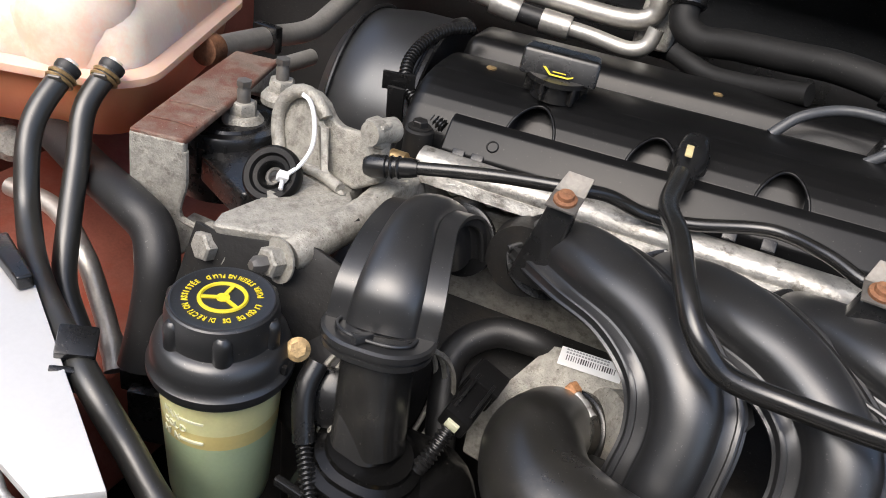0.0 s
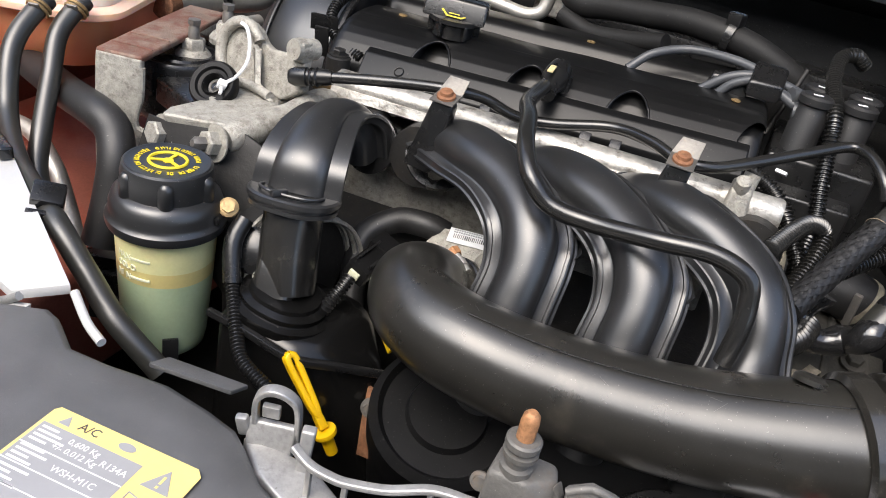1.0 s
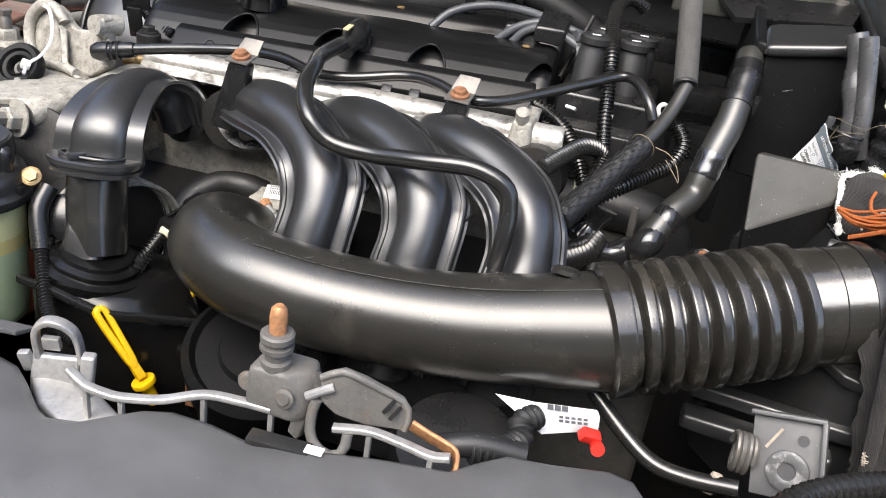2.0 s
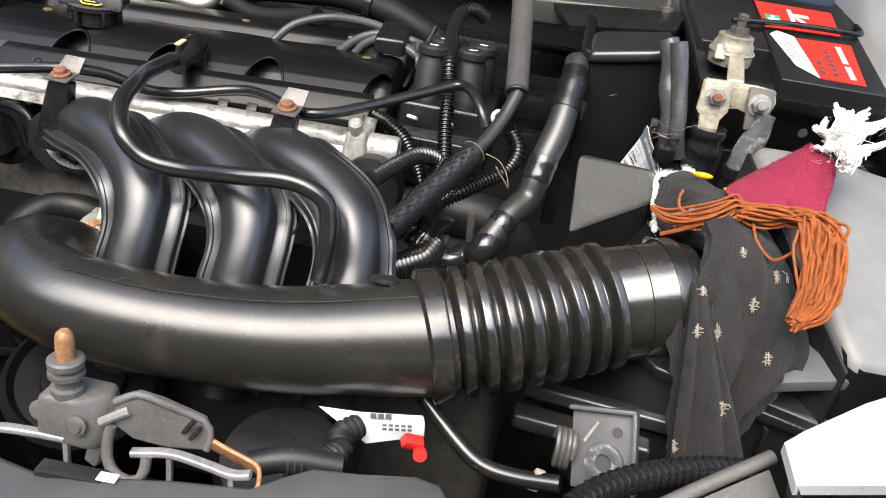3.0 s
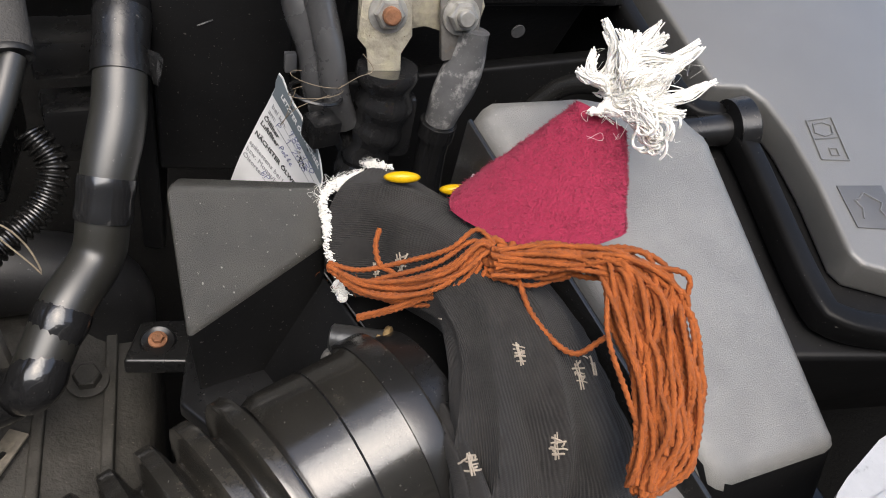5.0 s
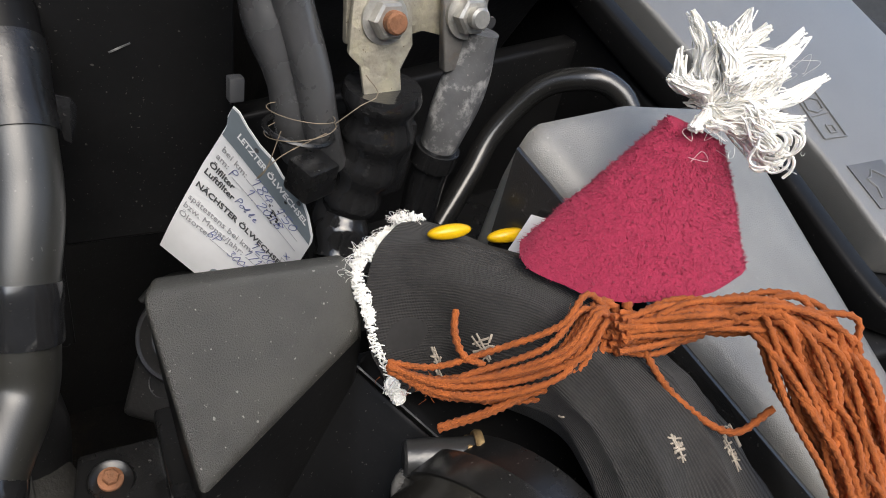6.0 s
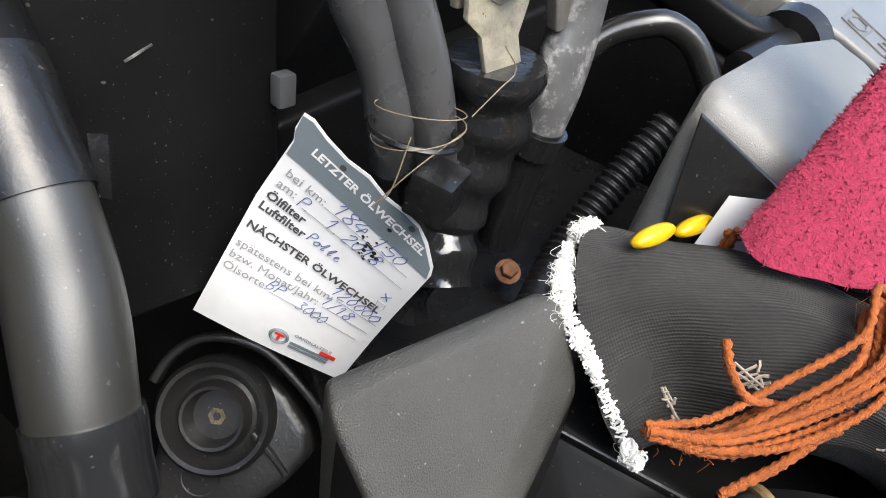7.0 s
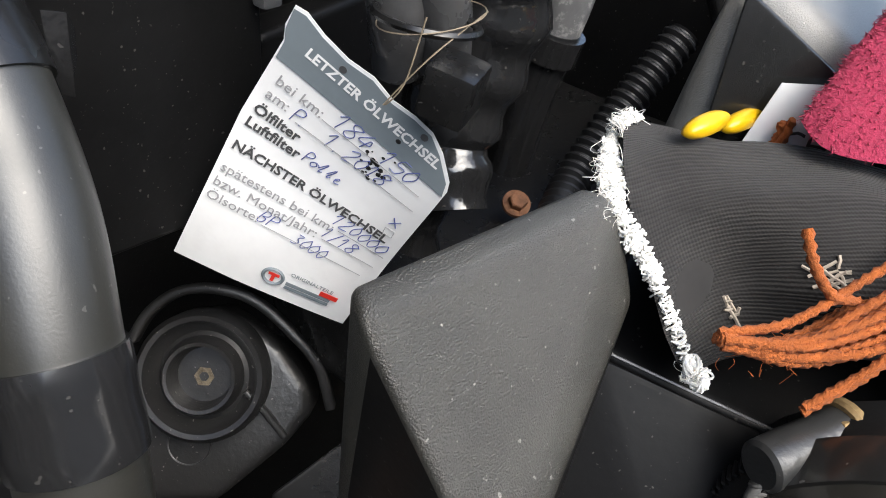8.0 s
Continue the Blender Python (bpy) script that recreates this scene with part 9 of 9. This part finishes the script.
part("logo_bar_red", on_card(box((0.0490, 0.0100, 0), (0.006, 0.0019, 0.0002), bevel=0), 0.0008), REDP, card)
part("stain", on_card(merge(*[lathe([(random.uniform(0.0003, 0.0009), 0), (0.0002, 0.00012), (0, 0.00012)], (0.040 + random.gauss(0, 0.0025), 0.067 + random.gauss(0, 0.0035), 0), seg=7) for k in range(26)]), 0.0004), DARK, card, "dark oily fingermark")


# ---- sock puppet: one soft toy, one mesh ----
def yarn(pts, r, seg=6, step=0.0025, twist=True):
    """Two-ply yarn: the section is a figure of eight that turns along the line."""
    L = length_of(pts)
    n = max(5, int(L / (min(step, 0.0011) if twist else step)))
    turns = L / 0.0050 if twist else 0
    ph = random.uniform(0, 6.28)

    def prof(s):
        out = []
        for k in range(8 if twist else seg):
            a = 2 * math.pi * k / (8 if twist else seg)
            q = r * (1 + (0.31 * math.cos(2 * (a - ph - 2 * math.pi * turns * s)) if twist else 0))
            out.append((q * math.cos(a), q * math.sin(a)))
        return out
    return sweep(pts, prof, n)


def jitter(p, s):
    return Vector(p) + Vector((random.gauss(0, s), random.gauss(0, s), random.gauss(0, s)))


SECT = [((0.4725, 0.4925, 0.7885), (0.0115, 0.0195, 0.0185), (-0.0205, -0.0025, 0.0115)),
        ((0.483, 0.486, 0.789), (0.011, 0.026, 0.011), (-0.012, -0.001, 0.019)),
        ((0.494, 0.474, 0.790), (0.013, 0.028, 0.008), (-0.008, -0.003, 0.019)),
        ((0.504, 0.460, 0.790), (0.020, 0.026, 0.006), (-0.007, -0.008, 0.018)),
        ((0.508, 0.446, 0.788), (0.032, 0.017, 0.005), (-0.004, -0.012, 0.016)),
        ((0.511, 0.432, 0.784), (0.042, 0.003, 0.006), (-0.002, -0.014, 0.013)),
        ((0.513, 0.410, 0.776), (0.037, 0.000, 0.006), (0.0, -0.014, 0.010)),
        ((0.516, 0.393, 0.757), (0.034, 0.000, 0.006), (0.0, -0.011, 0.006)),
        ((0.517, 0.381, 0.737), (0.031, 0.000, 0.007), (0.0, -0.010, 0.003)),
        ((0.516, 0.370, 0.714), (0.026, 0.000, 0.008), (0.0, -0.009, 0.0)),
        ((0.512, 0.364, 0.690), (0.019, 0.0, 0.006), (0.0, -0.007, 0.0)),
        ((0.508, 0.358, 0.655), (0.014, 0.0, 0.0), (0.0, -0.006, 0.0))]


DENT = (0.4675, 0.474, 0.788)


def sock_body():
    N, M = 110, 96
    Cc = curve([s[0] for s in SECT], N)
    Ac = curve([s[1] for s in SECT], N)
    Bc = curve([s[2] for s in SECT], N)
    bm = bmesh.new()
    rows = []
    for i in range(N + 1):
        t = i / N
        fold = 0.75 * max(0, min(1, (t - 0.40) / 0.2))
        row = []
        for k in range(M):
            a = 2 * math.pi * k / M
            q = 1 + 0.05 * math.sin(3 * a + 9 * t) * (0.4 + t) + fold * (0.55 * (abs(math.sin(3.5 * a + 1.5 * t + 0.4)) - 0.6) + 0.20 * math.sin(11 * a - 6 * t + 1))
            dent = -0.006 * math.exp(-((t - 0.13) / 0.07) ** 2 - ((a - 3.6) / 0.5) ** 2)
            p = Cc[i] + Ac[i] * math.cos(a) * (1 + 0.03 * math.sin(7 * a + 20 * t)) + Bc[i] * math.sin(a) * q
            p += Vector((0.2, 0.6, -0.7)) * dent * -1
            if math.sin(a) > 0:
                crease = 1 - abs(math.sin(2.6 * a + 2.3 * t + 0.9)) ** 0.6
                p += Vector((0, 0.8, -0.5)) * fold * 0.0165 * crease * math.sin(a)
            p += Vector((0, 0, 1)) * 0.0012 * noise.noise(p * 60)
            away = (p - Cc[i]).normalized()
            ruck = 1 - 2 * abs(math.sin(4.6 * a + 2.2 * math.sin(5.0 * t + 0.6) + 1.6 * noise.noise(Vector((3.0 * t, a, 0.4))))) ** 0.7
            p += away * (0.0052 * fold * ruck + 0.0011 * (1 - fold) * ruck * min(1, t / 0.15))
            d2 = (p - Vector(DENT)).length
            p += Vector((0.78, 0.52, -0.34)) * 0.0150 * math.exp(-(d2 / 0.0155) ** 2)
            row.append(bm.verts.new(p))
        rows.append(row)
    uv = bm.loops.layers.uv.new("UVMap")
    for i, (a, b) in enumerate(zip(rows, rows[1:])):
        for k in range(M):
            f = bm.faces.new((a[k], a[(k + 1) % M], b[(k + 1) % M], b[k]))
            for lp, (cu, cv) in zip(f.loops, ((k, i), (k + 1, i), (k + 1, i + 1), (k, i + 1))):
                lp[uv].uv = (cu / M, cv / N)
    bm.faces.new(rows[-1])
    inner = [bm.verts.new(v.co.lerp(Cc[6], 0.55) + (Cc[8] - Cc[0]) * 0.6) for v in rows[0]]
    for k in range(M):
        bm.faces.new((rows[0][(k + 1) % M], rows[0][k], inner[k], inner[(k + 1) % M]))
    bm.faces.new(inner)
    return bm


def front_fold():
    """The front layer of the cuff, folded over itself."""
    N, M = 60, 34
    Lc = curve([(0.468, 0.430, 0.7805), (0.474, 0.405, 0.7738), (0.478, 0.385, 0.7695), (0.479, 0.366, 0.753), (0.482, 0.352, 0.7225), (0.4865, 0.343, 0.688), (0.4915, 0.336, 0.654)], N)
    Rc = curve([(0.4725, 0.430, 0.7813), (0.482, 0.402, 0.777), (0.487, 0.382, 0.773), (0.494, 0.364, 0.757), (0.510, 0.350, 0.729), (0.526, 0.341, 0.697), (0.540, 0.334, 0.666)], N)
    bm = bmesh.new()
    rows = []
    for i in range(N + 1):
        t = i / N
        front, back = [], []
        for k in range(M):
            u = k / (M - 1)
            p = Lc[i].lerp(Rc[i], u)
            swell = 0.0045 * min(1, 4 * t) * (math.sin(math.pi * u) ** 0.7 + 0.35 * math.sin(7 * u + 2 * t) * math.sin(math.pi * u) + 1.7 * min(1, 1.6 * t) * (abs(math.sin(6.0 * u + 2.2 * t)) ** 0.6 - 0.6) * math.sin(math.pi * u) ** 0.5)
            q = p + Vector((0.0, -0.85, 0.5)) * swell
            q += Vector((0, -0.6, 0.4)) * 0.0012 * noise.noise(p * 70)
            front.append(bm.verts.new(q))
            if 0 < k < M - 1:
                back.append(bm.verts.new(p + Vector((0, 0.004, -0.002)) * math.sin(math.pi * u) ** 0.5))
        rows.append(front + back[::-1])
    uv = bm.loops.layers.uv.new("UVMap")
    n = len(rows[0])
    for i, (a, b) in enumerate(zip(rows, rows[1:])):
        for k in range(n):
            f = bm.faces.new((a[k], a[(k + 1) % n], b[(k + 1) % n], b[k]))
            for lp, (cu, cv) in zip(f.loops, ((k, i), (k + 1, i), (k + 1, i + 1), (k, i + 1))):
                lp[uv].uv = (cu * 0.0075, cv / N * 0.6)
    bm.faces.new(rows[0][::-1])
    bm.faces.new(rows[-1])
    return bm


random.seed(5)
toy = merge(paint(sock_body(), 0), paint(front_fold(), 0))
body_tree = BVHTree.FromBMesh(toy)
# felt hat
h_tl, h_bm, h_br, h_t1, h_t2 = [Vector(p) for p in HAT]
hc_, hA = (h_tl + h_br) / 2, (h_br - h_tl) / 2
hB = (h_bm - hc_) * 0.75
tc_, tA = (h_t1 + h_t2) / 2, (h_t2 - h_t1) / 2
hat = bmesh.new()
hrows = []
for i in range(37):
    t = i / 36
    row = []
    for k in range(64):
        a = 2 * math.pi * k / 64
        w = hB if math.sin(a) > 0 else -hB * 0.25
        p = (hc_ + hA * math.cos(a) + w * abs(math.sin(a)) ** 1.25).lerp(tc_ + tA * math.cos(a) + w * 0.22 * abs(math.sin(a)), t)
        nrm = (p - hc_.lerp(tc_, t)).normalized()
        p += nrm * (0.0003 * noise.noise(p * 700) + 0.0016 * noise.noise(p * 90))
        row.append(hat.verts.new(p))
    hrows.append(row)
for a, b in zip(hrows, hrows[1:]):
    for k in range(64):
        hat.faces.new((a[k], a[(k + 1) % 64], b[(k + 1) % 64], b[k]))
hat.faces.new(hrows[0])
hat.faces.new(hrows[-1])
fuzz = []
for k in range(9000):
    i, c = random.randrange(36), random.randrange(64)
    v0 = hrows[i][c].co.lerp(hrows[i + 1][(c + 1) % 64].co, random.random()).lerp(hrows[i][(c + 1) % 64].co, random.uniform(0, 0.5))
    o_ = (v0 - hc_.lerp(tc_, i / 36)).normalized()
    fuzz.append((v0 - o_ * 0.0003, v0 + o_ * random.uniform(0.0003, 0.0008) + jitter((0, 0, 0), 0.0006)))
fz = bmesh.new()
for a, b in fuzz:
    side_ = (b - a).cross(Vector((0.3, 0.5, 0.8))).normalized() * 0.00026
    q0, q1, q2, q3 = [fz.verts.new(x) for x in (a - side_, a + side_, a + side_.cross((b - a).normalized()), b)]
    for tri_ in ((q0, q1, q3), (q1, q2, q3), (q2, q0, q3)):
        fz.faces.new(tri_)
toy = merge(toy, paint(hat, 3), paint(fz, 3))
# white pompom: wavy woollen tufts out of one knot
PR, PU, PF = Vector((0.83, -0.52, 0.15)), Vector((0.20, 0.556, 0.80)), Vector((-0.51, -0.64, 0.575))
base_ = Vector(POM[0]) + PR * -0.008 + PU * -0.007
strands = []
TUFTS = [(random.gauss(9, 9), random.gauss(5, 8), random.uniform(-6, 9), random.uniform(1.2, 2.0)) for k in range(16)]
for tx, ty, tz, w_ in TUFTS + [(-7, 27, 2, 1.3), (-14, 7, 4, 1.5), (-8, -9, 6, 1.0), (4, -8, 7, 1.1), (12, 30, -2, 1.9), (6, 23, 3, 1.8), (29, 21, 0, 1.8), (21, 14, 5, 1.9), (35, 9, -2, 1.7), (26, -6, 3, 1.7), (16, -4, 7, 1.6), (17, -16, 4, 2.0), (20, -19, 2, 1.7), (0, 18, 6, 1.8), (17, 22, 4, 1.8), (-3, 14, -6, 1.6), (12, 8, 9, 1.8), (2, 6, 9, 1.6), (-10, 16, 0, 1.3), (14, 12, -10, 2.0), (26, 2, -8, 1.6)]:
    end_ = base_ + (PR * tx + PU * ty + PF * tz) * 0.001
    ax_ = (end_ - base_).normalized()
    bow_ = ax_.cross(jitter((0, 0, 0), 1.0)).normalized() * random.uniform(0.0025, 0.0055)
    tw_ = ax_.cross(jitter((0, 0, 0), 1.0)).normalized() * random.uniform(0.0008, 0.0018)
    tp_, tf_ = random.uniform(0, 6.28), random.uniform(0.9, 1.5)
    for j in range(5):
        o_ = jitter((0, 0, 0), 0.001 * w_ * 0.45)
        pts = [base_.lerp(end_, q / 7 * 0.86) + bow_ * math.sin(math.pi * q / 7 * 0.86) + o_ * (0.4 + math.sin(math.pi * q / 7 * 0.7)) + tw_ * math.sin(tf_ * q * 0.86 + tp_) * min(1, q / 2) for q in range(8)]
        strands.append(sweep(pts, lambda s: ring(0.0001 + 0.0008 * max(0.0, 1 - s) ** 0.5 * min(1, 0.4 + 3 * s), 6), 16))
    for j in range(44):
        o_ = jitter((0, 0, 0), 0.001 * w_ * 0.62)
        o_ -= ax_ * o_.dot(ax_)
        cut = random.uniform(0.78, 1.06)
        ph_, am_ = random.uniform(0, 6.28), random.uniform(0.0004, 0.0013)
        wv_ = ax_.cross(jitter((0, 0, 0), 1.0)).normalized() * am_
        pts = []
        for q in range(8):
            f_ = q / 7 * cut
            pts.append(base_.lerp(end_, f_) + bow_ * math.sin(math.pi * min(f_, 1)) + o_ * (0.35 + 1.0 * math.sin(math.pi * min(1, f_) * 0.75)) * (1.0 if f_ < 0.8 else 0.75) + wv_ * math.sin(1.9 * q + ph_) + tw_ * math.sin(tf_ * q + tp_) * min(1, q / 2))
        strands.append(yarn(pts, random.uniform(0.00022, 0.00046), 4, 0.0022, False))
for k in range(26):
    a = random.uniform(0, 6.28)
    c = base_ + PR * 0.017 + PU * (-0.014) + PF * 0.004 + jitter((0, 0, 0), 0.0028)
    R_ = random.uniform(0.0022, 0.0045)
    strands.append(yarn([c + PR * R_ * math.cos(a + q) + PU * R_ * 1.2 * math.sin(a + q) + PF * 0.002 * math.sin(2 * q + a) for q in [x * 0.6 for x in range(6)]], random.uniform(0.0004, 0.0006), 5, 0.0012, False))
for k in range(34):
    p = base_ + PR * random.uniform(-0.012, 0.028) + PU * random.uniform(-0.018, 0.022) + PF * random.uniform(0, 0.006)
    strands.append(yarn([p, jitter(p, 0.0018), jitter(p + PR * 0.001, 0.0026), jitter(p, 0.003)], 0.00006, 3, 0.001, False))
toy = merge(toy, paint(merge(*strands), 1))
# orange wool hair
hairs = []
for k in range(24):
    off = Vector((random.gauss(0, 0.0022), random.gauss(0, 0.0030), random.gauss(0, 0.0028)))
    wide = (0.45, 0.75, 1.0, 0.95, 0.55, 0.12)
    pts = [Vector(p) + off * wide[i] + jitter((0, 0, 0), 0.0006 if i < 5 else 0.0003) + Vector((0, 0, 0.002)) for i, p in enumerate(HAIRL)]
    hairs.append(yarn(pts, 0.00095))
for d_ in (0.0, 0.0012):
    hairs.append(yarn([Vector(HAIRL[2]) + Vector((0, -0.003, 0)), Vector((0.481, 0.4405, 0.794 + d_)), Vector((0.471, 0.4445, 0.786 + d_)), Vector((0.460, 0.4515, 0.777 + d_))], 0.0010))
for k in range(5):
    q_ = Vector((0.497, 0.482, 0.8045)) + jitter((0.012, 0.004, 0.0), 0.0008)
    hairs.append(yarn([q_, jitter(q_ + Vector((0.001, 0, 0.003)), 0.001), jitter(q_ + Vector((0.002, 0, 0.0055)), 0.0012)], 0.0009))
for k in range(92):
    w = random.uniform(-1, 1)
    wig, pw = jitter((0, 0, 0), 0.0036), random.uniform(0, 6.28)
    pts = []
    for i, p in enumerate(HAIRR):
        wide = (0.002, 0.004, 0.008, 0.0105, 0.0115, 0.0105, 0.008, 0.003)[i]
        pts.append(Vector(p) + Vector((w * wide * (0.3 if i < 3 else 1), w * wide * (-0.8 if i < 4 else -0.2) + random.gauss(0, 0.0018), random.gauss(0, 0.0022) + (0.004 * w if i < 3 else 0))) + wig * math.sin(1.5 * i + pw) * (0.3 + 0.12 * i) * (1 if i < 6 else 0.5))
    hairs.append(yarn(pts[:random.choice((7, 8, 8))], random.uniform(0.0009, 0.0012)))
for pth in (HAIRX, HAIRY, HAIRZ):
    hairs.append(yarn(pth, 0.00105))
kn_ = Vector(HAIRL[0])
hairs.append(yarn([kn_ + Vector((0.006 * math.cos(q), 0.005 * math.sin(q), 0.004 * math.sin(q) + 0.001 * q)) for q in [x * 0.8 for x in range(9)]], 0.0014))
hairs.append(yarn([Vector(HAIRL[2]), Vector(HAIRL[2]) + Vector((0.004, -0.008, -0.006)), Vector(HAIRL[2]) + Vector((0.016, -0.010, -0.004))], 0.00105))
for k in range(240):
    src = random.choice((HAIRL, HAIRR, HAIRR))
    q_ = random.randrange(len(src) - 1)
    p = jitter(Vector(src[q_]).lerp(Vector(src[q_ + 1]), random.random()), 0.0022)
    hairs.append(yarn([p, jitter(p, 0.0011), jitter(p, 0.0019)], 0.00006, 3, 0.002, False))
toy = merge(toy, paint(merge(*hairs), 2))
# white overcast stitches along the mouth, stray ends
stitch = []
F = curve(FRINGE, 90)
OUT_ = Vector((-0.62, -0.38, 0.69))
for i, p in enumerate(F):
    t_ = (F[min(i + 1, 90)] - F[max(i - 1, 0)]).normalized()
    b_ = t_.cross(OUT_).normalized()
    s_ = i / 90
    hit_ = [body_tree.ray_cast(p + OUT_ * 0.030 + b_ * g_, -OUT_, 0.045)[0] for g_ in (-0.0015, 0.0, 0.0015)]
    hit_ = [h for h in hit_ if h is not None]
    if hit_:
        p = p + OUT_ * max(0.0, max((h - p).dot(OUT_) for h in hit_) + 0.0004)
    F[i] = p
    knot = max(math.exp(-((s_ - 0.985) / 0.030) ** 2), 0.75 * math.exp(-((s_ - 0.36) / 0.09) ** 2), 0.25 * math.exp(-((s_ - 0.60) / 0.06) ** 2))
    sparse = 0.70 < s_ < 0.93
    for j in range(2 if sparse else random.choice((2, 3, 5, 6))):
        w_ = random.uniform(0.0008, 0.0022) * (0.55 + 0.9 * abs(noise.noise(Vector((s_ * 19, 3.1, 0))))) * (1 + 1.1 * knot)
        sl_ = random.uniform(-0.0010, 0.0010)
        hgt = random.uniform(0.0006, 0.0014) * (1 + 1.3 * knot)
        pts = []
        for q in range(7):
            a = math.pi * (q / 6) * 1.15 - 0.25
            pts.append(p + b_ * w_ * math.cos(a) + OUT_ * hgt * math.sin(a) + t_ * (sl_ * (q / 3 - 1)) + jitter((0, 0, 0), 0.00035 + 0.0004 * knot))
        stitch.append(yarn(pts, random.uniform(0.00020, 0.00034), 4, 0.0008, False))
for ks in (0.965, 0.995):
    c = F[int(90 * ks)] + OUT_ * 0.0012 + Vector((0.0006, -0.0003, -0.001)) * (1 if ks > 0.98 else -1)
    for k in range(16):
        ax_ = jitter((0, 0, 0), 1.0).normalized()
        u_ = ax_.orthogonal().normalized()
        v_ = ax_.cross(u_)
        R_ = random.uniform(0.0012, 0.0022)
        stitch.append(yarn([c + u_ * R_ * math.cos(q) + v_ * R_ * math.sin(q) for q in [x * 0.75 for x in range(9)]], 0.0004, 5, 0.0009, False))
for k in range(90):
    p = F[random.choice((2, 6, 10, 18, 24, 28, 32, 36, 40, 44, 86))] + OUT_ * 0.001
    side_ = Vector((-0.8, 0.1, 0.1)) * random.uniform(0.0, 0.0045)
    q_ = jitter((0, 0, 0), 0.0016)
    stitch.append(yarn([p, p + side_ * 0.5 + q_, p + side_ + q_ * 0.4 + jitter((0, 0, 0), 0.0012), p + side_ * 0.9 - q_ + jitter((0, 0, 0), 0.001), p + side_ * 0.5 - q_ * 0.6], 0.000065, 3, 0.0008, False))
toy = merge(toy, paint(merge(*stitch), 1))
# yellow bead eyes
for p in EYE2:
    toy = merge(toy, paint(moved(lathe([(0.0, -0.0024), (0.0035, -0.0016), (0.0042, 0.0), (0.0035, 0.0016), (0.0, 0.0024)], seg=20), plane_frame(Vector(p) + Vector((0, -0.001, 0.0)), (0.85, -0.15, 0.05), (0.0, 0.5, 0.8)) @ Matrix.Diagonal((1.85, 0.60, 1.1, 1))), 5))
# beige embroidered flecks: an upright with crossing stitches
flecks = []
for p in ((0.483, 0.432, 0.788), (0.506, 0.411, 0.789), (0.535, 0.400, 0.791), (0.483, 0.460, 0.793), (0.483, 0.376, 0.780), (0.500, 0.367, 0.753), (0.483, 0.362, 0.754), (0.521, 0.389, 0.768), (0.536, 0.369, 0.742), (0.508, 0.346, 0.712), (0.489, 0.340, 0.68), (0.531, 0.337, 0.676), (0.472, 0.474, 0.780), (0.541, 0.409, 0.785)):
    loc, nrm, _, _ = body_tree.find_nearest(Vector(p))
    out_ = Vector((-0.10, -0.65, 0.70)) if p[2] < 0.7925 or p[1] < 0.42 else Vector((-0.25, -0.45, 0.85))
    nrm = (out_ + 0.3 * (nrm if nrm.dot(out_) > 0 else -nrm)).normalized()
    up_ = (Vector((-0.1, 0.5, 0.8)) - nrm * nrm.dot(Vector((-0.1, 0.5, 0.8)))).normalized()
    sd = nrm.cross(up_)
    L_ = random.uniform(0.0042, 0.0056)
    lines_ = [(random.uniform(-0.0005, 0.0005) + g_, -L_, random.uniform(-0.0004, 0.0008) + g_, L_ * random.uniform(0.7, 1.0)) for g_ in (-0.0005, 0.0005)]
    for r_ in (-0.0028, -0.0012, 0.0006, 0.0022):
        b_ = random.uniform(0.0012, 0.0034)
        lines_.append((-b_, r_ + random.uniform(-0.0009, 0.0006), b_ * random.uniform(0.5, 1.0), r_ + random.uniform(-0.0002, 0.0014)))
    for k in range(5):
        x_, y_ = random.uniform(-0.002, 0.002), random.uniform(-0.6, 0.6) * L_
        lines_.append((x_, y_, x_ + random.gauss(0, 0.0012), y_ + random.gauss(0, 0.0012)))
    for xa, ya, xb, yb in lines_:
        pts = []
        for g_ in (0, 0.25, 0.5, 0.75, 1):
            q_ = loc + sd * (xa + (xb - xa) * g_) + up_ * (ya + (yb - ya) * g_)
            far_ = body_tree.ray_cast(q_ + nrm * 0.010, -nrm, 0.022)[0]
            if far_ is not None and abs((far_ - loc).dot(nrm)) < 0.0045:
                pts.append(far_ + nrm * random.uniform(0.0002, 0.0006) + jitter((0, 0, 0), 0.00012))
        if len(pts) > 2 and max((b - a).length for a, b in zip(pts, pts[1:])) < 0.004:
            flecks.append(yarn(pts, random.uniform(0.00026, 0.00044), 5, 0.0008, False))
toy = merge(toy, paint(merge(*flecks), 4))
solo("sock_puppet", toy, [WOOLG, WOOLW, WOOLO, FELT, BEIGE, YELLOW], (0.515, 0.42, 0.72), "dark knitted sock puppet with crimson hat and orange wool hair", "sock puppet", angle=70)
